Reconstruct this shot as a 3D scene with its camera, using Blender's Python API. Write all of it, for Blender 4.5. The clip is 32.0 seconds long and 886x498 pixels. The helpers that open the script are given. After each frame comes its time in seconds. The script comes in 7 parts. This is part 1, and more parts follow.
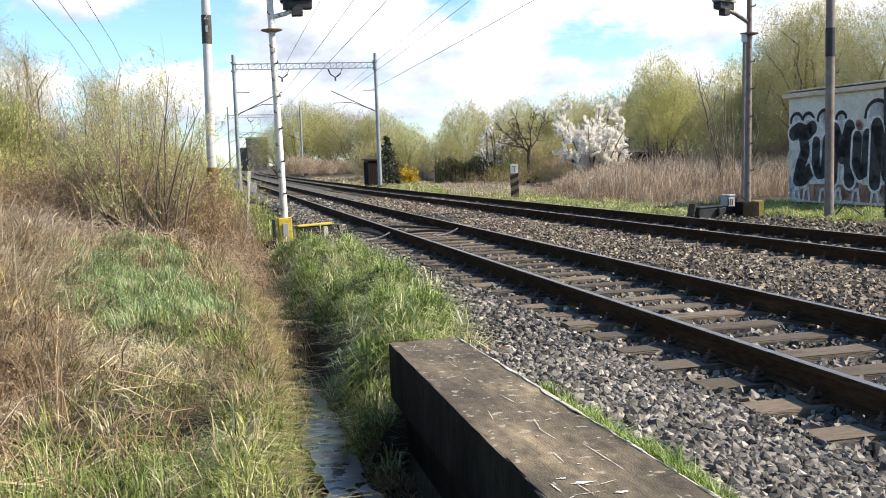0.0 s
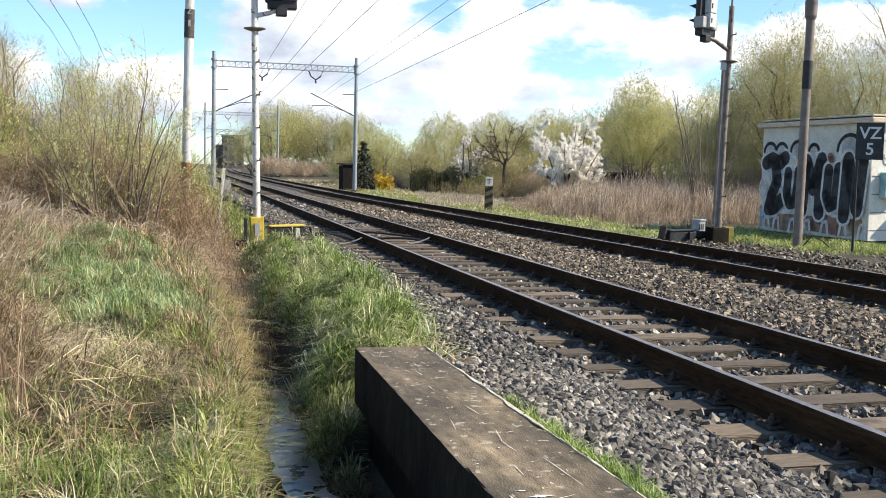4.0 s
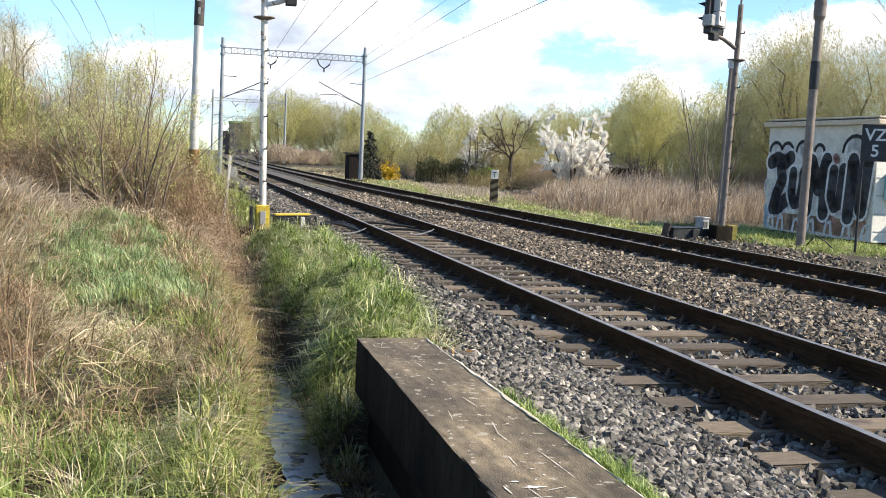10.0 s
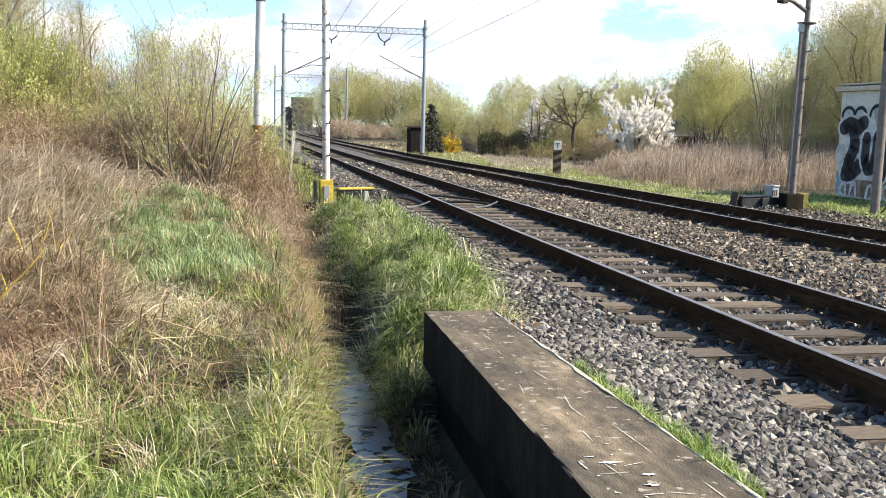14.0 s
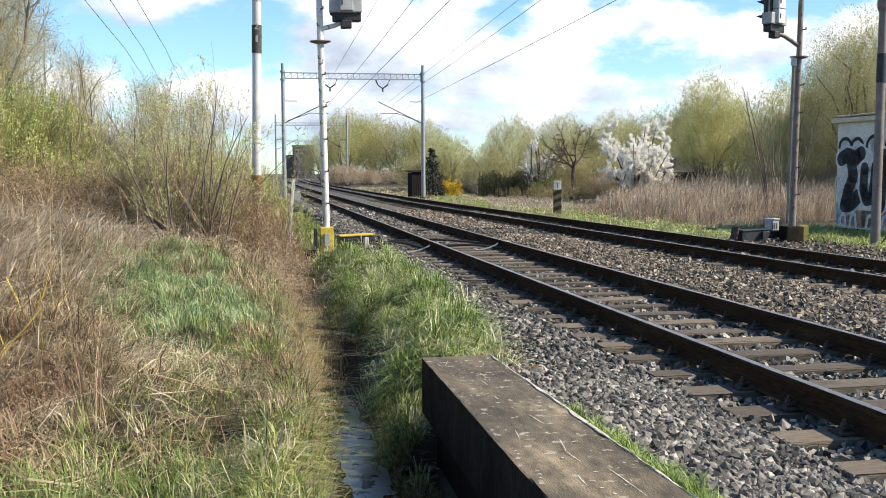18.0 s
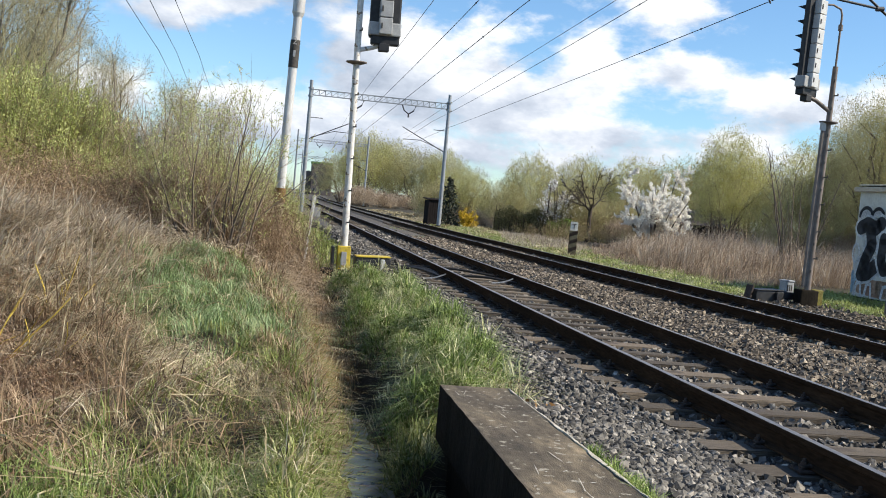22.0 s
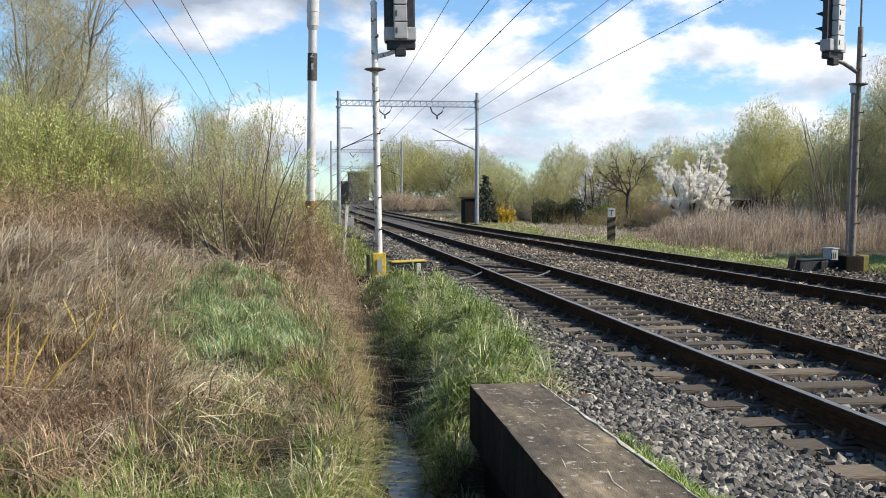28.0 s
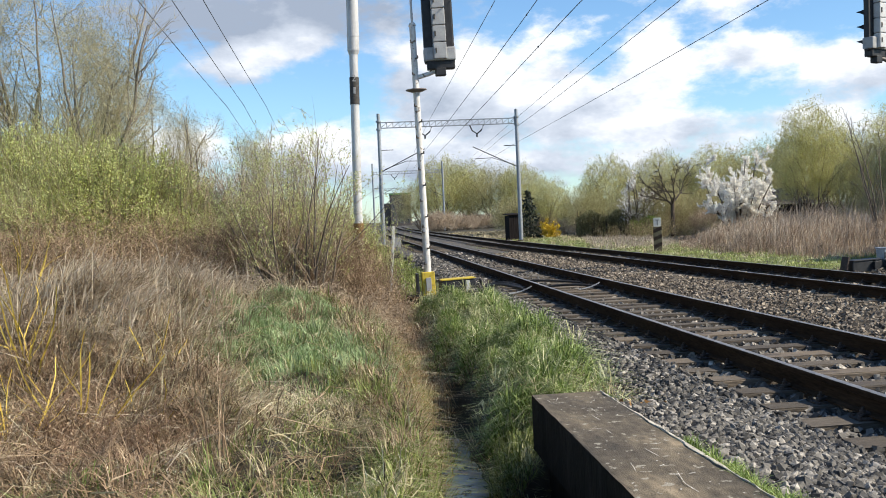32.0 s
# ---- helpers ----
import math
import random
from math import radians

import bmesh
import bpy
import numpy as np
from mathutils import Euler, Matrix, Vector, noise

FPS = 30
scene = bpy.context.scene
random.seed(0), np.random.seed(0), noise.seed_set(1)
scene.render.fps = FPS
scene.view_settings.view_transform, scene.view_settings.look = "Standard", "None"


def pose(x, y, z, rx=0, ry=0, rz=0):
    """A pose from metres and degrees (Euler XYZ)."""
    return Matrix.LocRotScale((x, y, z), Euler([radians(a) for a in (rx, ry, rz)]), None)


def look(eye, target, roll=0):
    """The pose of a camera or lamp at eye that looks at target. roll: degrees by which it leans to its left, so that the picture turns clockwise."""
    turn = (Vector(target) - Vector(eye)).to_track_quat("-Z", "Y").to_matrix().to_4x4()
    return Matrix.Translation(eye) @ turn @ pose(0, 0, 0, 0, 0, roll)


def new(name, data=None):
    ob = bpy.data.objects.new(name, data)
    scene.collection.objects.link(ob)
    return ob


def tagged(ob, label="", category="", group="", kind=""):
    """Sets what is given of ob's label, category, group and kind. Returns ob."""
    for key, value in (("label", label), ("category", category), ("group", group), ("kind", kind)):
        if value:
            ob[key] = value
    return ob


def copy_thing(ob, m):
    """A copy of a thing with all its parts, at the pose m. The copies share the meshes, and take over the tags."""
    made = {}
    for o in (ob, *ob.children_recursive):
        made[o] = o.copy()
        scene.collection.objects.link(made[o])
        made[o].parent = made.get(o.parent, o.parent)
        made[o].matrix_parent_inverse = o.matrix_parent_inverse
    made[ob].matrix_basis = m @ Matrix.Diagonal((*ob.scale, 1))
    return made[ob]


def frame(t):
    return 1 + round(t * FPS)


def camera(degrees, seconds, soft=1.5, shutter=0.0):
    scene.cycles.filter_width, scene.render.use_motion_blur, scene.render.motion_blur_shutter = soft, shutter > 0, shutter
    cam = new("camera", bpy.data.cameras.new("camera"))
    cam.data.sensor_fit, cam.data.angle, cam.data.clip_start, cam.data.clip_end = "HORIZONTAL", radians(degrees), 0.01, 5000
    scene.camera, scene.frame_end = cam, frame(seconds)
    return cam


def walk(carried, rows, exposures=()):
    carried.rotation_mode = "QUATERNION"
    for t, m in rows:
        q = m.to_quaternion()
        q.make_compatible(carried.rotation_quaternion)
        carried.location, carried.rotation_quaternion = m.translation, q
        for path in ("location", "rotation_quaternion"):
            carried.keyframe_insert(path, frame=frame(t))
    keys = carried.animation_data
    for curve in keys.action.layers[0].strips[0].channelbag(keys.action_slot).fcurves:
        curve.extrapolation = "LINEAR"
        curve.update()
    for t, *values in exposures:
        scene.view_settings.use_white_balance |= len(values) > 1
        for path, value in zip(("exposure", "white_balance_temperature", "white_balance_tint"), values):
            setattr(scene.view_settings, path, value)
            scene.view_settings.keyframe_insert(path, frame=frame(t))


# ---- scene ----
import itertools

cam = camera(46.8, 32.0, soft=0.95)
PATH = [
    (0, -0.0610, 0.0804, 1.3964, -13.018, -5.008, 2.065),
    (0.5, -0.0584, 0.0723, 1.3849, -13.198, -4.685, 1.009),
    (1, -0.0647, 0.0642, 1.3928, -13.250, -4.477, 0.475),
    (1.5, -0.0643, 0.0553, 1.3955, -12.939, -3.578, 0.658),
    (2, -0.0625, 0.0632, 1.3958, -12.803, -3.801, -0.333),
    (2.5, -0.0612, 0.0576, 1.3946, -13.366, -4.123, -0.304),
    (3, -0.0699, 0.0643, 1.3941, -13.448, -4.581, -0.894),
    (3.5, -0.0706, 0.0679, 1.3986, -13.574, -5.058, -1.193),
    (4, -0.0735, 0.0647, 1.3932, -14.379, -4.498, -1.287),
    (4.5, -0.0812, 0.0433, 1.4065, -14.581, -4.772, -0.411),
    (6.5, -0.1008, -0.0780, 1.4231, -13.883, -4.491, -0.847),
    (7, -0.1015, -0.0897, 1.4369, -13.355, -3.384, -0.964),
    (7.5, -0.1002, -0.0996, 1.4356, -13.775, -3.497, -1.405),
    (8, -0.0932, -0.0979, 1.4342, -13.900, -3.778, -1.251),
    (8.5, -0.0814, -0.0791, 1.4280, -14.021, -4.478, -1.246),
    (9, -0.0860, -0.0653, 1.4241, -13.967, -4.494, -1.663),
    (9.5, -0.0902, -0.0754, 1.4296, -14.054, -4.572, -2.186),
    (10, -0.0876, -0.0521, 1.4236, -14.020, -5.005, -2.542),
    (10.5, -0.0993, -0.0785, 1.4234, -14.341, -5.730, -2.143),
    (11, -0.0997, -0.0478, 1.4197, -14.449, -5.919, -1.559),
    (11.5, -0.1030, 0.0523, 1.4106, -12.135, -6.230, -2.771),
    (12, -0.0942, 0.1394, 1.3825, -9.559, -6.365, -2.875),
    (12.5, -0.0957, 0.1349, 1.3905, -9.435, -6.755, -2.076),
    (13, -0.0834, 0.1443, 1.3880, -8.705, -6.669, -2.071),
    (13.5, -0.0858, 0.1327, 1.3968, -9.105, -6.758, -1.829),
    (14, -0.1005, 0.0448, 1.4076, -10.612, -6.644, -1.521),
    (14.5, -0.0878, -0.0025, 1.4118, -12.011, -6.834, -0.987),
    (15, -0.1564, -0.1374, 1.4655, -15.483, -3.968, -3.881),
    (15.5, -0.2632, -0.2145, 1.4859, -17.098, -3.721, -5.948),
    (17.5, 0.1549, -0.0047, 1.4452, -13.500, -4.512, 0.845),
    (18, -0.0326, 0.0031, 1.4374, -10.534, -4.266, 0.294),
    (18.5, -0.1858, -0.0077, 1.4475, -9.028, -3.037, -1.762),
    (19, -0.2412, -0.0712, 1.4449, -8.134, -2.120, -3.109),
    (19.5, -0.2402, -0.1195, 1.4440, -9.444, -0.608, -3.404),
    (20, -0.2440, -0.1222, 1.4367, -9.693, -0.972, -4.413),
    (20.5, -0.2511, -0.1147, 1.4343, -9.939, -1.544, -5.546),
    (21, -0.2373, -0.0809, 1.4169, -9.904, -2.053, -5.404),
    (21.5, -0.1904, -0.0414, 1.4279, -9.929, -2.577, -5.151),
    (22, -0.1966, -0.0124, 1.4235, -9.691, -2.650, -5.196),
    (22.5, -0.2102, -0.0361, 1.4275, -8.973, -2.388, -5.222),
    (23, -0.2281, -0.0622, 1.4204, -8.630, -2.244, -5.221),
    (23.5, -0.2451, -0.0666, 1.4325, -9.119, -2.114, -5.501),
    (24, -0.2589, -0.0903, 1.4307, -9.549, -2.067, -5.515),
    (24.5, -0.2287, -0.0466, 1.4348, -9.769, -1.646, -3.030),
    (25, -0.1045, 0.0192, 1.4158, -7.434, -1.090, -0.489),
    (25.5, -0.0312, 0.0258, 1.4173, -7.021, -2.106, -1.091),
    (27.5, -0.0030, 0.0005, 1.4337, -6.901, -2.781, -0.396),
    (28, 0.0000, 0.0000, 1.4330, -7.520, -2.760, 0.000),
    (28.5, -0.0241, 0.0542, 1.4329, -6.131, -2.650, -0.508),
    (29, -0.2672, -0.0836, 1.4237, -7.257, -2.115, -1.431),
    (29.5, -0.3045, -0.0420, 1.4252, -9.687, -2.408, -2.481),
    (30, -0.1965, -0.0386, 1.4157, -8.609, -2.187, -0.159),
    (30.5, -0.1208, -0.0278, 1.4035, -6.931, -3.246, -0.680),
    (31, -0.0909, -0.0267, 1.4089, -6.691, -2.955, 2.286),
    (31.5, -0.0962, -0.0441, 1.4063, -6.398, -1.681, 2.678),
    (32, -0.1043, -0.0941, 1.4070, -5.157, -1.667, 2.554),
]
EXPOSURES = [(0, 0.92, 6680, 11.5), (2, 0.81, 6680, 11.5), (4.5, 0.89, 6680, 11.5), (6.5, 0.79, 6680, 11.5), (8.5, 0.82, 6680, 11.5), (10, 1.0, 6680, 11.5), (11, 1.12, 6680, 11.5), (12, 1.19, 6680, 11.5), (13.5, 1.19, 6680, 11.5), (14.5, 1.09, 6680, 11.5), (15.1, 1.16, 6680, 11.5), (15.5, 1.04, 6680, 11.5), (17.5, 0.84, 6500, 10.5), (18.1, 0.79, 6500, 10.5), (18.7, 0.6, 6400, 10.5), (19.5, 0.48, 6400, 10.5), (22, 0.5, 6400, 10.5), (24, 0.54, 6400, 10.5), (24.7, 0.4, 6400, 10.5), (25.5, 0.4, 6400, 10.5), (27.5, 0.55, 6400, 10.5), (29, 0.53, 6400, 10.5), (30, 0.58, 6400, 10.5), (32, 0.54, 6400, 10.5)]
walk(cam, [(t, pose(x, y, z, 90 + pitch, roll, yaw)) for t, x, y, z, yaw, pitch, roll in PATH], EXPOSURES)

# ---------------------------------------------------------------- daylight
SUN_EL, SUN_AZ = radians(40), radians(112)      # azimuth from +y (along the line) towards +x
sun_dir = Vector((math.sin(SUN_AZ) * math.cos(SUN_EL), math.cos(SUN_AZ) * math.cos(SUN_EL), math.sin(SUN_EL)))
sun = new("sun", bpy.data.lights.new("sun", "SUN"))
sun.data.energy, sun.data.angle, sun.data.color = 5.0, radians(0.55), (1.0, 0.915, 0.76)
sun.matrix_basis = look(sun_dir * 50, (0, 0, 0))


# cumulus masses: azimuth from +y towards +x, elevation, half width, half height (degrees), how solid and how grey they are
AHEAD = [(-4.4, 11.6, 7.9, 1.4, 1.2, 1.5), (-2.7, 9.9, 1.8, 0.8, 1.25, -0.1), (-6.0, 8.8, 2.1, 1.0, 1.1, 0.6), (-9.0, 4.6, 2.4, 1.1, 1.1, 0.0), (-1.4, 4.3, 2.4, 1.4, 1.0, 0.4),
          (4.0, 6.8, 2.5, 2.8, 1.1, 0.6), (7.5, 7.2, 1.6, 2.9, 1.1, 0.4), (11.4, 7.2, 2.2, 2.9, 1.1, 0.25), (17.0, 8.0, 1.6, 2.4, 1.15, 0.0), (13.5, 6.1, 2.5, 1.1, 1.0, 0.6),
          (21.4, 11.5, 2.5, 1.4, 1.1, 0.0), (22.4, 8.2, 3.6, 0.9, 1.0, 0.2), (28.0, 6.7, 4.5, 1.1, 1.05, 0.25), (16.8, 13.3, 2.9, 1.0, 1.0, 0.2), (16.1, 4.6, 3.1, 0.6, 1.0, 0.1),
          (12, 2.6, 24, 1.5, 0.75, 0.5)]
AROUND = [(24, 4.6, 6, 0.9, 0.6, 0.3), (39, 7, 7, 2.2, 1.0, 0.2), (47, 12, 6, 2.2, 0.9, 0.3), (66, 12, 12, 4, 1.0, 0.3), (-24, 6, 6, 2, 1.0, 0.2),
          (-45, 12, 14, 5, 1.0, 0.5), (-30, 16, 12, 3, 1.1, 1.2), (110, 24, 20, 7, 0.9, 0.3), (-110, 22, 22, 7, 1.0, 0.5), (180, 16, 26, 7, 1.0, 0.4),
          (20, 22, 16, 3.5, 0.9, 0.6)]
CLOUDS = AHEAD + AROUND


def make_world():
    w = bpy.data.worlds.new("sky")
    scene.world = w
    w.use_nodes = True
    nt = w.node_tree
    nt.nodes.clear()
    n = nt.nodes.new

    def calc(op, a, b=None, c=None):
        nd = n("ShaderNodeMath")
        nd.operation = op
        for i, v in enumerate((a, b, c)):
            if v is None:
                continue
            if isinstance(v, (int, float)):
                nd.inputs[i].default_value = v
            else:
                nt.links.new(v, nd.inputs[i])
        return nd.outputs[0]

    sky = n("ShaderNodeTexSky")
    sky.sky_type, sky.sun_disc, sky.sun_elevation, sky.sun_rotation = "NISHITA", False, SUN_EL, SUN_AZ
    sky.air_density, sky.dust_density, sky.ozone_density = 1.0, 0.2, 2.5
    co = n("ShaderNodeTexCoord")
    sep = n("ShaderNodeSeparateXYZ")
    nt.links.new(co.outputs["Generated"], sep.inputs[0])
    az = calc("ARCTAN2", sep.outputs[0], sep.outputs[1])
    el = calc("ARCSINE", sep.outputs[2])

    def cloud(shift, scale, detail, rough):
        mp = n("ShaderNodeMapping")
        mp.inputs["Location"].default_value = shift
        mp.inputs["Scale"].default_value = (1, 1, 2.0)
        nt.links.new(co.outputs["Generated"], mp.inputs[0])
        tx = n("ShaderNodeTexNoise")
        tx.inputs["Scale"].default_value, tx.inputs["Detail"].default_value, tx.inputs["Roughness"].default_value = scale, detail, rough
        nt.links.new(mp.outputs[0], tx.inputs["Vector"])
        return tx.outputs[0]

    body, grey = 0.0, 0.0
    for a, e, hw, hh, k, g in CLOUDS:
        du = calc("DIVIDE", calc("SUBTRACT", az, radians(a)), radians(hw))
        dv = calc("DIVIDE", calc("SUBTRACT", el, radians(e)), radians(hh))
        q = calc("EXPONENT", calc("MULTIPLY", calc("ADD", calc("MULTIPLY", du, du), calc("MULTIPLY", dv, dv)), -0.8))
        body = calc("MULTIPLY_ADD", q, k, body)
        grey = calc("MULTIPLY_ADD", q, calc("MULTIPLY_ADD", dv, -0.35, g), grey)
    puff = cloud((0.3, 0.1, 0.0), 11.0, 10, 0.6)
    puff_above = cloud((0.3, 0.1, 0.06), 11.0, 7, 0.55)
    gaps = cloud((4.3, 2.7, 1.2), 26.0, 6, 0.6)
    dens = calc("ADD", calc("MULTIPLY", calc("MINIMUM", body, 1.2), 0.55), calc("ADD", calc("MULTIPLY", puff, 1.0), calc("MULTIPLY", gaps, 0.65)))

    def ramp(fac, stops):
        r = n("ShaderNodeValToRGB")
        for e, (p, c) in zip(r.color_ramp.elements, stops):
            e.position, e.color = p, (*c, 1)
        for p, c in stops[2:]:
            e = r.color_ramp.elements.new(p)
            e.color = (*c, 1)
        nt.links.new(fac, r.inputs[0])
        return r.outputs[0]

    mr = n("ShaderNodeMapRange")
    mr.interpolation_type = "SMOOTHSTEP"
    mr.inputs[1].default_value, mr.inputs[2].default_value = 0.98, 1.33
    nt.links.new(dens, mr.inputs[0])
    mask = mr.outputs[0]
    tone = calc("DIVIDE", grey, calc("MAXIMUM", body, 0.25))
    under = calc("MULTIPLY_ADD", calc("SUBTRACT", puff_above, puff), 2.0, calc("MULTIPLY_ADD", calc("SUBTRACT", dens, 1.25), 0.2, tone))
    shade = ramp(calc("MULTIPLY", calc("ADD", under, 0.6), 0.5), [(0.27, (1.0, 1.0, 0.99)), (0.41, (0.87, 0.895, 0.93)), (0.56, (0.62, 0.675, 0.76)), (0.85, (0.34, 0.4, 0.5))])
    lit = n("ShaderNodeVectorMath")
    lit.operation = "SCALE"
    lit.inputs["Scale"].default_value = CLOUD_LIGHT
    nt.links.new(shade, lit.inputs[0])
    blue = n("ShaderNodeVectorMath")
    blue.operation = "MULTIPLY"
    blue.inputs[1].default_value = SKY_TINT
    nt.links.new(sky.outputs[0], blue.inputs[0])
    mix = n("ShaderNodeMix")
    mix.data_type = "RGBA"
    nt.links.new(mask, mix.inputs["Factor"])
    nt.links.new(blue.outputs[0], mix.inputs["A"])
    nt.links.new(lit.outputs[0], mix.inputs["B"])
    bg = n("ShaderNodeBackground")
    bg.inputs[1].default_value = 0.105
    out = n("ShaderNodeOutputWorld")
    nt.links.new(mix.outputs["Result"], bg.inputs[0])
    nt.links.new(bg.outputs[0], out.inputs[0])


CLOUD_LIGHT, SKY_TINT = 7.9, (0.81, 1.0, 1.14)
make_world()


# ---------------------------------------------------------------- materials
def material(name, stops, scale=6.0, rough=0.8, metal=0.0, bump=0.0, bump_scale=60.0, island=False, objrand=False, fine=0.35,
             leaf=0.0, spec=0.4, detail=6.0, stretch=(1, 1, 1), stain=None, clump=0.0):
    """A procedural surface: a colour ramp over a noise (or over each piece's own chance), finer grain on top, bump, and a share of light let through."""
    m = bpy.data.materials.new(name)
    m.use_nodes = True
    nt = m.node_tree
    N, L = nt.nodes, nt.links
    b = N["Principled BSDF"]
    b.inputs["Roughness"].default_value, b.inputs["Metallic"].default_value = rough, metal
    b.inputs["Specular IOR Level"].default_value = spec
    co = N.new("ShaderNodeTexCoord")
    mp = N.new("ShaderNodeMapping")
    mp.inputs["Scale"].default_value = stretch
    L.new(co.outputs["Object"], mp.inputs[0])
    t1 = N.new("ShaderNodeTexNoise")
    t1.inputs["Scale"].default_value, t1.inputs["Detail"].default_value = scale, detail
    L.new(mp.outputs[0], t1.inputs["Vector"])
    fac = t1.outputs[0]
    if clump:
        t1.inputs["Scale"].default_value, t1.inputs["Detail"].default_value = clump, 2.5
        wide = N.new("ShaderNodeMapRange")
        wide.inputs[1].default_value, wide.inputs[2].default_value = 0.33, 0.67
        L.new(fac, wide.inputs[0])
        fac = wide.outputs[0]
    if island or objrand:
        src = N.new("ShaderNodeNewGeometry").outputs["Random Per Island"] if island else N.new("ShaderNodeObjectInfo").outputs["Random"]
        mixf = N.new("ShaderNodeMix")
        mixf.inputs[0].default_value = 0.5 if clump else 0.55
        L.new(fac, mixf.inputs[2])
        L.new(src, mixf.inputs[3])
        fac = mixf.outputs[0]
    r = N.new("ShaderNodeValToRGB")
    el = r.color_ramp.elements
    el[0].position, el[0].color = stops[0][0], (*stops[0][1], 1)
    el[1].position, el[1].color = stops[-1][0], (*stops[-1][1], 1)
    for p, c in stops[1:-1]:
        e = el.new(p)
        e.color = (*c, 1)
    L.new(fac, r.inputs[0])
    col = r.outputs[0]
    if fine:
        t2 = N.new("ShaderNodeTexNoise")
        t2.inputs["Scale"].default_value, t2.inputs["Detail"].default_value = scale * 9, 4
        L.new(mp.outputs[0], t2.inputs["Vector"])
        mr = N.new("ShaderNodeMapRange")
        mr.inputs[1].default_value, mr.inputs[2].default_value, mr.inputs[3].default_value, mr.inputs[4].default_value = 0.3, 0.7, 1 - fine, 1 + fine
        L.new(t2.outputs[0], mr.inputs[0])
        mul = N.new("ShaderNodeVectorMath")
        mul.operation = "SCALE"
        L.new(col, mul.inputs[0])
        L.new(mr.outputs[0], mul.inputs["Scale"])
        col = mul.outputs[0]
    if stain:
        t3 = N.new("ShaderNodeTexNoise")
        t3.inputs["Scale"].default_value, t3.inputs["Detail"].default_value = stain[0], 8
        L.new(co.outputs["Object"], t3.inputs["Vector"])
        r3 = N.new("ShaderNodeValToRGB")
        r3.color_ramp.elements[0].position, r3.color_ramp.elements[1].position = stain[1], stain[1] + stain[2]
        L.new(t3.outputs[0], r3.inputs[0])
        mx = N.new("ShaderNodeMix")
        mx.data_type = "RGBA"
        L.new(r3.outputs[0], mx.inputs["Factor"])
        L.new(col, mx.inputs["A"])
        mx.inputs["B"].default_value = (*stain[3], 1)
        col = mx.outputs["Result"]
    L.new(col, b.inputs["Base Color"])
    if bump:
        t4 = N.new("ShaderNodeTexNoise")
        t4.inputs["Scale"].default_value, t4.inputs["Detail"].default_value = bump_scale, 6
        L.new(mp.outputs[0], t4.inputs["Vector"])
        bp = N.new("ShaderNodeBump")
        bp.inputs["Strength"].default_value, bp.inputs["Distance"].default_value = bump, 0.02
        L.new(t4.outputs[0], bp.inputs["Height"])
        L.new(bp.outputs[0], b.inputs["Normal"])
    if leaf:
        tr = N.new("ShaderNodeBsdfTranslucent")
        L.new(col, tr.inputs[0])
        ms = N.new("ShaderNodeMixShader")
        ms.inputs[0].default_value = leaf
        L.new(b.outputs[0], ms.inputs[1])
        L.new(tr.outputs[0], ms.inputs[2])
        L.new(ms.outputs[0], N["Material Output"].inputs[0])
    return m


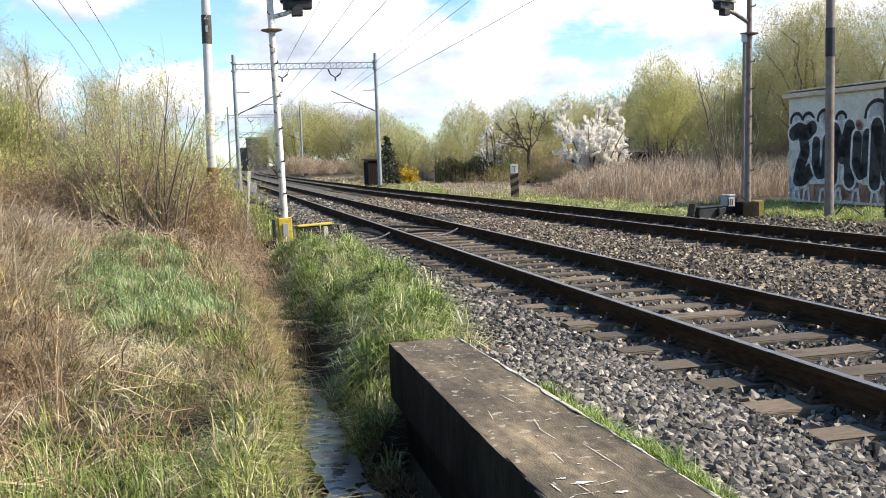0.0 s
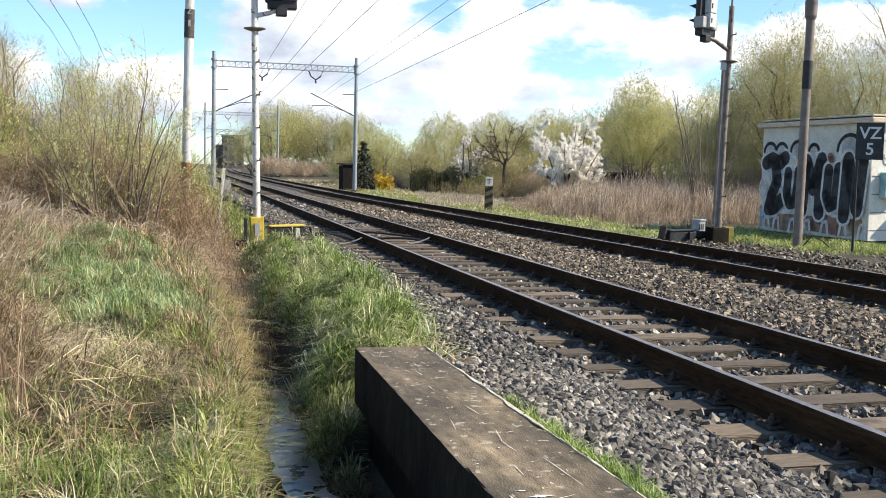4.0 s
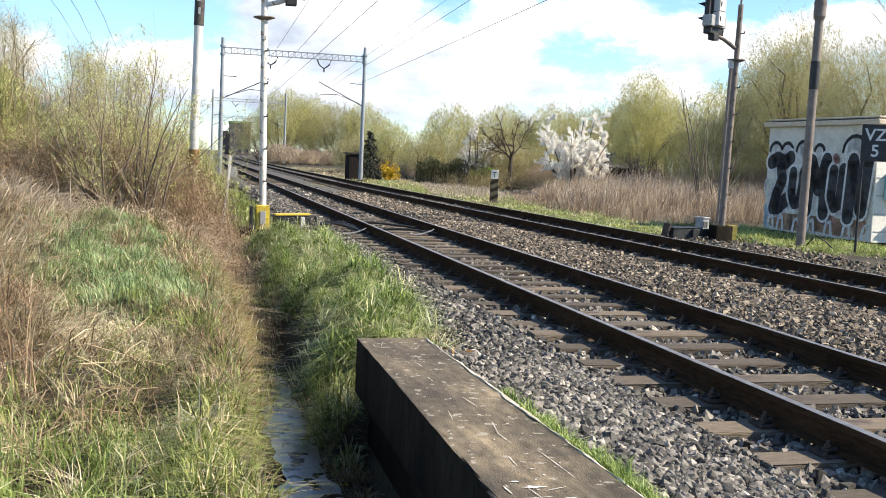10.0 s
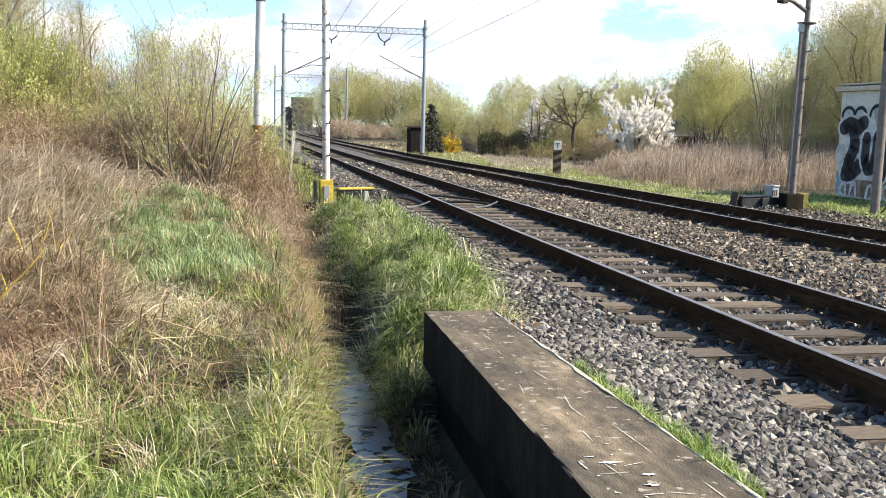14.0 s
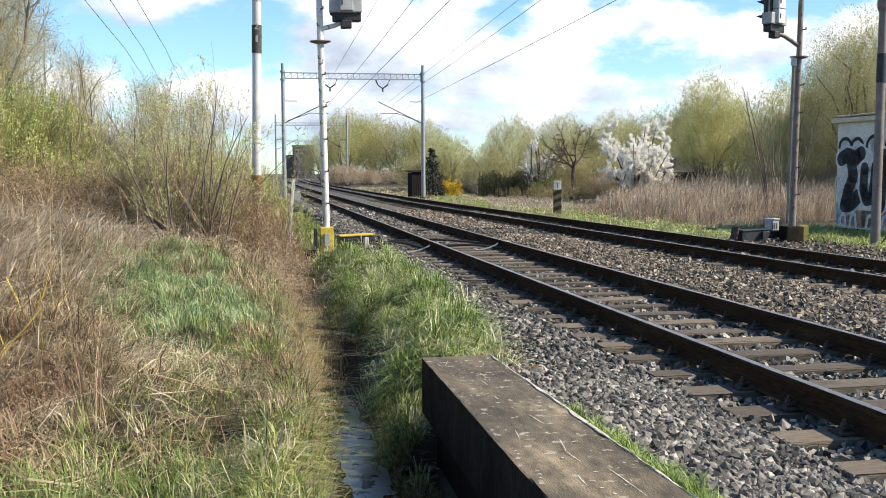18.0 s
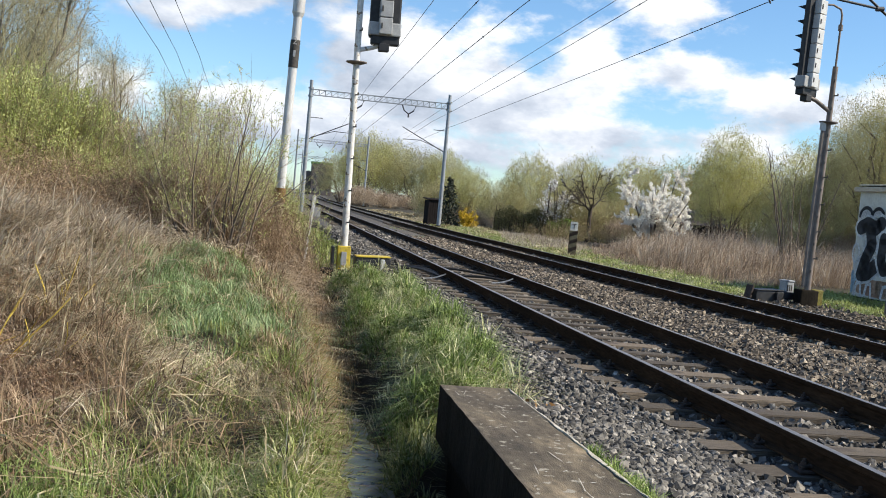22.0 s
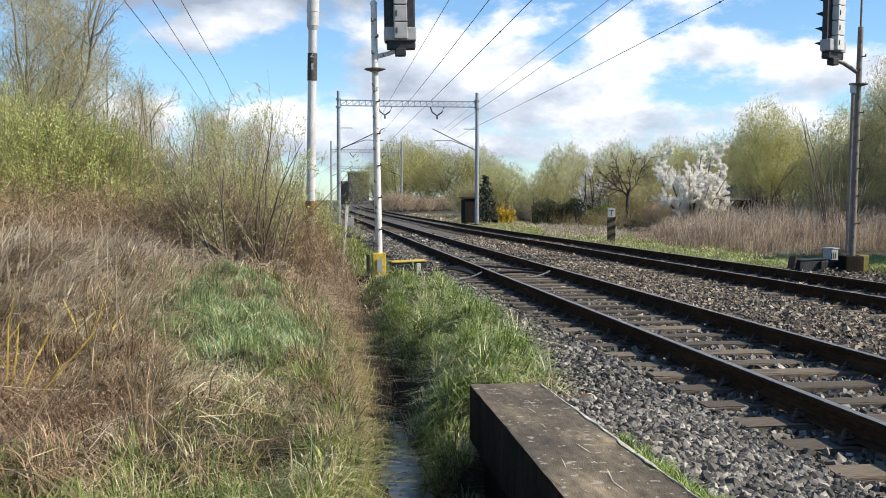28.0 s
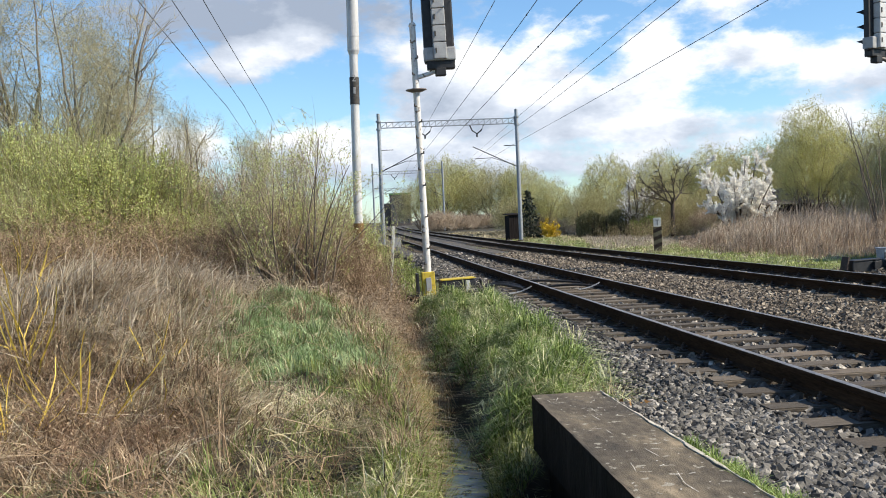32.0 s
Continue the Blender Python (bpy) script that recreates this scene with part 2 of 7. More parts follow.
M = {
    "soil": material("soil", [(0.3, (0.022, 0.016, 0.01)), (0.5, (0.045, 0.035, 0.02)), (0.7, (0.04, 0.04, 0.016))], 1.3, 0.95, bump=0.6, bump_scale=25),
    "bed": material("crushed_stone_bed", [(0.3, (0.022, 0.019, 0.016)), (0.5, (0.07, 0.062, 0.053)), (0.68, (0.16, 0.14, 0.115))], 16, 0.9, bump=1.0, bump_scale=22, fine=0.5,
                    stain=(0.5, 0.55, 0.2, (0.13, 0.1, 0.07))),
    "stone": material("crushed_stone", [(0.2, (0.016, 0.014, 0.0125)), (0.42, (0.062, 0.056, 0.047)), (0.64, (0.155, 0.138, 0.115)), (0.74, (0.25, 0.225, 0.19)), (0.86, (0.6, 0.53, 0.43))], 30, 0.7, island=True, bump=0.1, bump_scale=90, fine=0.25),
    "loose_stone": material("loose_crushed_stone", [(0.15, (0.035, 0.031, 0.026)), (0.45, (0.12, 0.107, 0.09)), (0.7, (0.24, 0.213, 0.175)), (0.9, (0.5, 0.43, 0.33))], 3, 0.8, objrand=True, bump=0.3, bump_scale=8, fine=0.25),
    "brown_stone": material("brown_crushed_stone", [(0.2, (0.026, 0.021, 0.016)), (0.42, (0.093, 0.073, 0.052)), (0.64, (0.185, 0.147, 0.105)), (0.74, (0.28, 0.23, 0.17)), (0.88, (0.54, 0.46, 0.35))], 30, 0.8, island=True, bump=0.1, bump_scale=90, fine=0.25),
    "concrete": material("weathered_dark_concrete", [(0.3, (0.052, 0.041, 0.028)), (0.48, (0.09, 0.071, 0.047)), (0.6, (0.135, 0.105, 0.067)), (0.72, (0.26, 0.2, 0.125))], 1.6, 0.88, bump=0.4, bump_scale=70, fine=0.4,
                         detail=12, stretch=(1.5, 0.6, 1), stain=(16, 0.63, 0.04, (0.3, 0.27, 0.21))),
    # damp stain and ditch-side shade in one colour; footings use it too
    "damp_shaded_concrete": material("damp_shaded_concrete", [(0.3, (0.008, 0.0065, 0.0045)), (0.55, (0.018, 0.0145, 0.0105)), (0.75, (0.034, 0.027, 0.019))], 1.8, 0.9, bump=0.4, bump_scale=50, stretch=(1, 1, 0.4), spec=0.1),
    "pale_edge": material("worn_pale_concrete", [(0.3, (0.34, 0.3, 0.22)), (0.7, (0.62, 0.57, 0.46))], 12, 0.9, bump=0.2),
    "scratch": material("scraped_pale_mark", [(0.3, (0.42, 0.39, 0.33)), (0.7, (0.66, 0.62, 0.54))], 30, 0.9),
    "rail_side": material("rusty_rail_steel", [(0.3, (0.028, 0.016, 0.009)), (0.6, (0.05, 0.029, 0.016)), (0.75, (0.078, 0.045, 0.025))], 7, 0.95, bump=0.2, stretch=(1, 0.15, 1), spec=0.05),
    "rail_top": material("polished_rail_head", [(0.3, (0.2, 0.175, 0.155)), (0.7, (0.36, 0.33, 0.3))], 9, 0.45, metal=0.7, fine=0.1),
    "sleeper": material("old_sleeper", [(0.15, (0.06, 0.048, 0.036)), (0.5, (0.108, 0.088, 0.066)), (0.85, (0.175, 0.135, 0.095))], 3, 0.9, objrand=True, bump=0.5, bump_scale=30, stretch=(0.4, 4, 4), stain=(2.5, 0.6, 0.1, (0.07, 0.055, 0.045))),
    "iron": material("brown_iron", [(0.3, (0.025, 0.018, 0.014)), (0.7, (0.075, 0.048, 0.033))], 14, 0.75, bump=0.3),
    "water": material("ditch_water", [(0.3, (0.02, 0.02, 0.016)), (0.7, (0.04, 0.038, 0.03))], 6, 0.25, bump=0.15, bump_scale=14, spec=0.4, stain=(7, 0.42, 0.025, (0.42, 0.42, 0.41))),
    "pole_steel": material("pale_grey_painted_steel", [(0.3, (0.384, 0.373, 0.363)), (0.6, (0.586, 0.576, 0.554)), (0.75, (0.49, 0.447, 0.406))], 5, 0.5, bump=0.1, stretch=(1, 1, 0.25), fine=0.1),
    "mossy_pole": material("lichen_covered_pole_foot", [(0.3, (0.20, 0.17, 0.11)), (0.5, (0.34, 0.30, 0.16)), (0.7, (0.42, 0.38, 0.3))], 9, 0.85, bump=0.3),
    "grey_pole": material("dull_brown_grey_steel", [(0.3, (0.135, 0.107, 0.0918)), (0.6, (0.198, 0.164, 0.14)), (0.75, (0.253, 0.197, 0.162))], 5, 0.6, bump=0.1, fine=0.1),
    "rust_band": material("rusty_yellow_band", [(0.3, (0.0935, 0.044, 0.0138)), (0.7, (0.231, 0.143, 0.033))], 14, 0.85, bump=0.3),
    "black": material("black_paint", [(0.3, (0.012, 0.012, 0.014)), (0.7, (0.03, 0.03, 0.032))], 8, 0.55, fine=0.1),
    "dark_plate": material("dark_number_plate", [(0.3, (0.04, 0.036, 0.032)), (0.7, (0.08, 0.07, 0.06))], 18, 0.7, fine=0.1),
    "white": material("white_paint", [(0.3, (0.558, 0.549, 0.517)), (0.7, (0.656, 0.648, 0.623))], 6, 0.6, stain=(5, 0.6, 0.12, (0.45, 0.4, 0.33)), fine=0.1),
    "mast_white": material("flaking_white_mast_paint", [(0.3, (0.519, 0.49, 0.453)), (0.65, (0.678, 0.651, 0.604))], 9, 0.6, bump=0.15, stain=(9, 0.62, 0.06, (0.2, 0.15, 0.11)), fine=0.1),
    "signal_grey": material("grey_signal_housing", [(0.3, (0.271, 0.271, 0.271)), (0.7, (0.369, 0.369, 0.361))], 5, 0.55, fine=0.1),
    "signal_white": material("pale_signal_lid", [(0.3, (0.451, 0.451, 0.443)), (0.7, (0.574, 0.574, 0.558))], 5, 0.5, fine=0.1),
    "yellow": material("yellow_paint", [(0.3, (0.42, 0.3, 0.03)), (0.7, (0.6, 0.45, 0.05))], 7, 0.6, stain=(8, 0.58, 0.1, (0.25, 0.17, 0.05)), fine=0.1),
    "cable": material("black_cable", [(0.3, (0.02, 0.018, 0.017)), (0.7, (0.05, 0.045, 0.04))], 20, 0.6),
    "wire": material("dark_wire", [(0.3, (0.03, 0.03, 0.033)), (0.7, (0.06, 0.06, 0.065))], 20, 0.5),
    "zinc": material("galvanised_steel", [(0.3, (0.221, 0.238, 0.254)), (0.7, (0.344, 0.361, 0.377))], 6, 0.5, metal=0.3, fine=0.1),
    "plastic": material("grey_white_plastic", [(0.3, (0.3, 0.305, 0.31)), (0.7, (0.37, 0.375, 0.38))], 5, 0.5, fine=0.1),
    "plaster": material("off_white_render", [(0.3, (0.55, 0.525, 0.455)), (0.55, (0.68, 0.655, 0.58)), (0.72, (0.5, 0.445, 0.365))], 1.6, 0.9, bump=0.2, bump_scale=80, fine=0.1),
    "roof_edge": material("rusty_beige_roof_edge", [(0.3, (0.52, 0.4, 0.28)), (0.6, (0.62, 0.52, 0.39)), (0.75, (0.42, 0.24, 0.13))], 2.5, 0.85, stretch=(1, 1, 3)),
    "spray_black": material("black_spray_paint", [(0.3, (0.015, 0.014, 0.016)), (0.7, (0.05, 0.05, 0.055))], 5, 0.7),
    "spray_white": material("white_spray_paint", [(0.3, (0.56, 0.555, 0.54)), (0.7, (0.7, 0.695, 0.68))], 3, 0.7),
    "spray_ochre": material("ochre_spray", [(0.3, (0.26, 0.13, 0.085)), (0.55, (0.4, 0.26, 0.17)), (0.75, (0.55, 0.47, 0.39))], 1.8, 0.85),
    "spray_red": material("dull_red_spray", [(0.3, (0.22, 0.09, 0.07)), (0.7, (0.38, 0.22, 0.18))], 4, 0.8),
    "spray_grey": material("grey_spray", [(0.3, (0.14, 0.14, 0.15)), (0.7, (0.26, 0.26, 0.27))], 4, 0.8),
    "spray_blue": material("pale_blue_spray", [(0.3, (0.25, 0.36, 0.42)), (0.7, (0.4, 0.5, 0.55))], 4, 0.8),
    "blue_box": material("turquoise_painted_box", [(0.3, (0.16, 0.36, 0.40)), (0.7, (0.42, 0.52, 0.52))], 4, 0.6, fine=0.1),
    "dull_yellow": material("dull_moss_yellow", [(0.3, (0.16, 0.13, 0.03)), (0.7, (0.27, 0.22, 0.05))], 7, 0.8),
    "stripe": material("dark_brown_stripe", [(0.3, (0.05, 0.035, 0.025)), (0.7, (0.10, 0.07, 0.05))], 9, 0.8),
    "post_tan": material("weathered_tan_post", [(0.3, (0.128, 0.108, 0.0642)), (0.7, (0.197, 0.167, 0.0984))], 6, 0.85, stain=(7, 0.6, 0.1, (0.14, 0.11, 0.07))),
    "shed": material("dark_tarred_boards", [(0.3, (0.01, 0.0085, 0.0085)), (0.7, (0.026, 0.022, 0.021))], 4, 0.95, spec=0.05, stretch=(6, 6, 0.4)),
    "tower": material("dark_facade", [(0.3, (0.07, 0.06, 0.055)), (0.7, (0.12, 0.10, 0.09))], 0.3, 0.8),
    "tower_roof": material("green_roof_rim", [(0.3, (0.10, 0.20, 0.07)), (0.7, (0.15, 0.27, 0.1))], 0.5, 0.8),
    "glass": material("dim_window_glass", [(0.3, (0.02, 0.025, 0.03)), (0.7, (0.04, 0.045, 0.05))], 2, 0.08, spec=0.6),
    # plants
    "straw": material("dry_straw", [(0.12, (0.11, 0.085, 0.047)), (0.38, (0.31, 0.25, 0.138)), (0.68, (0.55, 0.465, 0.285)), (0.95, (0.86, 0.78, 0.56))], 0.9, 0.75, island=True, leaf=0.2, fine=0, clump=3.6),
    "brown_straw": material("brown_dead_stalks", [(0.12, (0.085, 0.054, 0.032)), (0.45, (0.265, 0.178, 0.1)), (0.75, (0.44, 0.32, 0.2)), (0.95, (0.63, 0.5, 0.34))], 0.9, 0.8, island=True, leaf=0.2, fine=0, clump=3.6),
    "grass": material("spring_grass", [(0.12, (0.07, 0.09, 0.018)), (0.45, (0.175, 0.213, 0.045)), (0.75, (0.33, 0.35, 0.105)), (0.95, (0.64, 0.61, 0.31))], 1.1, 0.6, island=True, leaf=0.2, fine=0, clump=3.6),
    "lush": material("lush_grass", [(0.12, (0.085, 0.125, 0.024)), (0.5, (0.2, 0.275, 0.062)), (0.95, (0.46, 0.52, 0.2))], 1.1, 0.6, island=True, leaf=0.25, fine=0, clump=3.2),
    "rust_brown": material("rust_brown_dead_stalks", [(0.12, (0.1, 0.06, 0.034)), (0.5, (0.27, 0.18, 0.108)), (0.95, (0.48, 0.36, 0.235))], 0.9, 0.8, island=True, leaf=0.2, fine=0, clump=3.0),
    "crest_green": material("crest_grass", [(0.12, (0.11, 0.16, 0.052)), (0.5, (0.25, 0.34, 0.14)), (0.95, (0.52, 0.59, 0.33))], 1.1, 0.6, island=True, leaf=0.25, fine=0, clump=3.2),
    "tuft_green": material("tussock_grass", [(0.12, (0.05, 0.078, 0.016)), (0.42, (0.15, 0.21, 0.045)), (0.72, (0.285, 0.355, 0.1)), (0.95, (0.58, 0.62, 0.28))], 1.1, 0.55, island=True, leaf=0.2, fine=0, clump=5),
    "verge_green": material("verge_grass", [(0.12, (0.15, 0.19, 0.04)), (0.5, (0.29, 0.345, 0.095)), (0.95, (0.5, 0.53, 0.21))], 1.1, 0.6, island=True, leaf=0.25, fine=0, clump=0.7),
    "pale_straw": material("bleached_straw", [(0.12, (0.24, 0.175, 0.115)), (0.5, (0.48, 0.39, 0.275)), (0.95, (0.76, 0.66, 0.5))], 0.9, 0.75, island=True, leaf=0.2, fine=0, clump=3.0),
    "dead_cane": material("red_brown_canes", [(0.12, (0.09, 0.05, 0.03)), (0.5, (0.22, 0.125, 0.075)), (0.95, (0.4, 0.27, 0.17))], 2, 0.7, island=True, fine=0),
    # pale blades that put sunlit highlights into the grass colour
    "pale_blade": material("pale_highlight_grass", [(0.12, (0.24, 0.24, 0.1)), (0.5, (0.46, 0.45, 0.22)), (0.95, (0.8, 0.77, 0.5))], 1.1, 0.6, island=True, leaf=0.2, fine=0, clump=3.6),
    "rust_straw": material("rusty_dead_grass", [(0.12, (0.16, 0.08, 0.025)), (0.5, (0.36, 0.19, 0.06)), (0.95, (0.55, 0.34, 0.14))], 1.1, 0.7, island=True, leaf=0.3, fine=0),
    "pale_reed": material("pale_grey_reed", [(0.12, (0.26, 0.2, 0.14)), (0.5, (0.44, 0.36, 0.27)), (0.95, (0.66, 0.57, 0.45))], 0.25, 0.8, island=True, leaf=0.3, fine=0, clump=0.9),
    "bush_green": material("bright_green_leaves", [(0.12, (0.09, 0.13, 0.02)), (0.5, (0.17, 0.23, 0.045)), (0.95, (0.3, 0.36, 0.1))], 1, 0.6, island=True, leaf=0.35, fine=0),
    "pale_bark": material("pale_grey_brown_bark", [(0.3, (0.13, 0.105, 0.08)), (0.7, (0.25, 0.21, 0.165))], 5, 0.9, stretch=(1, 1, 0.3)),
    "reed": material("dry_reed", [(0.12, (0.17, 0.115, 0.075)), (0.5, (0.36, 0.265, 0.18)), (0.95, (0.58, 0.47, 0.345))], 0.25, 0.8, island=True, leaf=0.3, fine=0, clump=0.9),
    "bark": material("grey_brown_bark", [(0.3, (0.085, 0.065, 0.048)), (0.7, (0.19, 0.155, 0.12))], 5, 0.9, bump=0.5, stretch=(1, 1, 0.3)),
    "dark_bark": material("dark_bark", [(0.3, (0.035, 0.027, 0.022)), (0.7, (0.085, 0.065, 0.05))], 5, 0.9, bump=0.5, stretch=(1, 1, 0.3)),
    "olive_twig": material("olive_twigs", [(0.12, (0.21, 0.18, 0.08)), (0.5, (0.38, 0.335, 0.17)), (0.95, (0.56, 0.51, 0.3))], 0.5, 0.8, island=True, fine=0, leaf=0.5, clump=0.8),
    "brown_twig": material("red_brown_twigs", [(0.12, (0.21, 0.15, 0.1)), (0.5, (0.39, 0.3, 0.21)), (0.95, (0.55, 0.45, 0.33))], 0.5, 0.8, island=True, fine=0, leaf=0.3, clump=1.2),
    "yellow_twig": material("yellow_willow_shoots", [(0.12, (0.344, 0.221, 0.0246)), (0.5, (0.508, 0.361, 0.0492)), (0.95, (0.59, 0.451, 0.0984))], 2, 0.6, island=True, fine=0),
    "bud": material("yellow_green_buds", [(0.12, (0.29, 0.29, 0.08)), (0.5, (0.53, 0.52, 0.185)), (0.95, (0.76, 0.75, 0.38))], 0.4, 0.7, island=True, leaf=0.5, fine=0, clump=0.8),
    "dull_bud": material("dull_olive_buds", [(0.12, (0.23, 0.225, 0.085)), (0.5, (0.4, 0.385, 0.17)), (0.95, (0.6, 0.575, 0.33))], 0.4, 0.7, island=True, leaf=0.5, fine=0, clump=0.8),
    "young_leaf": material("young_willow_leaves", [(0.12, (0.32, 0.35, 0.095)), (0.5, (0.52, 0.545, 0.19)), (0.95, (0.73, 0.735, 0.38))], 0.5, 0.6, island=True, leaf=0.45, fine=0, clump=1.3),
    "tan_twig": material("pale_tan_twigs", [(0.12, (0.3, 0.26, 0.145)), (0.5, (0.47, 0.42, 0.26)), (0.95, (0.65, 0.6, 0.41))], 0.5, 0.8, island=True, leaf=0.5, fine=0, clump=0.9),
    "blossom": material("white_blossom", [(0.12, (0.78, 0.74, 0.67)), (0.5, (0.9, 0.88, 0.83)), (0.95, (0.95, 0.94, 0.9))], 0.6, 0.7, island=True, leaf=0.5, fine=0, clump=1.6),
    "forsythia": material("yellow_blossom", [(0.12, (0.45, 0.29, 0.012)), (0.95, (0.62, 0.47, 0.05))], 0.6, 0.7, island=True, leaf=0.3, fine=0),
    "needle": material("dark_needles", [(0.12, (0.014, 0.018, 0.012)), (0.95, (0.045, 0.055, 0.034))], 1, 0.8, island=True, fine=0),
    "hedge": material("dark_hedge_leaves", [(0.12, (0.075, 0.075, 0.03)), (0.5, (0.15, 0.145, 0.062)), (0.95, (0.26, 0.245, 0.115))], 1, 0.7, island=True, leaf=0.2, fine=0),
}


# ---------------------------------------------------------------- mesh helpers
def raw_mesh(name, verts, polys, mat, smooth=False):
    """A mesh from arrays: verts (n, 3), and polys, a list of index arrays (m, k)."""
    me = bpy.data.meshes.new(name)
    verts = np.asarray(verts, dtype=np.float32)
    polys = [np.asarray(p, dtype=np.int32) for p in polys if len(p)]
    me.vertices.add(len(verts))
    me.vertices.foreach_set("co", verts.ravel())
    loops = np.concatenate([p.ravel() for p in polys])
    totals = np.concatenate([np.full(len(p), p.shape[1], dtype=np.int32) for p in polys])
    starts = np.concatenate([[0], np.cumsum(totals)[:-1]]).astype(np.int32)
    me.loops.add(len(loops))
    me.loops.foreach_set("vertex_index", loops)
    me.polygons.add(len(totals))
    me.polygons.foreach_set("loop_start", starts)
    me.polygons.foreach_set("loop_total", totals)
    me.polygons.foreach_set("use_smooth", np.full(len(totals), smooth, dtype=bool))
    me.update(calc_edges=True)
    if mat:
        me.materials.append(mat)
    return me


def part(name, bm, mat, parent, label=""):
    """Links a bmesh (or a ready mesh) as one mesh object under a thing or a part."""
    if isinstance(bm, bmesh.types.BMesh):
        me = bpy.data.meshes.new(name)
        bm.to_mesh(me)
        bm.free()
        if mat:
            me.materials.append(mat)
    else:
        me = bm
    ob = new(name, me)
    ob.parent = parent
    return tagged(ob, label)


def thing(name, label, category, at=(0, 0, 0), turn=0, group="", kind=""):
    ob = new(name)
    ob.empty_display_size = 0.2
    ob.matrix_basis = pose(*at, 0, 0, turn)
    return tagged(ob, label, category, group, kind)


def box(size, at=(0, 0, 0), bevel=0.0, rot=(0, 0, 0), bm=None):
    bm = bm or bmesh.new()
    made = bmesh.ops.create_cube(bm, size=1, matrix=pose(*at, *rot) @ Matrix.Diagonal((*size, 1)))
    if bevel:
        edges = list({e for v in made["verts"] for e in v.link_edges})
        bmesh.ops.bevel(bm, geom=edges, offset=bevel, segments=2, affect="EDGES", profile=0.6)
    return bm


def tube(p0, p1, r0, r1=None, sides=12, bm=None, caps=True):
    bm = bm or bmesh.new()
    a, b = Vector(p0), Vector(p1)
    d = b - a
    m = Matrix.Translation((a + b) / 2) @ d.to_track_quat("Z", "Y").to_matrix().to_4x4()
    bmesh.ops.create_cone(bm, cap_ends=caps, segments=sides, radius1=r0, radius2=r0 if r1 is None else r1, depth=d.length, matrix=m)
    for f in bm.faces:
        f.smooth = len(f.verts) == 4
    for e in bm.edges:
        e.smooth = all(len(f.verts) == 4 for f in e.link_faces)
    return bm


def pipe(points, r, sides=8, bm=None):
    """One bent tube through the points."""
    bm = bm or bmesh.new()
    P = [Vector(p) for p in points]
    ref = Vector((0.31, 0.17, 0.93))
    rings = []
    for i, p in enumerate(P):
        d = (P[min(i + 1, len(P) - 1)] - P[max(i - 1, 0)]).normalized()
        u = d.cross(ref if abs(d.dot(ref)) < 0.95 else Vector((1, 0, 0))).normalized()
        w = d.cross(u)
        rings.append([bm.verts.new(p + (u * math.cos(2 * math.pi * k / sides) + w * math.sin(2 * math.pi * k / sides)) * r) for k in range(sides)])
    for a, b in zip(rings, rings[1:]):
        for k in range(sides):
            f = bm.faces.new((a[k], a[(k + 1) % sides], b[(k + 1) % sides], b[k]))
            f.smooth = True
    for ring in (rings[0], rings[-1]):
        f = bm.faces.new(ring)
        for e in f.edges:
            e.smooth = False
    return bm


def frusta(p0, p1, r0, r1, sides=3):
    """Many tapered straight pieces at once: verts and quads."""
    p0, p1 = np.asarray(p0, float), np.asarray(p1, float)
    r0, r1 = np.asarray(r0, float), np.asarray(r1, float)
    d = p1 - p0
    d /= np.maximum(np.linalg.norm(d, axis=1, keepdims=True), 1e-9)
    ref = np.where(np.abs(d[:, 2:3]) > 0.9, np.array([[1.0, 0, 0]]), np.array([[0, 0, 1.0]]))
    u = np.cross(d, ref)
    u /= np.linalg.norm(u, axis=1, keepdims=True)
    w = np.cross(d, u)
    n = len(p0)
    V = np.empty((n, 2 * sides, 3))
    for k in range(sides):
        a = 2 * math.pi * k / sides
        off = u * math.cos(a) + w * math.sin(a)
        V[:, k] = p0 + off * r0[:, None]
        V[:, sides + k] = p1 + off * r1[:, None]
    base = (np.arange(n) * 2 * sides)[:, None]
    Q = np.concatenate([base + np.array([[k, (k + 1) % sides, sides + (k + 1) % sides, sides + k]]) for k in range(sides)])
    return V.reshape(-1, 3), Q


def blades(rng, xyz, height, width, lean, droop=0.35, azimuth=None):
    """Grass blades: two bent pieces and a tip each. Arrays of length n."""
    n = len(xyz)
    az = rng.uniform(0, 2 * math.pi, n) if azimuth is None else azimuth
    face = az + rng.normal(math.pi / 2, 0.7, n)
    out = np.stack([np.cos(az), np.sin(az), np.zeros(n)], 1)
    side = np.stack([np.cos(face), np.sin(face), np.zeros(n)], 1) * (width / 2)[:, None]
    up = np.array([[0, 0, 1.0]])
    reach = (height * lean)[:, None]
    rise = (height * np.sqrt(np.maximum(1 - lean ** 2, 0.02)))[:, None]
    mid = xyz + out * reach * 0.4 + up * rise * 0.6
    tip = xyz + out * reach * (1 + droop) + up * rise * (1 - droop * lean[:, None])
    V = np.stack([xyz - side, xyz + side, mid + side * 0.85, mid - side * 0.85, tip], 1).reshape(-1, 3)
    b = (np.arange(n) * 5)[:, None]
    return V, b + np.array([[0, 1, 2, 3]]), b + np.array([[3, 2, 4]])


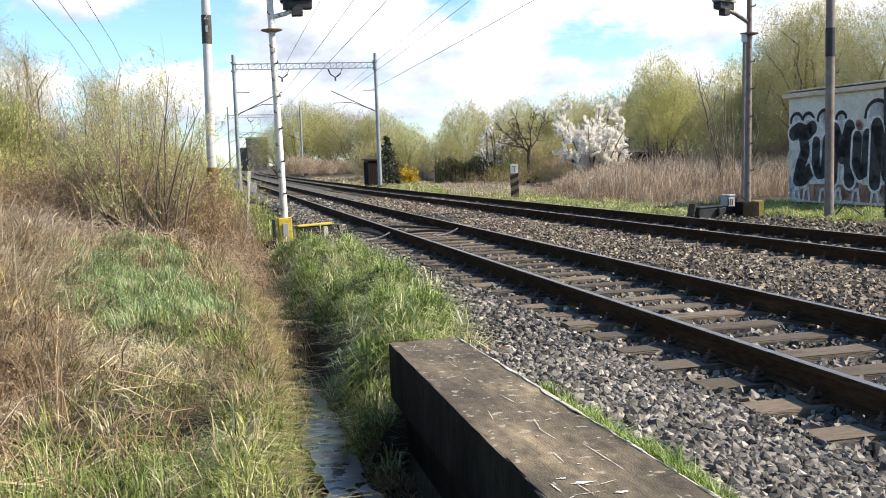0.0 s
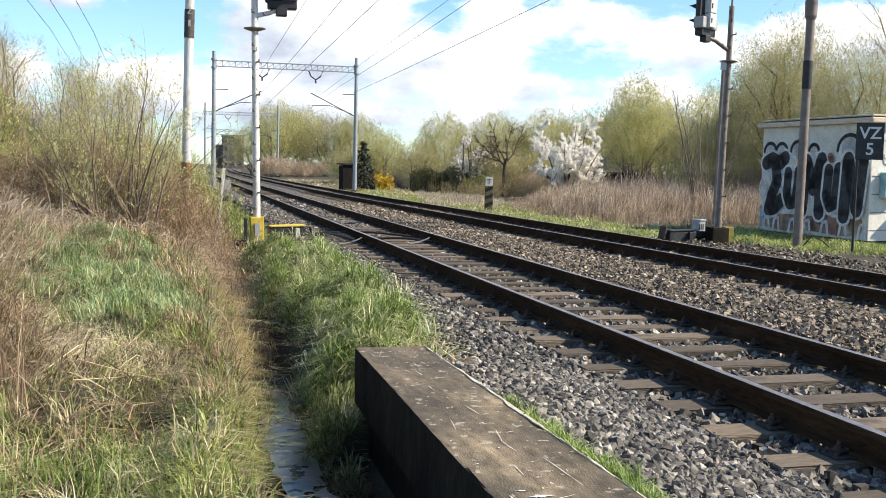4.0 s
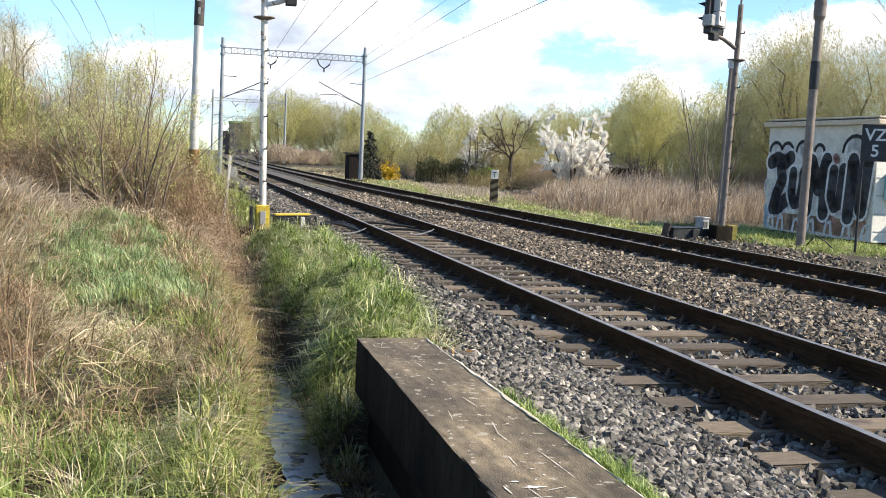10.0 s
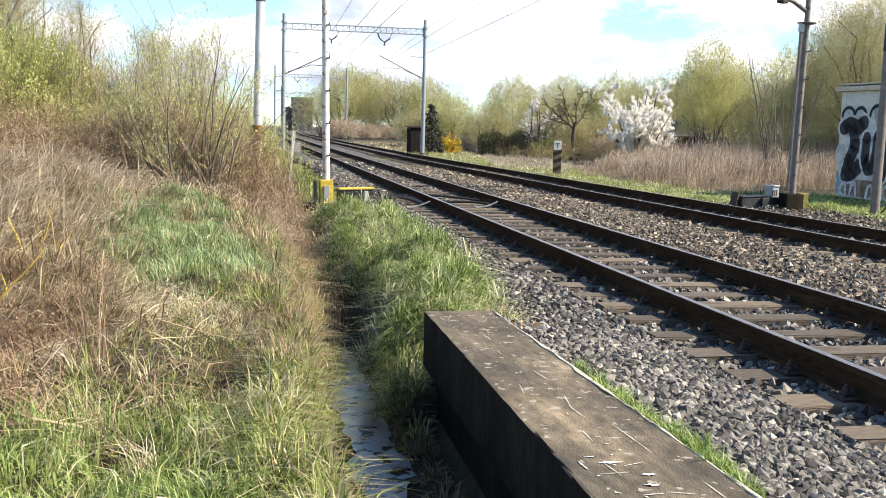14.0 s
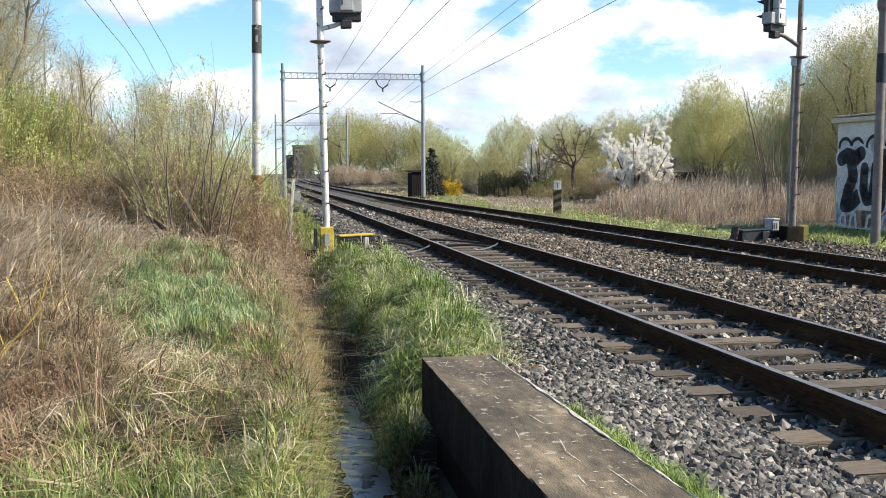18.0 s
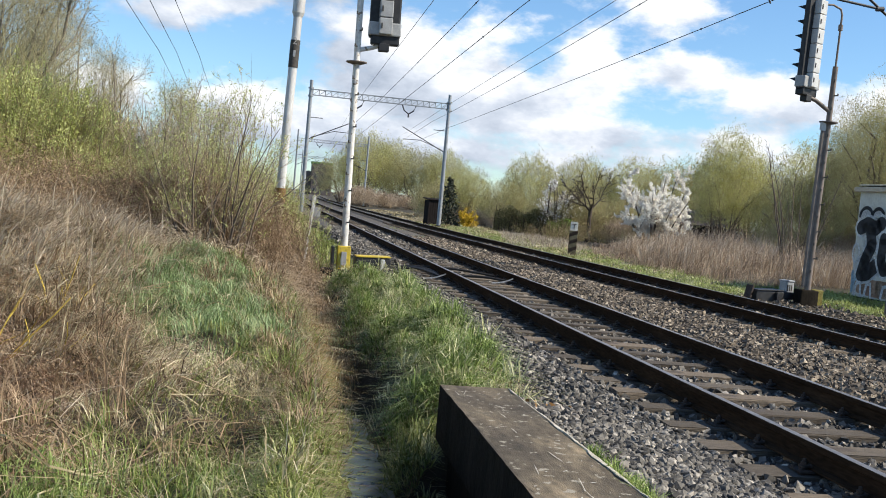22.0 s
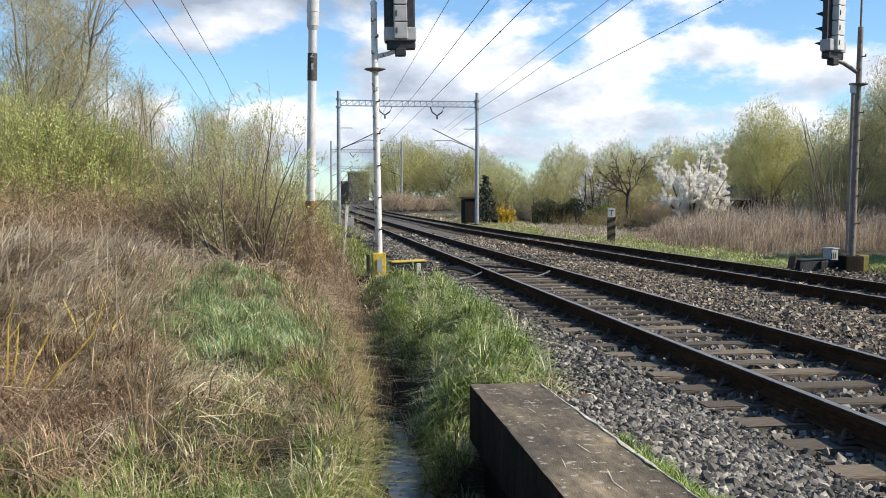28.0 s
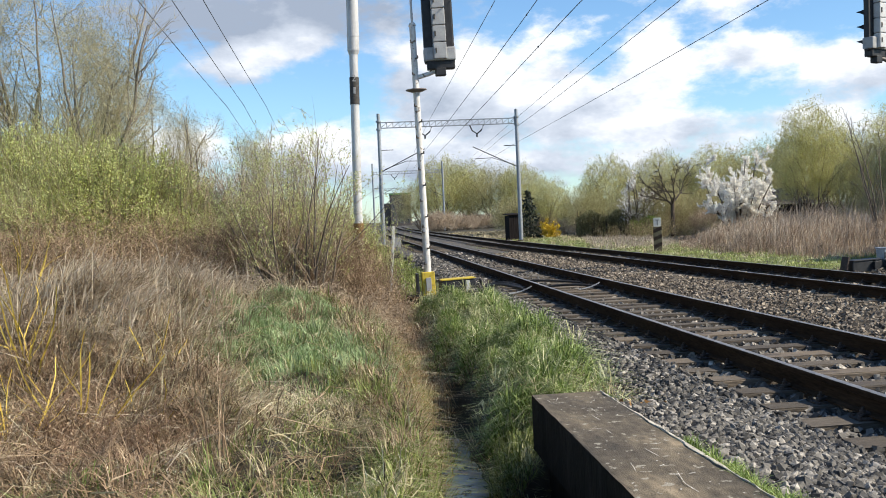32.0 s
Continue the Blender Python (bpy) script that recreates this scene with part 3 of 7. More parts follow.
def leaf_quads(rng, pts, length, width, hang=0.0):
    n = len(pts)
    d = rng.normal(size=(n, 3))
    d[:, 2] -= hang
    d /= np.linalg.norm(d, axis=1, keepdims=True)
    s = np.cross(d, rng.normal(size=(n, 3)))
    s /= np.linalg.norm(s, axis=1, keepdims=True)
    k = rng.uniform(0.6, 1.3, (n, 1))
    d, s = d * length * k, s * width * k / 2
    V = np.stack([pts, pts + d * 0.45 + s, pts + d, pts + d * 0.45 - s], 1).reshape(-1, 3)
    return V, (np.arange(n) * 4)[:, None] + np.array([[0, 1, 2, 3]])


def stuff(name, V, polys, mat, label, category, parent=None):
    ob = new(name, raw_mesh(name, V, polys, mat))
    if parent:
        ob.parent = parent
    return tagged(ob, label, category, kind="stuff")


# ---------------------------------------------------------------- lie of the land (rail tops at z = 0, the line runs along y)
T1, GAUGE = 4.41, 0.7525


def bend(y):
    return np.maximum(np.asarray(y, float) - 80, 0) ** 2 * 1.2e-4


def t2(y):
    y = np.asarray(y, float)
    return 9.42 - 0.0215 * np.minimum(y, 45) - 0.0107 * np.clip(y - 45, 0, 15) + bend(y)


def t1(y):
    return T1 + bend(y)


WALL_X0, WALL_X1, WALL_Y1, WALL_TOP = 1.20, 1.735, 7.56, 0.045
def bank_top(x, y):
    """Height of the bank's crown: low at the viewer's feet, a mound ahead, a hollow of brambles behind it."""
    crown = np.interp(y, [-40, 4.2, 6.5, 9, 12, 14.2, 15.6, 17.5, 20, 26, 40], [-0.33, -0.33, -0.24, -0.08, 0.10, 0.2, 0.12, -0.25, -0.42, -0.4, -0.35])
    left = np.interp(x, [-400, -60, -14, -6, -3.5, -1.6], [0.25, 0.25, 0.3, 0.24, 0.1, 0.0])
    return np.where(x < -1.6, np.interp(x, [-9, -1.6], [0, 1]) * crown + left * np.clip(1 - np.interp(x, [-9, -1.6], [0, 1]) * 0.2, 0, 1), crown)


def bank_edge(y):
    """Where the bank begins to fall towards the ditch."""
    return np.interp(y, [0, 6, 9, 11.5, 15.5, 18, 26, 60], [0.16, 0.18, 0.18, 0.02, -0.45, -0.3, 0.1, 0.2]) + 0.07 * np.sin(1.9 * y) + 0.04 * np.sin(4.3 * y + 1)


def land(x, y):
    """Height of the ground."""
    x, y = np.asarray(x, float), np.asarray(y, float)
    top, edge = bank_top(x, y), bank_edge(y)
    k = np.clip((y - 11) / 7, 0, 1)
    floor_ = -1.02 + 0.4 * k
    u = np.clip((x - edge) / (0.62 - edge), 0, 1)
    slope = top + (floor_ - top) * (0.45 * u + 0.55 * u ** 2.2)
    slope = slope - 0.14 * np.exp(-((x - edge) / 0.3) ** 2) * np.clip((y - 6) / 3, 0, 1)
    near = np.interp(x, [0.62, 1.27, 1.36, 1.75, 3.0, 12, 13, 18, 40, 400], [-1.02, -1.02, -0.25, -0.25, -0.38, -0.5, -0.42, -0.45, -0.5, -0.5])
    deep = np.interp(x, [0.62, 0.98, 1.16, 1.45, 2.0, 2.4, 3.0, 12, 13, 18, 40, 400], [-1.02, -1.02, -0.62, -0.4, -0.32, -0.36, -0.4, -0.5, -0.42, -0.45, -0.5, -0.5])
    shallow = np.interp(x, [0.62, 1.0, 1.3, 1.8, 2.3, 3.0, 12, 13, 18, 40, 400], [-0.62, -0.62, -0.5, -0.42, -0.4, -0.4, -0.5, -0.42, -0.45, -0.5, -0.5])
    z = np.where(x < 0.62, slope, np.where(y < WALL_Y1 - 0.05, near, deep * (1 - k) + shallow * k))
    rough = 0.035 * np.sin(1.9 * x + 0.7 * y) * np.sin(1.3 * y - 0.8 * x) + 0.025 * np.sin(4.1 * x - 2.2 * y + 1)
    calm = np.where((x > 0.4) & (x < 13), 0.25, 1.0)
    near_by = np.clip(-x + 0.3, 0, 1) * (np.abs(x) < 30)
    hummock = near_by * (np.clip((y - 3) / 3, 0, 1) * (0.09 * np.sin(2.6 * x + 0.4) * np.sin(1.7 * y + 0.9 * x) + 0.06 * np.sin(4.7 * y - 2.0 * x)) + 0.045 * np.sin(8.3 * x + 2.1 * y) * np.sin(7.1 * y - 3.2 * x + 1))
    heap = 0.5 * np.exp(-((x + 3.1) / 1.2) ** 2 - ((y - 12.2) / 3.6) ** 2)
    return z + rough * calm + hummock + heap


def bed_height(x, y):
    """Top of the crushed stone."""
    x, y = np.asarray(x, float), np.asarray(y, float)
    s = x - (t2(y) - 9.1)
    left = np.where(y < WALL_Y1 + 0.1, np.interp(x, [1.7, 2.3, 2.9, 3.1], [-0.07, -0.13, -0.22, -0.25]), np.interp(x - bend(y), [1.75, 2.1, 2.75, 3.1], [-0.5, -0.39, -0.24, -0.25]))
    right = np.interp(s, [5.6, 6.4, 7.0, 7.8, 10.5, 10.9, 12.0], [-0.24, -0.2, -0.2, -0.24, -0.24, -0.27, -0.53])
    return np.where(x < 3.1, left, np.where(s > 5.6, right, -0.235))


def grid_mesh(name, xs, ys, height, mat):
    X, Y = np.meshgrid(xs, ys)
    V = np.stack([X, Y, height(X, Y)], -1).reshape(-1, 3)
    w, h = len(xs), len(ys)
    i = (np.arange(h - 1)[:, None] * w + np.arange(w - 1)[None]).ravel()[:, None]
    return raw_mesh(name, V, [i + np.array([[0, 1, w + 1, w]])], mat, smooth=True)


xs = np.unique(np.concatenate([[-1500, -700, -300, -120, -60, -40, -25], np.arange(-16, -4, 0.6), np.arange(-4, 0.0, 0.14), np.arange(0, 1.2, 0.06), [1.27, 1.36], np.arange(1.45, 3.2, 0.15),
                               np.arange(3.4, 14, 0.8), np.arange(14, 40, 2), [50, 80, 150, 400, 900, 1700]]))
ys = np.unique(np.concatenate([[-900, -300, -100, -40, -15, -6, -2], np.arange(0, 7.4, 0.2), [7.5, 7.515], np.arange(7.6, 26, 0.25), np.arange(26, 60, 1.0), np.arange(60, 130, 5), [150, 200, 300, 500, 900, 1800, 3000]]))
ground = tagged(new("ground", grid_mesh("ground", xs, ys, land, M["soil"])), "brown soil with thin grass and a ditch along the line", "ground", kind="structure")
gx = np.concatenate([np.arange(1.75, 3.2, 0.09), np.arange(3.3, 12.2, 0.12)])
gy = np.unique(np.concatenate([[-30, -10], np.arange(0, 7.6, 0.14), [7.62, 7.66], np.arange(7.8, 24, 0.16), np.arange(24, 60, 0.6), np.arange(60, 340, 4)]))


def bed_rough(x, y):
    amp = np.clip(1 - (y - 10) / 40, 0.2, 1)
    return bed_height(x, y) + amp * (0.02 * np.sin(23 * x + 7 * y) * np.sin(19 * y - 5 * x) + 0.012 * np.sin(41 * x - 13 * y)) - 0.012


bed_me = grid_mesh("ballast_bed", gx, gy, lambda x, y: bed_rough(x + bend(y), y), M["bed"])
co = np.empty(len(bed_me.vertices) * 3, dtype=np.float32)
bed_me.vertices.foreach_get("co", co)
co = co.reshape(-1, 3)
co[:, 0] += bend(co[:, 1]).astype(np.float32)
bed_me.vertices.foreach_set("co", co.ravel())
tagged(new("ballast_bed", bed_me), "grey crushed stone bed under both railway tracks", "ballast", kind="structure")

wy = np.linspace(6.2, 10.9, 160)
rim = 0.2 + 0.03 * np.sin(3.1 * wy) + 0.025 * np.sin(7.3 * wy + 1) + 0.015 * np.sin(17 * wy)
rim *= np.clip((10.9 - wy) / 1.2, 0, 1) ** 0.5 * np.clip((wy - 6.15) / 0.6, 0, 1) ** 0.6
mid = 0.81 + 0.02 * (wy - 8) * (wy > 8) + 0.03 * np.sin(1.7 * wy + 0.6)
W_ = np.stack([np.stack([mid + u * rim, wy, wy * 0 - 0.965 + 0.006 * np.sin(9 * wy + 5 * u)], 1) for u in np.linspace(-1, 1, 5)], 1).reshape(-1, 3)
i = (np.arange(159)[:, None] * 5 + np.arange(4)[None]).ravel()[:, None]
water = tagged(new("water", raw_mesh("water", W_, [i + np.array([[0, 1, 6, 5]])], M["water"], True)), "shallow ditch water with a pale cracked film", "water", kind="structure")


# ---------------------------------------------------------------- culvert head wall
def head_wall():
    t = thing("culvert_headwall", "weathered dark concrete culvert head wall beside the ballast", "wall")
    y0 = -1.5
    bm = box((WALL_X1 - WALL_X0, WALL_Y1 - y0, 0.42), ((WALL_X0 + WALL_X1) / 2, (WALL_Y1 + y0) / 2, WALL_TOP - 0.21), 0.012)
    bmesh.ops.subdivide_edges(bm, edges=[e for e in bm.edges if e.calc_length() > 3], cuts=60)
    rng = random.Random(4)
    for v in bm.verts:
        if v.co.z > WALL_TOP - 0.05 and v.co.y < WALL_Y1 - 0.1:
            chip = 0.018 if rng.random() < 0.2 else 0.005
            v.co.x += rng.uniform(0, chip) * (1 if v.co.x < 1.45 else -1)
            v.co.z -= rng.uniform(0, chip * 0.5)
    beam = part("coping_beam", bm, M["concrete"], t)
    beam.data.materials.append(M["damp_shaded_concrete"])
    for f in beam.data.polygons:                       # wet-stained flank over the ditch, its shade put into the colour
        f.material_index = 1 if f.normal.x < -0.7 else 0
    # faces below the coping share that tone, their shade coloured in
    part("wall_face", box((0.40, 3.1, 0.95), (1.50, WALL_Y1 - 1.62, -0.85), 0.01), M["damp_shaded_concrete"], t, "damp concrete face under the coping, toned dark for shade")
    part("buttress", box((0.44, 1.0, 0.9), (1.47, 4.6, -0.82), 0.015), M["damp_shaded_concrete"], t)
    part("inner_wall", box((0.3, 5.6, 0.95), (1.55, 1.3, -0.85), 0.01), M["damp_shaded_concrete"], t)
    bm = box((0.02, WALL_Y1 - y0, 0.008), (WALL_X1 - 0.008, (WALL_Y1 + y0) / 2, WALL_TOP + 0.001), 0.002)
    bmesh.ops.subdivide_edges(bm, edges=[e for e in bm.edges if e.calc_length() > 3], cuts=120)
    for v in bm.verts:
        wear = math.sin(2.3 * v.co.y + 1) + 0.8 * math.sin(6.1 * v.co.y) + 0.6 * math.sin(17 * v.co.y + 2) + rng.uniform(-0.6, 0.6)
        if v.co.x < WALL_X1 - 0.008:
            v.co.x = WALL_X1 - 0.005 - 0.009 * max(wear + 0.3, 0)
        if wear < -0.5:
            v.co.z -= 0.006
    part("worn_edge", bm, M["pale_edge"], t, "pale worn edge of the coping")
    # scrapes and droppings on the top
    marks = [(1.34, 7.28, 0.26, 74), (1.45, 6.55, 0.2, 95), (1.42, 6.1, 0.16, 92), (1.50, 5.5, 0.3, 95), (1.33, 5.2, 0.24, 84), (1.47, 4.75, 0.28, 93), (1.56, 4.3, 0.55, 92),
             (1.40, 4.35, 0.2, 88), (1.36, 3.9, 0.2, 96), (1.62, 3.6, 0.3, 91), (1.45, 6.9, 0.05, 20), (1.55, 7.1, 0.04, 50), (1.38, 6.2, 0.06, 10), (1.6, 6.6, 0.04, 80), (1.55, 5.0, 0.06, 30),
             (1.45, 3.95, 0.13, 25), (1.36, 3.85, 0.16, 5), (1.5, 3.6, 0.12, 160), (1.41, 3.6, 0.1, 5), (1.35, 6.75, 0.05, 0), (1.62, 5.9, 0.04, 0), (1.47, 5.2, 0.05, 40), (1.6, 7.3, 0.06, 60), (1.5, 7.35, 0.04, 10)]
    for _ in range(70):                                # flecks of lichen and droppings
        marks.append((rng.uniform(1.24, 1.7), rng.uniform(3.2, 7.45), rng.uniform(0.012, 0.035), rng.uniform(0, 180)))
    for _ in range(5):
        marks.append((rng.uniform(1.26, 1.68), rng.uniform(3.2, 7.3), rng.uniform(0.14, 0.34), rng.gauss(94, 7)))
    for x, y, ln, a in marks:
        ln *= 0.8
        bm = bmesh.new()
        w = 0.0022 if ln > 0.12 else 0.0042
        pts = []
        for k in range(9):
            s = k / 8
            pts.append((ln * (s - 0.5), w * math.sin(math.pi * s) * rng.uniform(0.3, 1.4)))
        bow = rng.uniform(-0.012, 0.012) * ln
        pts = [(px, py, bow * (1 - 4 * (px / ln) ** 2)) for px, py in pts]
        vs = [bm.verts.new((px, py + b_, 0)) for px, py, b_ in pts] + [bm.verts.new((px, -py * 0.7 - 0.001 + b_, 0)) for px, py, b_ in reversed(pts)]
        bm.faces.new(vs)
        bmesh.ops.triangulate(bm, faces=bm.faces)
        bmesh.ops.transform(bm, matrix=pose(x, y, WALL_TOP + 0.003, 0, 0, a), verts=bm.verts)
        part("scrape", bm, M["scratch"], t)
    for x, y, r_ in ((1.38, 3.98, 0.04), (1.47, 3.82, 0.035), (1.44, 3.7, 0.03), (1.33, 4.06, 0.02)):
        bm = bmesh.new()                               # white splashes of bird droppings
        bm.faces.new([bm.verts.new((x + r_ * rng.uniform(0.35, 1.3) * math.cos(a), y + 0.5 * r_ * rng.uniform(0.3, 1.2) * math.sin(a), WALL_TOP + 0.0035)) for a in [2 * math.pi * k / 16 for k in range(16)]])
        bmesh.ops.triangulate(bm, faces=bm.faces)
        part("splash", bm, M["white"], t, "white splash of bird droppings")
    for ob in t.children:
        for v in ob.data.vertices:
            v.co.x += (WALL_Y1 - v.co.y) * (-0.008 + 0.030 * (v.co.x - WALL_X0) / 0.545) if v.co.z > -0.4 else 0


head_wall()


# ---------------------------------------------------------------- railway tracks
def rail_mesh(name, line, y0, y1, steps):
    """A rail swept along the line: foot, web and head."""
    prof = [(-0.07, -0.172), (0.07, -0.172), (0.07, -0.16), (0.012, -0.145), (0.009, -0.052), (0.035, -0.04), (0.036, -0.008), (0.029, 0.0),
            (-0.029, 0.0), (-0.036, -0.008), (-0.035, -0.04), (-0.009, -0.052), (-0.012, -0.145), (-0.07, -0.16)]
    y = np.concatenate([np.linspace(y0, 60, steps), np.linspace(63, y1, 50)])
    c = line(y)
    k = len(prof)
    V = np.array([[(cx + px, yy, pz) for px, pz in prof] for cx, yy in zip(c, y)]).reshape(-1, 3)
    base = (np.arange(len(y) - 1) * k)[:, None]
    Q = np.concatenate([base + np.array([[i, (i + 1) % k, k + (i + 1) % k, k + i]]) for i in range(k)])
    me = raw_mesh(name, V, [Q], M["rail_side"])
    me.materials.append(M["rail_top"])
    idx = np.concatenate([np.full(len(y) - 1, 1 if i == 7 else 0) for i in range(k)]).astype(np.int32)
    me.polygons.foreach_set("material_index", idx)
    return me


def sleeper_mesh(seed):
    rng = random.Random(seed)
    bm = box((2.6, 0.26, 0.16), (0, 0, -0.27), 0.012)
    for v in bm.verts:
        v.co.x += rng.uniform(-0.02, 0.02)
        v.co.y += rng.uniform(-0.006, 0.006)
        v.co.z += rng.uniform(-0.005, 0.004)
    me = bpy.data.meshes.new("sleeper")
    bm.to_mesh(me)
    bm.free()
    me.materials.append(M["sleeper"])
    return me


def fastening_mesh():
    """Rib plate with two clips and their bolts, for one rail seat."""
    bm = box((0.34, 0.16, 0.018), (0, 0, -0.181), 0.003)
    for s in (-1, 1):
        box((0.07, 0.07, 0.022), (s * 0.09, 0, -0.152), 0.004, (0, s * 12, 0), bm)
        tube((s * 0.1, 0, -0.16), (s * 0.1, 0, -0.10), 0.013, 0.013, 6, bm)
        tube((s * 0.1, 0, -0.142), (s * 0.1, 0, -0.122), 0.024, 0.024, 6, bm)
        for q in (-1, 1):
            tube((s * 0.15, q * 0.05, -0.175), (s * 0.15, q * 0.05, -0.155), 0.016, 0.012, 6, bm)
    me = bpy.data.meshes.new("fastening")
    bm.to_mesh(me)
    bm.free()
    me.materials.append(M["iron"])
    return me


SLEEPERS = [sleeper_mesh(i) for i in range(6)]
FASTENING = fastening_mesh()
PITCH, FIRST = 0.675, 6.38 - 0.675 * 5


def track(name, label, line, count, fast, y_first):
    t = thing(name, label, "railway track", kind="structure")
    for s, side in ((-1, "rail"), (1, "rail")):
        part("rail", rail_mesh("rail", lambda y: line(y) + s * GAUGE, -25, 330, 90), None, t, "dark rusty rail with a polished bright head")
    rng = random.Random(name)
    for i in range(count):
        y = y_first + PITCH * i
        o = part("sleeper", SLEEPERS[rng.randrange(6)], None, t)
        o.matrix_basis = pose(float(line(y)) + rng.uniform(-0.03, 0.03), y + rng.uniform(-0.015, 0.015), 0.003 + rng.uniform(-0.012, 0.006), rng.uniform(-1, 1), 0, rng.uniform(-0.7, 0.7))
        if i < fast:
            for s in (-1, 1):
                f = part("fastening", FASTENING, None, t)
                f.matrix_basis = pose(float(line(y)) + s * GAUGE, y, 0)
    return t


# ---------------------------------------------------------------- signals
def signal(name, label, x, y, z0, lean, facing, mast_mat, lamp_dx, right_side):
    """A colour-light signal: mast with climbing pegs, arm, tall head with six hooded lamps, feet and collar. facing: degrees, the way the lamps look from +y."""
    t = thing(name, label, "railway signal", (x, y, z0))
    t.matrix_basis = pose(x, y, z0) @ pose(0, 0, 0, 0, lean, 0)
    top = 6.35
    part("mast", tube((0, 0, 0), (0, 0, top), 0.085, 0.07, 14), mast_mat, t)
    if right_side:
        part("mast_casing", box((0.13, 0.11, 4.2), (-0.09, 0.02, 2.6), 0.01), mast_mat, t)
    part("top_pipe", pipe([(0, 0, top), (0, 0, top + 1.35), (-0.05 if lamp_dx < 0 else 0.02, 0, top + 1.5), (lamp_dx * 0.35, 0, top + 1.58), (lamp_dx * 0.9, 0, top + 1.56)], 0.028), mast_mat, t)
    part("pipe_clamp", tube((0, 0, top + 0.95), (0, 0, top + 1.1), 0.06, 0.06, 10), M["grey_pole"], t)
    bm = tube((0, 0, 4.82), (0, 0, 4.87), 0.09, 0.24, 16)
    tube((0, 0, 4.87), (0, 0, 4.89), 0.24, 0.24, 16, bm)
    part("collar", bm, M["grey_pole"], t, "flat dark anti-climb collar")
    for k in range(15):
        z = 0.9 + 0.36 * k
        if abs(z - 4.85) < 0.15:
            continue
        s = 1 if k % 2 else -1
        bm = box((0.035, 0.11, 0.03), (s * 0.045, -0.12, z), 0.006, (0, 0, s * 24))
        box((0.03, 0.025, 0.07), (s * 0.07, -0.17, z + 0.02), 0.006, (0, 0, 0), bm)
        part("climbing_peg", bm, M["dark_plate"], t)
    hz = 5.62 if right_side else 5.45
    part("arm", pipe([(0, 0, 5.15), (lamp_dx * 0.55, 0, hz - 0.22), (lamp_dx, 0, hz - 0.12)], 0.055), mast_mat, t)
    head = part("signal_head", box((0.7, 0.16, 2.5), (0, 0, 1.25), 0.04), M["black"], t, "tall black signal background board")
    head.matrix_basis = pose(lamp_dx, 0, hz, 0, 0, facing)
    part("head_foot", box((0.72, 0.30, 0.3), (0, -0.04, 0.2), 0.03), M["signal_grey"], head, "grey lower housing")
    part("lower_case", box((0.64, 0.24, 0.2), (0.02, -0.02, -0.04), 0.03), M["black"], head, "black case under the housing")
    part("junction_box", box((0.24, 0.2, 0.18), (0, -0.05, -0.2), 0.02), M["black"], head)
    for k in range(6):
        z = 0.42 + 0.38 * k - 0.16
        lid = part("lamp_lid", box((0.3, 0.2, 0.365), (0, -0.17, z), 0.02), M["signal_white" if right_side else "signal_grey"], head)
        part("lid_latch", box((0.03, 0.02, 0.12), (-0.09, -0.278, z), 0.004), M["dark_plate"], lid)
        bm = bmesh.new()
        n = 10
        ring0 = [bm.verts.new((0.13 * math.cos(a), 0.08, z + 0.13 * math.sin(a))) for a in [math.pi * (-0.15 + 1.3 * i / n) for i in range(n + 1)]]
        ring1 = [bm.verts.new((0.11 * math.cos(a), 0.08 + 0.15 + 0.28 * max(math.sin(a), 0), z + 0.11 * math.sin(a) - 0.03)) for a in [math.pi * (-0.15 + 1.3 * i / n) for i in range(n + 1)]]
        for i in range(n):
            bm.faces.new((ring0[i], ring0[i + 1], ring1[i + 1], ring1[i]))
        bmesh.ops.solidify(bm, geom=bm.faces[:], thickness=0.012)
        part("hood", bm, M["black"], head)
        part("lens", tube((0, 0.075, z), (0, 0.095, z), 0.1, 0.1, 16), M["glass"], head)
    if right_side:
        part("plate", box((0.16, 0.04, 0.22), (-0.17, -0.05, 4.75), 0.01), M["signal_white"], t)
        part("casing_cap", box((0.17, 0.15, 0.04), (-0.09, 0.02, 4.72), 0.006), mast_mat, t)
    else:
        part("white_top", tube((0, 0, top - 0.02), (0, 0, top + 0.05), 0.09, 0.06, 12), mast_mat, t)
    return t


left_signal = signal("signal", "white-painted leaning signal mast with a yellow foot, head turned away", 1.615, 23.3, -0.5, -1.05, 0, M["mast_white"], 0.58, False)
right_signal = signal("signal", "brown-grey signal mast with a black hooded head, behind the second track", 14.09, 25.1, -0.45, 1.2, 29, M["grey_pole"], -0.78, True)


def signal_feet():
    t = left_signal
    part("foot_box", box((0.3, 0.24, 0.56), (0, 0.0, 0.44), 0.02), M["yellow"], t, "yellow foot casing with worn paint")
    part("foot_panel", box((0.12, 0.03, 0.3), (0, -0.14, 0.44), 0.006), M["signal_grey"], t)
    part("foot_block", box((0.9, 0.7, 0.34), (-0.05, 0, 0.02), 0.05), M["damp_shaded_concrete"], t, "crumbling concrete footing")
    part("side_plate", box((0.06, 0.36, 0.56), (-0.25, 0.0, 0.42), 0.01), M["black"], t)
    t = right_signal
    part("foot_block", box((0.5, 0.42, 0.44), (-0.08, -0.1, 0.2), 0.03), M["damp_shaded_concrete"], t, "grey concrete footing")
    part("foot_box", box((0.26, 0.26, 0.45), (0.26, -0.02, 0.22), 0.02), M["dull_yellow"], t, "dull yellow casing")


signal_feet()


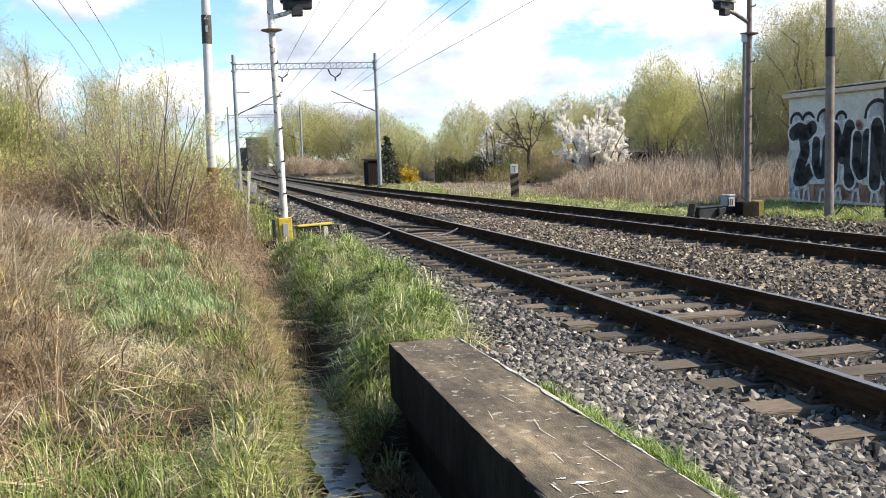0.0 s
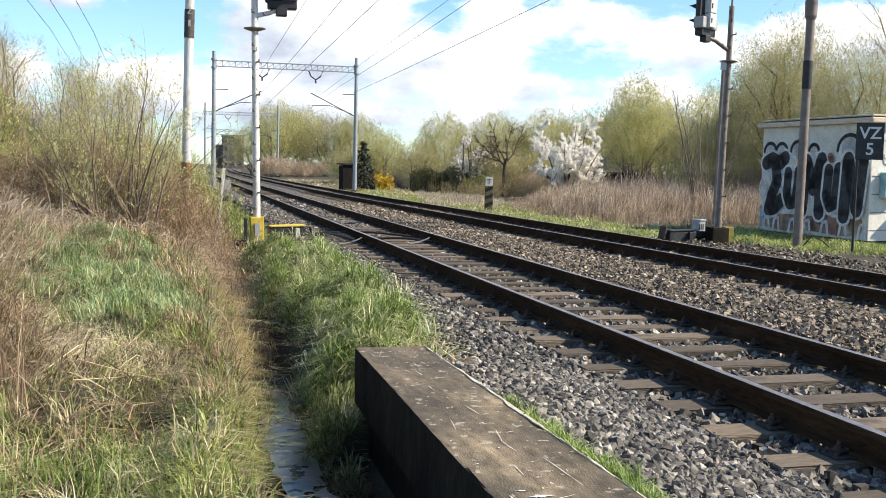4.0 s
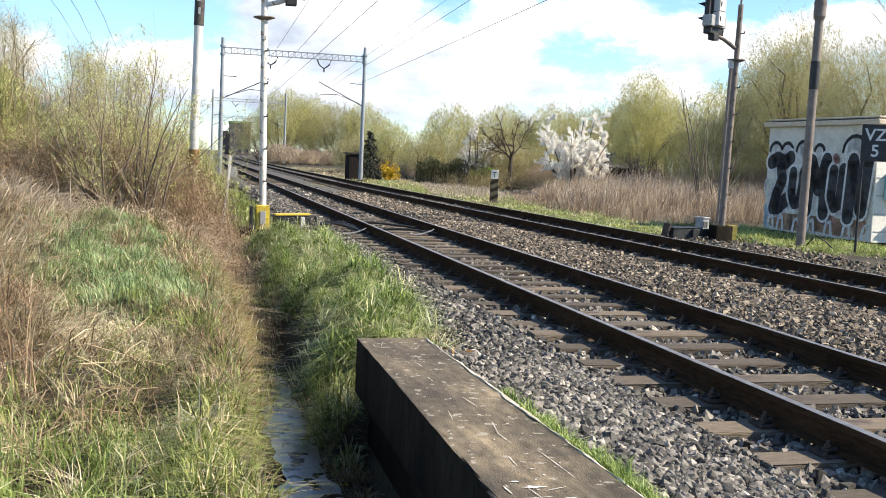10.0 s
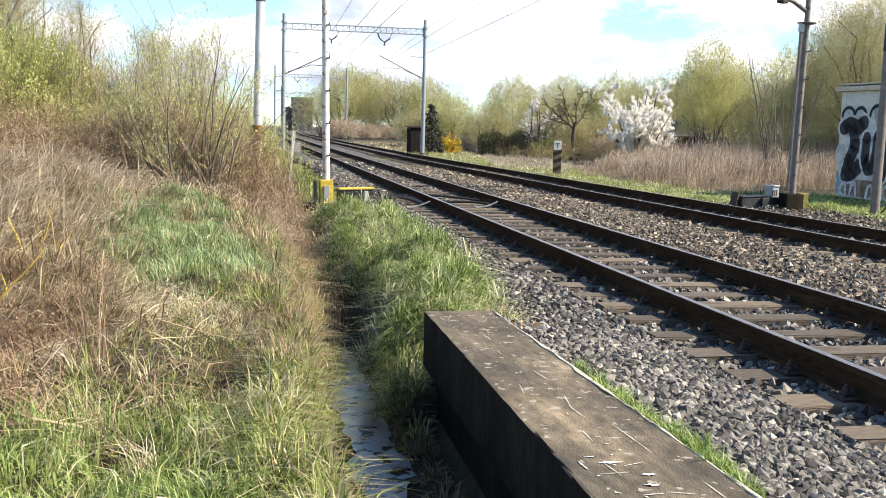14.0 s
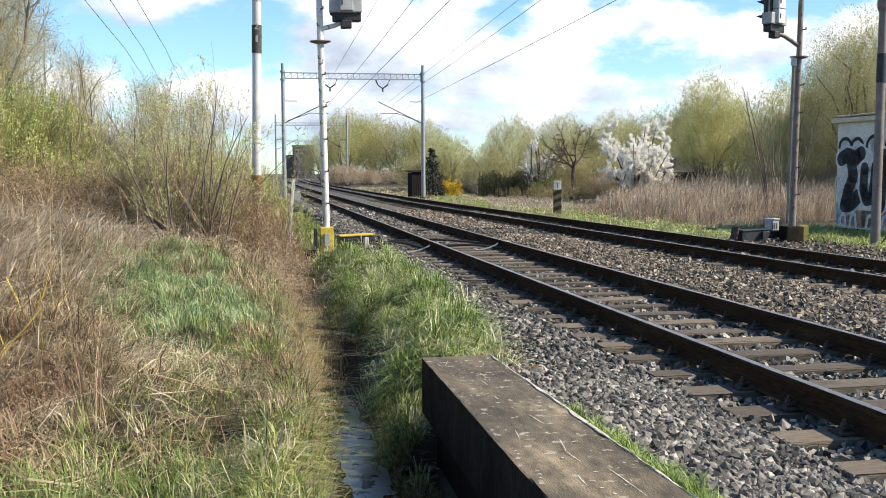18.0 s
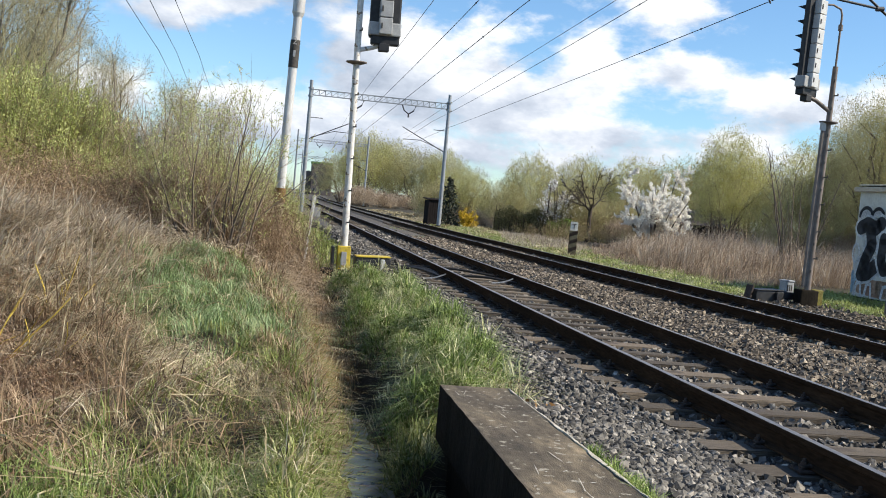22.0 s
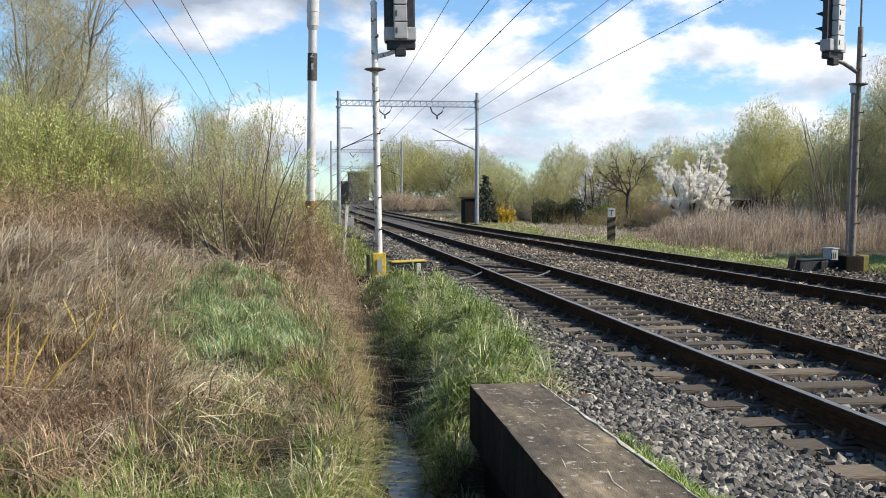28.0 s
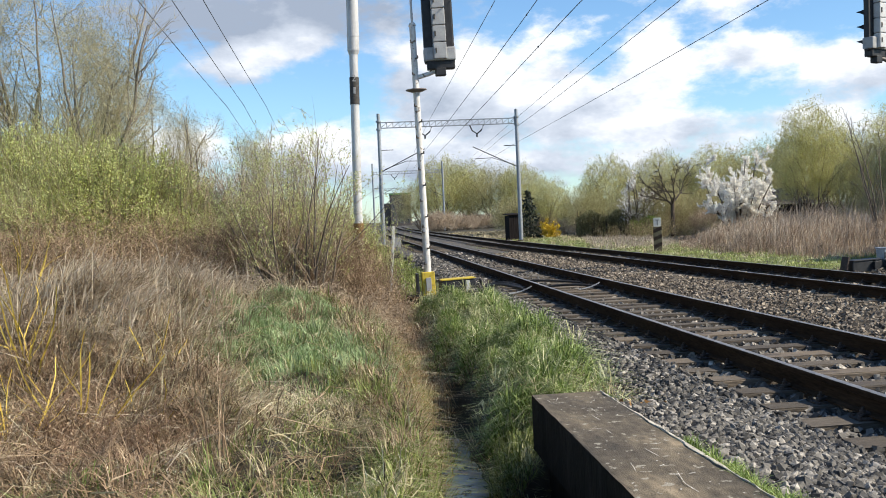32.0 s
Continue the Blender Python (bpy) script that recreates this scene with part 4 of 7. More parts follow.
def bond_box(label, x, y, z, turn, lid):
    t = thing("impedance_bond", label, "track equipment", (x, y, z), turn)
    part("body", box((0.82, 0.42, 0.30), (0, 0, 0.2), 0.03), M["black"], t)
    part("lid", box((0.80, 0.46, 0.03), (0, 0, 0.372), 0.01, (0, -2, 0)), M[lid], t, "flat lid")
    for s in (-1, 1):
        part("foot", box((0.08, 0.5, 0.12), (s * 0.3, 0, 0.05), 0.01), M["iron"], t)
    part("terminal", box((0.09, 0.1, 0.26), (0.2, -0.26, 0.2), 0.01), M["signal_white" if lid == "yellow" else "black"], t)
    for k in range(3):
        part("cable_lug", pipe([(0.4, -0.12 + 0.12 * k, 0.30), (0.52, -0.12 + 0.12 * k, 0.36), (0.6, -0.12 + 0.12 * k, 0.2), (0.64, -0.14 + 0.13 * k, 0.02)], 0.022), M["cable"], t)
    return t


bond_box("low black track box with a yellow lid beside the signal mast", 2.3, 23.6, -0.36, 4, "yellow")
b2 = bond_box("low black track box lying beside the second track", 13.05, 25.35, -0.5, 6, "black")
part("cover", box((0.5, 0.36, 0.2), (0.55, 0.02, 0.25), 0.04), M["black"], b2)
part("bracket", box((0.05, 0.3, 0.34), (-0.5, 0, 0.3), 0.01, (0, 12, 0)), M["iron"], b2)


def bond_cables():
    """Thick cables from the boxes to the rails."""
    for i, (x0, y0, x1, y1) in enumerate([(2.85, 23.5, 3.55, 21.7), (2.9, 23.7, 3.6, 22.3), (2.88, 23.3, 3.5, 21.2), (2.86, 23.85, 5.0, 22.6), (3.7, 21.7, 5.1, 20.9)]):
        t = thing("rail_cable", "thick black cable laid from the track box to the rail", "cable", group="bond cables")
        pts = []
        for k in range(9):
            s = k / 8
            pts.append((x0 + (x1 - x0) * s, y0 + (y1 - y0) * s + 0.12 * math.sin(3.1 * s), -0.2 + 0.07 * math.sin(math.pi * s) + 0.05 * s))
        part("sheath", pipe(pts, 0.028, 7), M["cable"], t)
    for x, y in ((3.45, 20.55), (4.93, 20.75)):
        t = thing("joint_deflector", "pale bent metal strip at an insulated rail joint", "track fitting", group="rail joint strips")
        bm = bmesh.new()
        n = 8
        a = [bm.verts.new((x - 0.42 + 0.5 * k / n, y + 0.14 * (k / n) ** 2, -0.15 + 0.11 * (k / n) ** 2)) for k in range(n + 1)]
        b = [bm.verts.new((v.co.x, v.co.y - 0.17 * (1 - 0.6 * i / n), v.co.z - 0.015)) for i, v in enumerate(a)]
        for k in range(n):
            bm.faces.new((a[k], a[k + 1], b[k + 1], b[k]))
        bmesh.ops.solidify(bm, geom=bm.faces[:], thickness=0.015)
        part("strip", bm, M["signal_grey"], t)


bond_cables()

t = thing("cable_cabinet", "small grey-white plastic cabinet beside the brown signal mast", "cabinet", (13.72, 25.5, -0.48), 8)
part("body", box((0.28, 0.26, 0.6), (0, 0, 0.3), 0.03), M["plastic"], t)
part("lid", box((0.31, 0.29, 0.05), (0, 0, 0.62), 0.02), M["plastic"], t)
for k in range(3):
    part("mark", box((0.035, 0.006, 0.16), (-0.06 + 0.06 * k, -0.133, 0.44), 0.001), M["dark_plate"], t)


# ---------------------------------------------------------------- overhead line poles
def line_pole(label, x, y, z0, upper, lower, r_up, r_low, split, band, band_mat, lean):
    t = thing("catenary_pole", label, "pole", (x, y, z0))
    t.matrix_basis = pose(x, y, z0, 0, lean, 0)
    part("lower_tube", tube((0, 0, 0), (0, 0, split), r_low, r_low * 0.96, 18), lower, t)
    part("middle_tube", tube((0, 0, split), (0, 0, 5.75), r_low * 0.95, r_low * 0.92, 18), upper, t)
    bm = tube((0, 0, 5.7), (0, 0, 5.8), r_low * 0.93, r_up, 18)
    tube((0, 0, 5.8), (0, 0, 9.4), r_up, r_up * 0.93, 18, bm)
    part("upper_tube", bm, upper, t)
    part("weld_ring", tube((0, 0, 6.1), (0, 0, 6.16), r_up + 0.006, r_up + 0.006, 18), upper, t)
    part("base_plate", box((0.5, 0.5, 0.05), (0, 0, 0.02), 0.01), M["iron"], t)
    part("band", tube((0, 0, band[0]), (0, 0, band[1]), r_low * 1.03, r_low * 1.03, 18), band_mat, t)
    return t


lp = line_pole("pale grey steel overhead-line pole with lichen at its foot", 0.03, 22.9, -0.55, M["pole_steel"], M["mossy_pole"], 0.135, 0.105, 1.75, (4.6, 5.2), M["dark_plate"], 1.05)
bm = tube((0, 0, 1.62), (0, 0, 1.95), 0.135, 0.125, 16)
part("rusty_collar", bm, M["rust_band"], lp, "rusty yellow collar")
txt = bpy.data.curves.new("number", "FONT")
txt.body, txt.size, txt.align_x, txt.extrude = "2", 0.22, "CENTER", 0.002
txt.materials.append(M["signal_grey"])
o = new("number", txt)
o.parent = lp
o.matrix_basis = pose(-0.01, -0.112, 5.1, 90, 0, 0)
part("number_bar", box((0.05, 0.01, 0.14), (0, -0.108, 4.9), 0.002), M["signal_grey"], lp)

rp = line_pole("brown-grey steel overhead-line pole with a black band before the painted hut", 15.09, 22.9, -0.42, M["grey_pole"], M["grey_pole"], 0.15, 0.115, 1.75, (4.0, 4.7), M["black"], 0.7)
part("hose", pipe([(0.12, -0.05, 0.05), (0.3, -0.2, 0.35), (0.55, -0.3, 0.2), (0.75, -0.35, 0.02)], 0.02), M["cable"], rp)
bm = bmesh.new()
for k in range(7):
    tube((-0.25 - 0.085 * k, 0, 6.766 + 0.0562 * k), (-0.28 - 0.085 * k, 0, 6.786 + 0.0562 * k), 0.075, 0.05, 12, bm)
part("insulator", bm, M["wire"], rp, "dark ribbed insulator")
part("pole_clamp", tube((0, 0, 6.66), (0, 0, 6.76), 0.16, 0.16, 16), M["wire"], rp)
part("stay_tube", pipe([(-0.15, 0, 6.7), (-3.1, 0, 8.65)], 0.032), M["wire"], rp)
part("cantilever_tube", pipe([(-1.23, 0, 7.41), (-5.86, 0, 7.76)], 0.032), M["wire"], rp)
part("steady_arm", pipe([(-4.99, 0, 7.66), (-4.95, 0, 7.56), (-4.1, 0, 7.25), (-4.05, 0, 7.16)], 0.022), M["wire"], rp)
part("tube_joint", tube((-1.32, 0, 7.40), (-1.14, 0, 7.42), 0.06, 0.06, 10), M["wire"], rp)


# ---------------------------------------------------------------- portals over both tracks
def portal(label, xl, xr, y, z0, top, beam_z):
    t = thing("catenary_portal", label, "overhead line portal", (0, y, 0), group="overhead line portals")
    for x in (xl, xr):
        part("post", tube((x, 0, z0), (x, 0, top), 0.16, 0.12, 12), M["zinc"], t)
        part("footing", box((0.7, 0.7, 0.5), (x, 0, z0 - 0.1), 0.04), M["damp_shaded_concrete"], t)
        for dz in (-0.28, 0.28):
            part("beam_clamp", tube((x, 0, beam_z + dz - 0.06), (x, 0, beam_z + dz + 0.06), 0.2, 0.2, 12), M["zinc"], t)
    for dz in (-0.2, 0.2):
        part("beam_chord", box((xr - xl, 0.09, 0.07), ((xl + xr) / 2, 0, beam_z + dz), 0.01), M["zinc"], t)
    n = 22
    for k in range(n + 1):
        x = xl + 0.15 + (xr - xl - 0.3) * k / n
        part("lattice_bar", box((0.05, 0.05, 0.38), (x, 0, beam_z), 0.006), M["zinc"], t)
        if k < n:
            part("lattice_diagonal", tube((x, 0, beam_z - 0.18), (x + (xr - xl - 0.3) / n, 0, beam_z + 0.18), 0.018, 0.018, 6), M["zinc"], t)
    for x in (xl + 3.35, xr - 2.95):
        part("drop_bracket", pipe([(x - 0.5, 0, beam_z - 0.22), (x - 0.35, 0, beam_z - 0.6), (x, 0, beam_z - 0.85), (x + 0.35, 0, beam_z - 0.6), (x + 0.5, 0, beam_z - 0.22)], 0.055), M["wire"], t)
        part("drop_insulator", tube((x, 0, beam_z - 1.1), (x, 0, beam_z - 0.8), 0.07, 0.05, 10), M["wire"], t)
    for x, s in ((xl, 1), (xr, -1)):
        part("pull_off_tube", pipe([(x, 0, 5.0), (x + s * 3.3, 0, 6.6)], 0.035), M["wire"], t)
        part("steady_arm", pipe([(x + s * 0.3, 0, 5.2), (x + s * 1.9, 0, 5.75), (x + s * 3.2, 0, 5.72)], 0.025), M["wire"], t)
        part("top_bracket", pipe([(x, 0, 6.6), (x + s * 1.0, 0, 6.6)], 0.028), M["wire"], t)
    return t


portal("galvanised lattice portal carrying the overhead line across both tracks", 2.24, 12.35, 74.5, -0.5, 9.25, 8.4)
portal("galvanised lattice portal far along the line", 3.6, 14.4, 158, -0.5, 10.4, 8.9)
portal("galvanised lattice portal far along the line", 7.0, 18.0, 240, -0.5, 10.4, 8.9)


# ---------------------------------------------------------------- wires
def wire(name, label, pts, r):
    t = thing(name, label, "wire", group="overhead wires")
    part("strand", pipe(pts, r, 6), M["wire"], t)
    return t


def sagging(x0, x1, y0, y1, z0, z1, sag, n=12):
    return [(x0 + (x1 - x0) * k / n, y0 + (y1 - y0) * k / n, z0 + (z1 - z0) * k / n - sag * 4 * (k / n) * (1 - k / n)) for k in range(n + 1)]


def along(x0, z0, x1, z1, y):
    """A point of a wire that passes (x0, z0) at the near support and (x1, z1) at the portal."""
    k = (y - 22.9) / (74.5 - 22.9)
    return x0 + (x1 - x0) * k, y, z0 + (z1 - z0) * max(min(k, 1), 0)


SPANS = [-30, 22.9, 74.5, 158, 240]
STRUNG = [("feeder_wire", "dark feeder wire strung along the near track", 4.66, 8.4, 5.81, 8.44, 0.0), ("messenger_wire", "dark suspension wire above the near track", 4.78, 6.84, 5.66, 6.62, 0.12),
          ("contact_wire", "dark contact wire above the near track", 5.06, 5.95, 5.93, 5.69, 0.03), ("feeder_wire", "dark feeder wire strung along the far track", 10.55, 8.86, 12.5, 8.7, 0.0),
          ("messenger_wire", "dark suspension wire above the far track", 9.26, 7.36, 11.2, 7.2, 0.12), ("contact_wire", "dark contact wire above the far track", 11.16, 6.87, 12.4, 6.85, 0.05)]
for name_, label_, xa, za, xb, zb, sag_ in STRUNG:
    for ya, yb in zip(SPANS, SPANS[1:]):
        p, q = along(xa, za, xb, zb, ya), along(xa, za, xb, zb, yb)
        run = sagging(p[0] + float(bend(ya)), q[0] + float(bend(yb)), ya, yb, p[2], q[2], sag_)
        wire(name_, label_, run, 0.011)
        if ya == 22.9 and name_ != "feeder_wire":
            for k in (1, 5):
                clamp = thing("wire_clamp", "small dark clamp on the overhead wire", "clamp", group="wire clamps")
                part("body", box((0.03, 0.08, 0.045), run[k], 0.006), M["wire"], clamp)
for x, z, drift in ((-5.2, 8.45, -0.028), (-4.22, 8.45, -0.028), (-3.63, 8.4, -0.017)):
    wire("power_line_wire", "thin dark power line beside the railway", sagging(x + 20 * -drift, x + 60 * drift, -20, 60, z + 0.3, z, 0.3), 0.013)
    wire("power_line_wire", "thin dark power line beside the railway", sagging(x + 60 * drift, x + 130 * drift, 60, 130, z, z, 0.5), 0.013)


# ---------------------------------------------------------------- markers and signs
t = thing("distance_stake", "thin white leaning stake with a small grey marker", "marker", (0.93, 28.6, -0.55))
t.matrix_basis = pose(0.93, 28.6, -0.55, 0, 5.0, 0)
part("stake", box((0.085, 0.05, 1.85), (0, 0, 0.9), 0.008), M["white"], t)
part("marker", box((0.2, 0.06, 0.26), (0.12, 0.01, 1.38), 0.01), M["signal_grey"], t)
part("marker", box((0.2, 0.06, 0.16), (0.12, 0.01, 1.02), 0.01), M["dark_plate"], t)

t = thing("marker_post", "tan post with dark diagonal stripes and a pale plate", "marker post", (13.15, 43.4, -0.5), -16)
part("post", box((0.36, 0.2, 1.25), (0, 0, 0.55), 0.02), M["post_tan"], t)
for k in range(3):
    bm = bmesh.new()
    z = 0.2 + 0.34 * k
    vs = [bm.verts.new(c) for c in ((-0.183, -0.104, z), (0.183, -0.104, z + 0.16), (0.183, -0.104, z + 0.32), (-0.183, -0.104, z + 0.16))]
    bm.faces.new(vs)
    bmesh.ops.solidify(bm, geom=bm.faces[:], thickness=0.005)
    part("stripe", bm, M["stripe"], t)
part("plate", box((0.32, 0.05, 0.40), (0, -0.02, 1.36), 0.012), M["plaster"], t)
txt = bpy.data.curves.new("letter", "FONT")
txt.body, txt.size, txt.align_x, txt.extrude = "T", 0.34, "CENTER", 0.002
txt.materials.append(M["dark_plate"])
o = new("letter", txt)
o.parent = t
o.matrix_basis = pose(0, -0.05, 1.24, 90, 0, 0)

t = thing("sign", "black square sign with white letters on a thin dark post", "sign", (15.62, 21.4, -0.45), -22)
part("post", tube((0, 0.03, 0), (0, 0.03, 3.1), 0.03, 0.03, 10), M["black"], t)
part("board", box((0.64, 0.03, 0.88), (0.26, 0, 2.72), 0.01), M["black"], t)
for text, z in (("VZ", 2.78), ("5", 2.40)):
    txt = bpy.data.curves.new("lettering", "FONT")
    txt.body, txt.size, txt.align_x, txt.extrude, txt.offset = text, 0.40, "CENTER", 0.002, 0.006
    txt.materials.append(M["white"])
    o = new("lettering", txt)
    o.parent = t
    o.matrix_basis = pose(0.26, -0.02, z, 90, 0, 0)


# ---------------------------------------------------------------- painted hut
def strokes(lines, width, bm=None):
    """Flat thick strokes in the u, v plane, as one thin sheet."""
    bm = bm or bmesh.new()
    for ln in lines:
        for (u0, v0), (u1, v1) in zip(ln, ln[1:]):
            d = Vector((u1 - u0, v1 - v0))
            nrm = Vector((-d.y, d.x)).normalized() * width / 2
            vs = [bm.verts.new((u0 + nrm.x, v0 + nrm.y, 0)), bm.verts.new((u0 - nrm.x, v0 - nrm.y, 0)), bm.verts.new((u1 - nrm.x, v1 - nrm.y, 0)), bm.verts.new((u1 + nrm.x, v1 + nrm.y, 0))]
            bm.faces.new(vs)
        for u, v in ln:
            bmesh.ops.create_circle(bm, cap_ends=True, segments=12, radius=width / 2, matrix=Matrix.Translation((u, v, 0)))
    return bm


def hut():
    t = thing("hut", "flat-roofed off-white railway hut covered in black and white graffiti", "building", (18.42, 24.6, -0.5), 3.5)
    L, W, Hh = 5.0, 5.2, 3.42
    part("wall", box((W, L, Hh), (W / 2, L / 2, Hh / 2), 0.02), M["plaster"], t)
    part("roof", box((W + 0.3, L + 0.3, 0.15), (W / 2, L / 2, Hh + 0.07), 0.03), M["roof_edge"], t, "thin flat roof with a rusty beige edge")
    part("roof_felt", box((W + 0.1, L + 0.1, 0.05), (W / 2, L / 2, Hh + 0.21), 0.02), M["pale_edge"], t)
    part("plinth", box((W + 0.06, L + 0.06, 0.18), (W / 2, L / 2, 0.06), 0.02), M["damp_shaded_concrete"], t)
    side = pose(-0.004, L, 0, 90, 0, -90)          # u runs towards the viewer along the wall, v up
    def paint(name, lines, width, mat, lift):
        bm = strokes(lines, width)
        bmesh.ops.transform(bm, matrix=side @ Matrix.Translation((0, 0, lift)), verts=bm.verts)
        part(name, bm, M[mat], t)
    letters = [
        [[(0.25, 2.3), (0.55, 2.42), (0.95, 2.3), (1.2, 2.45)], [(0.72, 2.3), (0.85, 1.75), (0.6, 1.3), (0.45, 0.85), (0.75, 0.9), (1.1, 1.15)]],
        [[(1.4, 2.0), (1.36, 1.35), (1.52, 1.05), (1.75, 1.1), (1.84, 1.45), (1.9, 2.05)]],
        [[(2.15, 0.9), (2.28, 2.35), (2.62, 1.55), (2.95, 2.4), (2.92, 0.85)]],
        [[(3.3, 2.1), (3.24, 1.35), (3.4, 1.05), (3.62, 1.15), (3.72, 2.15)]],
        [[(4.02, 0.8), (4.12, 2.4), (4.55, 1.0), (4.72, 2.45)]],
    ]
    paint("sprayed_ground", [[(0.5, 0.55), (1.5, 0.5), (2.6, 0.58), (3.7, 0.52), (4.5, 0.55)]], 0.62, "spray_ochre", 0.004)
    paint("sprayed_patch", [[(2.9, 0.75), (3.25, 0.6)]], 0.5, "spray_red", 0.007)
    paint("sprayed_ground", [[(0.45, 1.5), (4.5, 1.5)], [(0.45, 2.0), (4.5, 2.0)], [(0.5, 1.0), (4.5, 1.0)]], 0.55, "plaster", 0.006)
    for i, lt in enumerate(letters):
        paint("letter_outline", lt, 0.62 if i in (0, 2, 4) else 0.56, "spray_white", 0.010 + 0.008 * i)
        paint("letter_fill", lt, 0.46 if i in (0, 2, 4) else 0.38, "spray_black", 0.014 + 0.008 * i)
    for u, r_ in ((0.42, 0.3), (1.0, 0.28), (1.8, 0.34), (2.55, 0.22), (4.1, 0.5)):
        arc = [(u + r_ * math.cos(a), 2.66 + 0.9 * r_ * math.sin(a)) for a in [math.pi * k / 8 for k in range(9)]]
        paint("sprayed_heart", [[(u - 0.08, 2.68), (u + 0.08, 2.72)]], r_ * 1.7, "spray_white", 0.006)
        paint("sprayed_loop", [arc], 0.11, "spray_black", 0.009)
    paint("sprayed_dot", [[(3.35, 2.5), (3.4, 2.4)]], 0.22, "spray_red", 0.055)
    for u in (0.2, 0.7, 1.5, 2.2, 3.0, 3.8, 4.6):
        paint("sprayed_drip", [[(u, 0.12), (u + 0.1, 0.55), (u + 0.28, 0.6), (u + 0.35, 0.14)]], 0.1, "spray_white", 0.018)
    paint("sprayed_curl", [[(0.12 + 0.16 * math.cos(a), 1.5 + 0.3 * math.sin(a)) for a in [0.6 * k for k in range(11)]]], 0.07, "spray_white", 0.018)
    paint("sprayed_edge", [[(0.08, 0.3), (0.05, 0.9)], [(0.1, 0.5), (0.3, 0.9)]], 0.12, "spray_blue", 0.012)
    # the sunny side
    for k in range(6):
        part("panel_joint", box((W - 0.1, 0.012, 0.018), (W / 2, -0.008, 0.45 + 0.5 * k), 0.002), M["spray_grey"], t)
    cabinet = part("meter_box", box((0.62, 0.24, 0.72), (0.62, -0.12, 1.7), 0.02), M["blue_box"], t, "turquoise wall box with peeling paint")
    part("box_door", box((0.5, 0.02, 0.6), (0.62, -0.25, 1.7), 0.008), M["plastic"], cabinet)
    post = part("side_block", box((0.55, 0.5, 1.25), (1.55, -0.25, 0.62), 0.03), M["plaster"], t)
    part("block_cap", box((0.65, 0.6, 0.08), (0, 0, 0), 0.02), M["damp_shaded_concrete"], post).matrix_basis = pose(1.55, -0.25, 1.29)
    lamp = part("wall_lamp", box((0.3, 0.2, 0.14), (2.4, -0.12, 2.72), 0.04), M["signal_grey"], t)
    part("lamp_bracket", box((0.08, 0.16, 0.06), (2.4, -0.06, 2.84), 0.01), M["grey_pole"], lamp)
    txt = bpy.data.curves.new("sprayed_words", "FONT")
    txt.body, txt.size, txt.extrude, txt.offset = "UCK TOYS", 0.44, 0.002, 0.006
    txt.materials.append(M["spray_grey"])
    o = new("sprayed_words", txt)
    o.parent = t
    o.matrix_basis = pose(0.35, -0.006, 2.25, 90, 0, 0)
    part("sprayed_line", box((2.2, 0.008, 0.04), (1.6, -0.008, 1.95), 0.002), M["spray_grey"], t)


hut()


# ---------------------------------------------------------------- far buildings
t = thing("apartment_block", "dark distant block with a green roof rim beyond the line", "building", (21, 430, -0.5))
part("wall", box((8.5, 9, 13), (0, 0, 6.5), 0.1), M["tower"], t)
part("roof", box((9, 9.5, 0.8), (0, 0, 13.2), 0.1), M["tower_roof"], t, "green roof rim")
part("side_wing", box((4, 8, 9.5), (-5.6, 1, 4.75), 0.1), M["tower"], t)
for i in range(3):
    for k in range(4):
        wn = part("window", box((1.2, 0.16, 1.5), (-2.8 + 2.8 * i, -4.52, 2 + 3.0 * k), 0.03), M["zinc"], t)
        part("pane", box((1.0, 0.06, 1.3), (-2.8 + 2.8 * i, -4.62, 2 + 3.0 * k), 0.01), M["glass"], wn)

t = thing("shed", "small dark tarred wooden shed beside the portal post", "shed", (12.45, 78.5, -0.5), 8)
for k in range(6):
    part("board", box((0.17, 0.05, 2.0), (-0.45 + 0.18 * k, -0.6, 1.0), 0.008), M["shed"], t)
part("wall", box((1.05, 1.1, 1.95), (0, 0, 0.98), 0.02), M["shed"], t)
part("roof", box((1.3, 1.5, 0.07), (0, 0, 2.05), 0.02, (4, 0, 0)), M["shed"], t)

t = thing("garden_cottage", "low dark garden hut behind the reeds", "building", (28.6, 67.5, -0.5), -14)
part("wall", box((4.4, 3.4, 2.0), (0, 0, 1.0), 0.03), M["shed"], t)
bm = bmesh.new()
rv = [bm.verts.new(c) for c in ((-2.5, -2, 1.9), (2.5, -2, 1.9), (2.5, 2, 1.9), (-2.5, 2, 1.9), (-2.5, 0, 3.0), (2.5, 0, 3.0))]
for f in ((0, 1, 5, 4), (2, 3, 4, 5), (0, 4, 3), (1, 2, 5), (3, 2, 1, 0)):
    bm.faces.new([rv[i] for i in f])
part("roof", bm, M["tower"], t, "dark pitched roof")
part("window", box((0.8, 0.06, 0.7), (-0.8, -1.73, 1.25), 0.02), M["glass"], t)


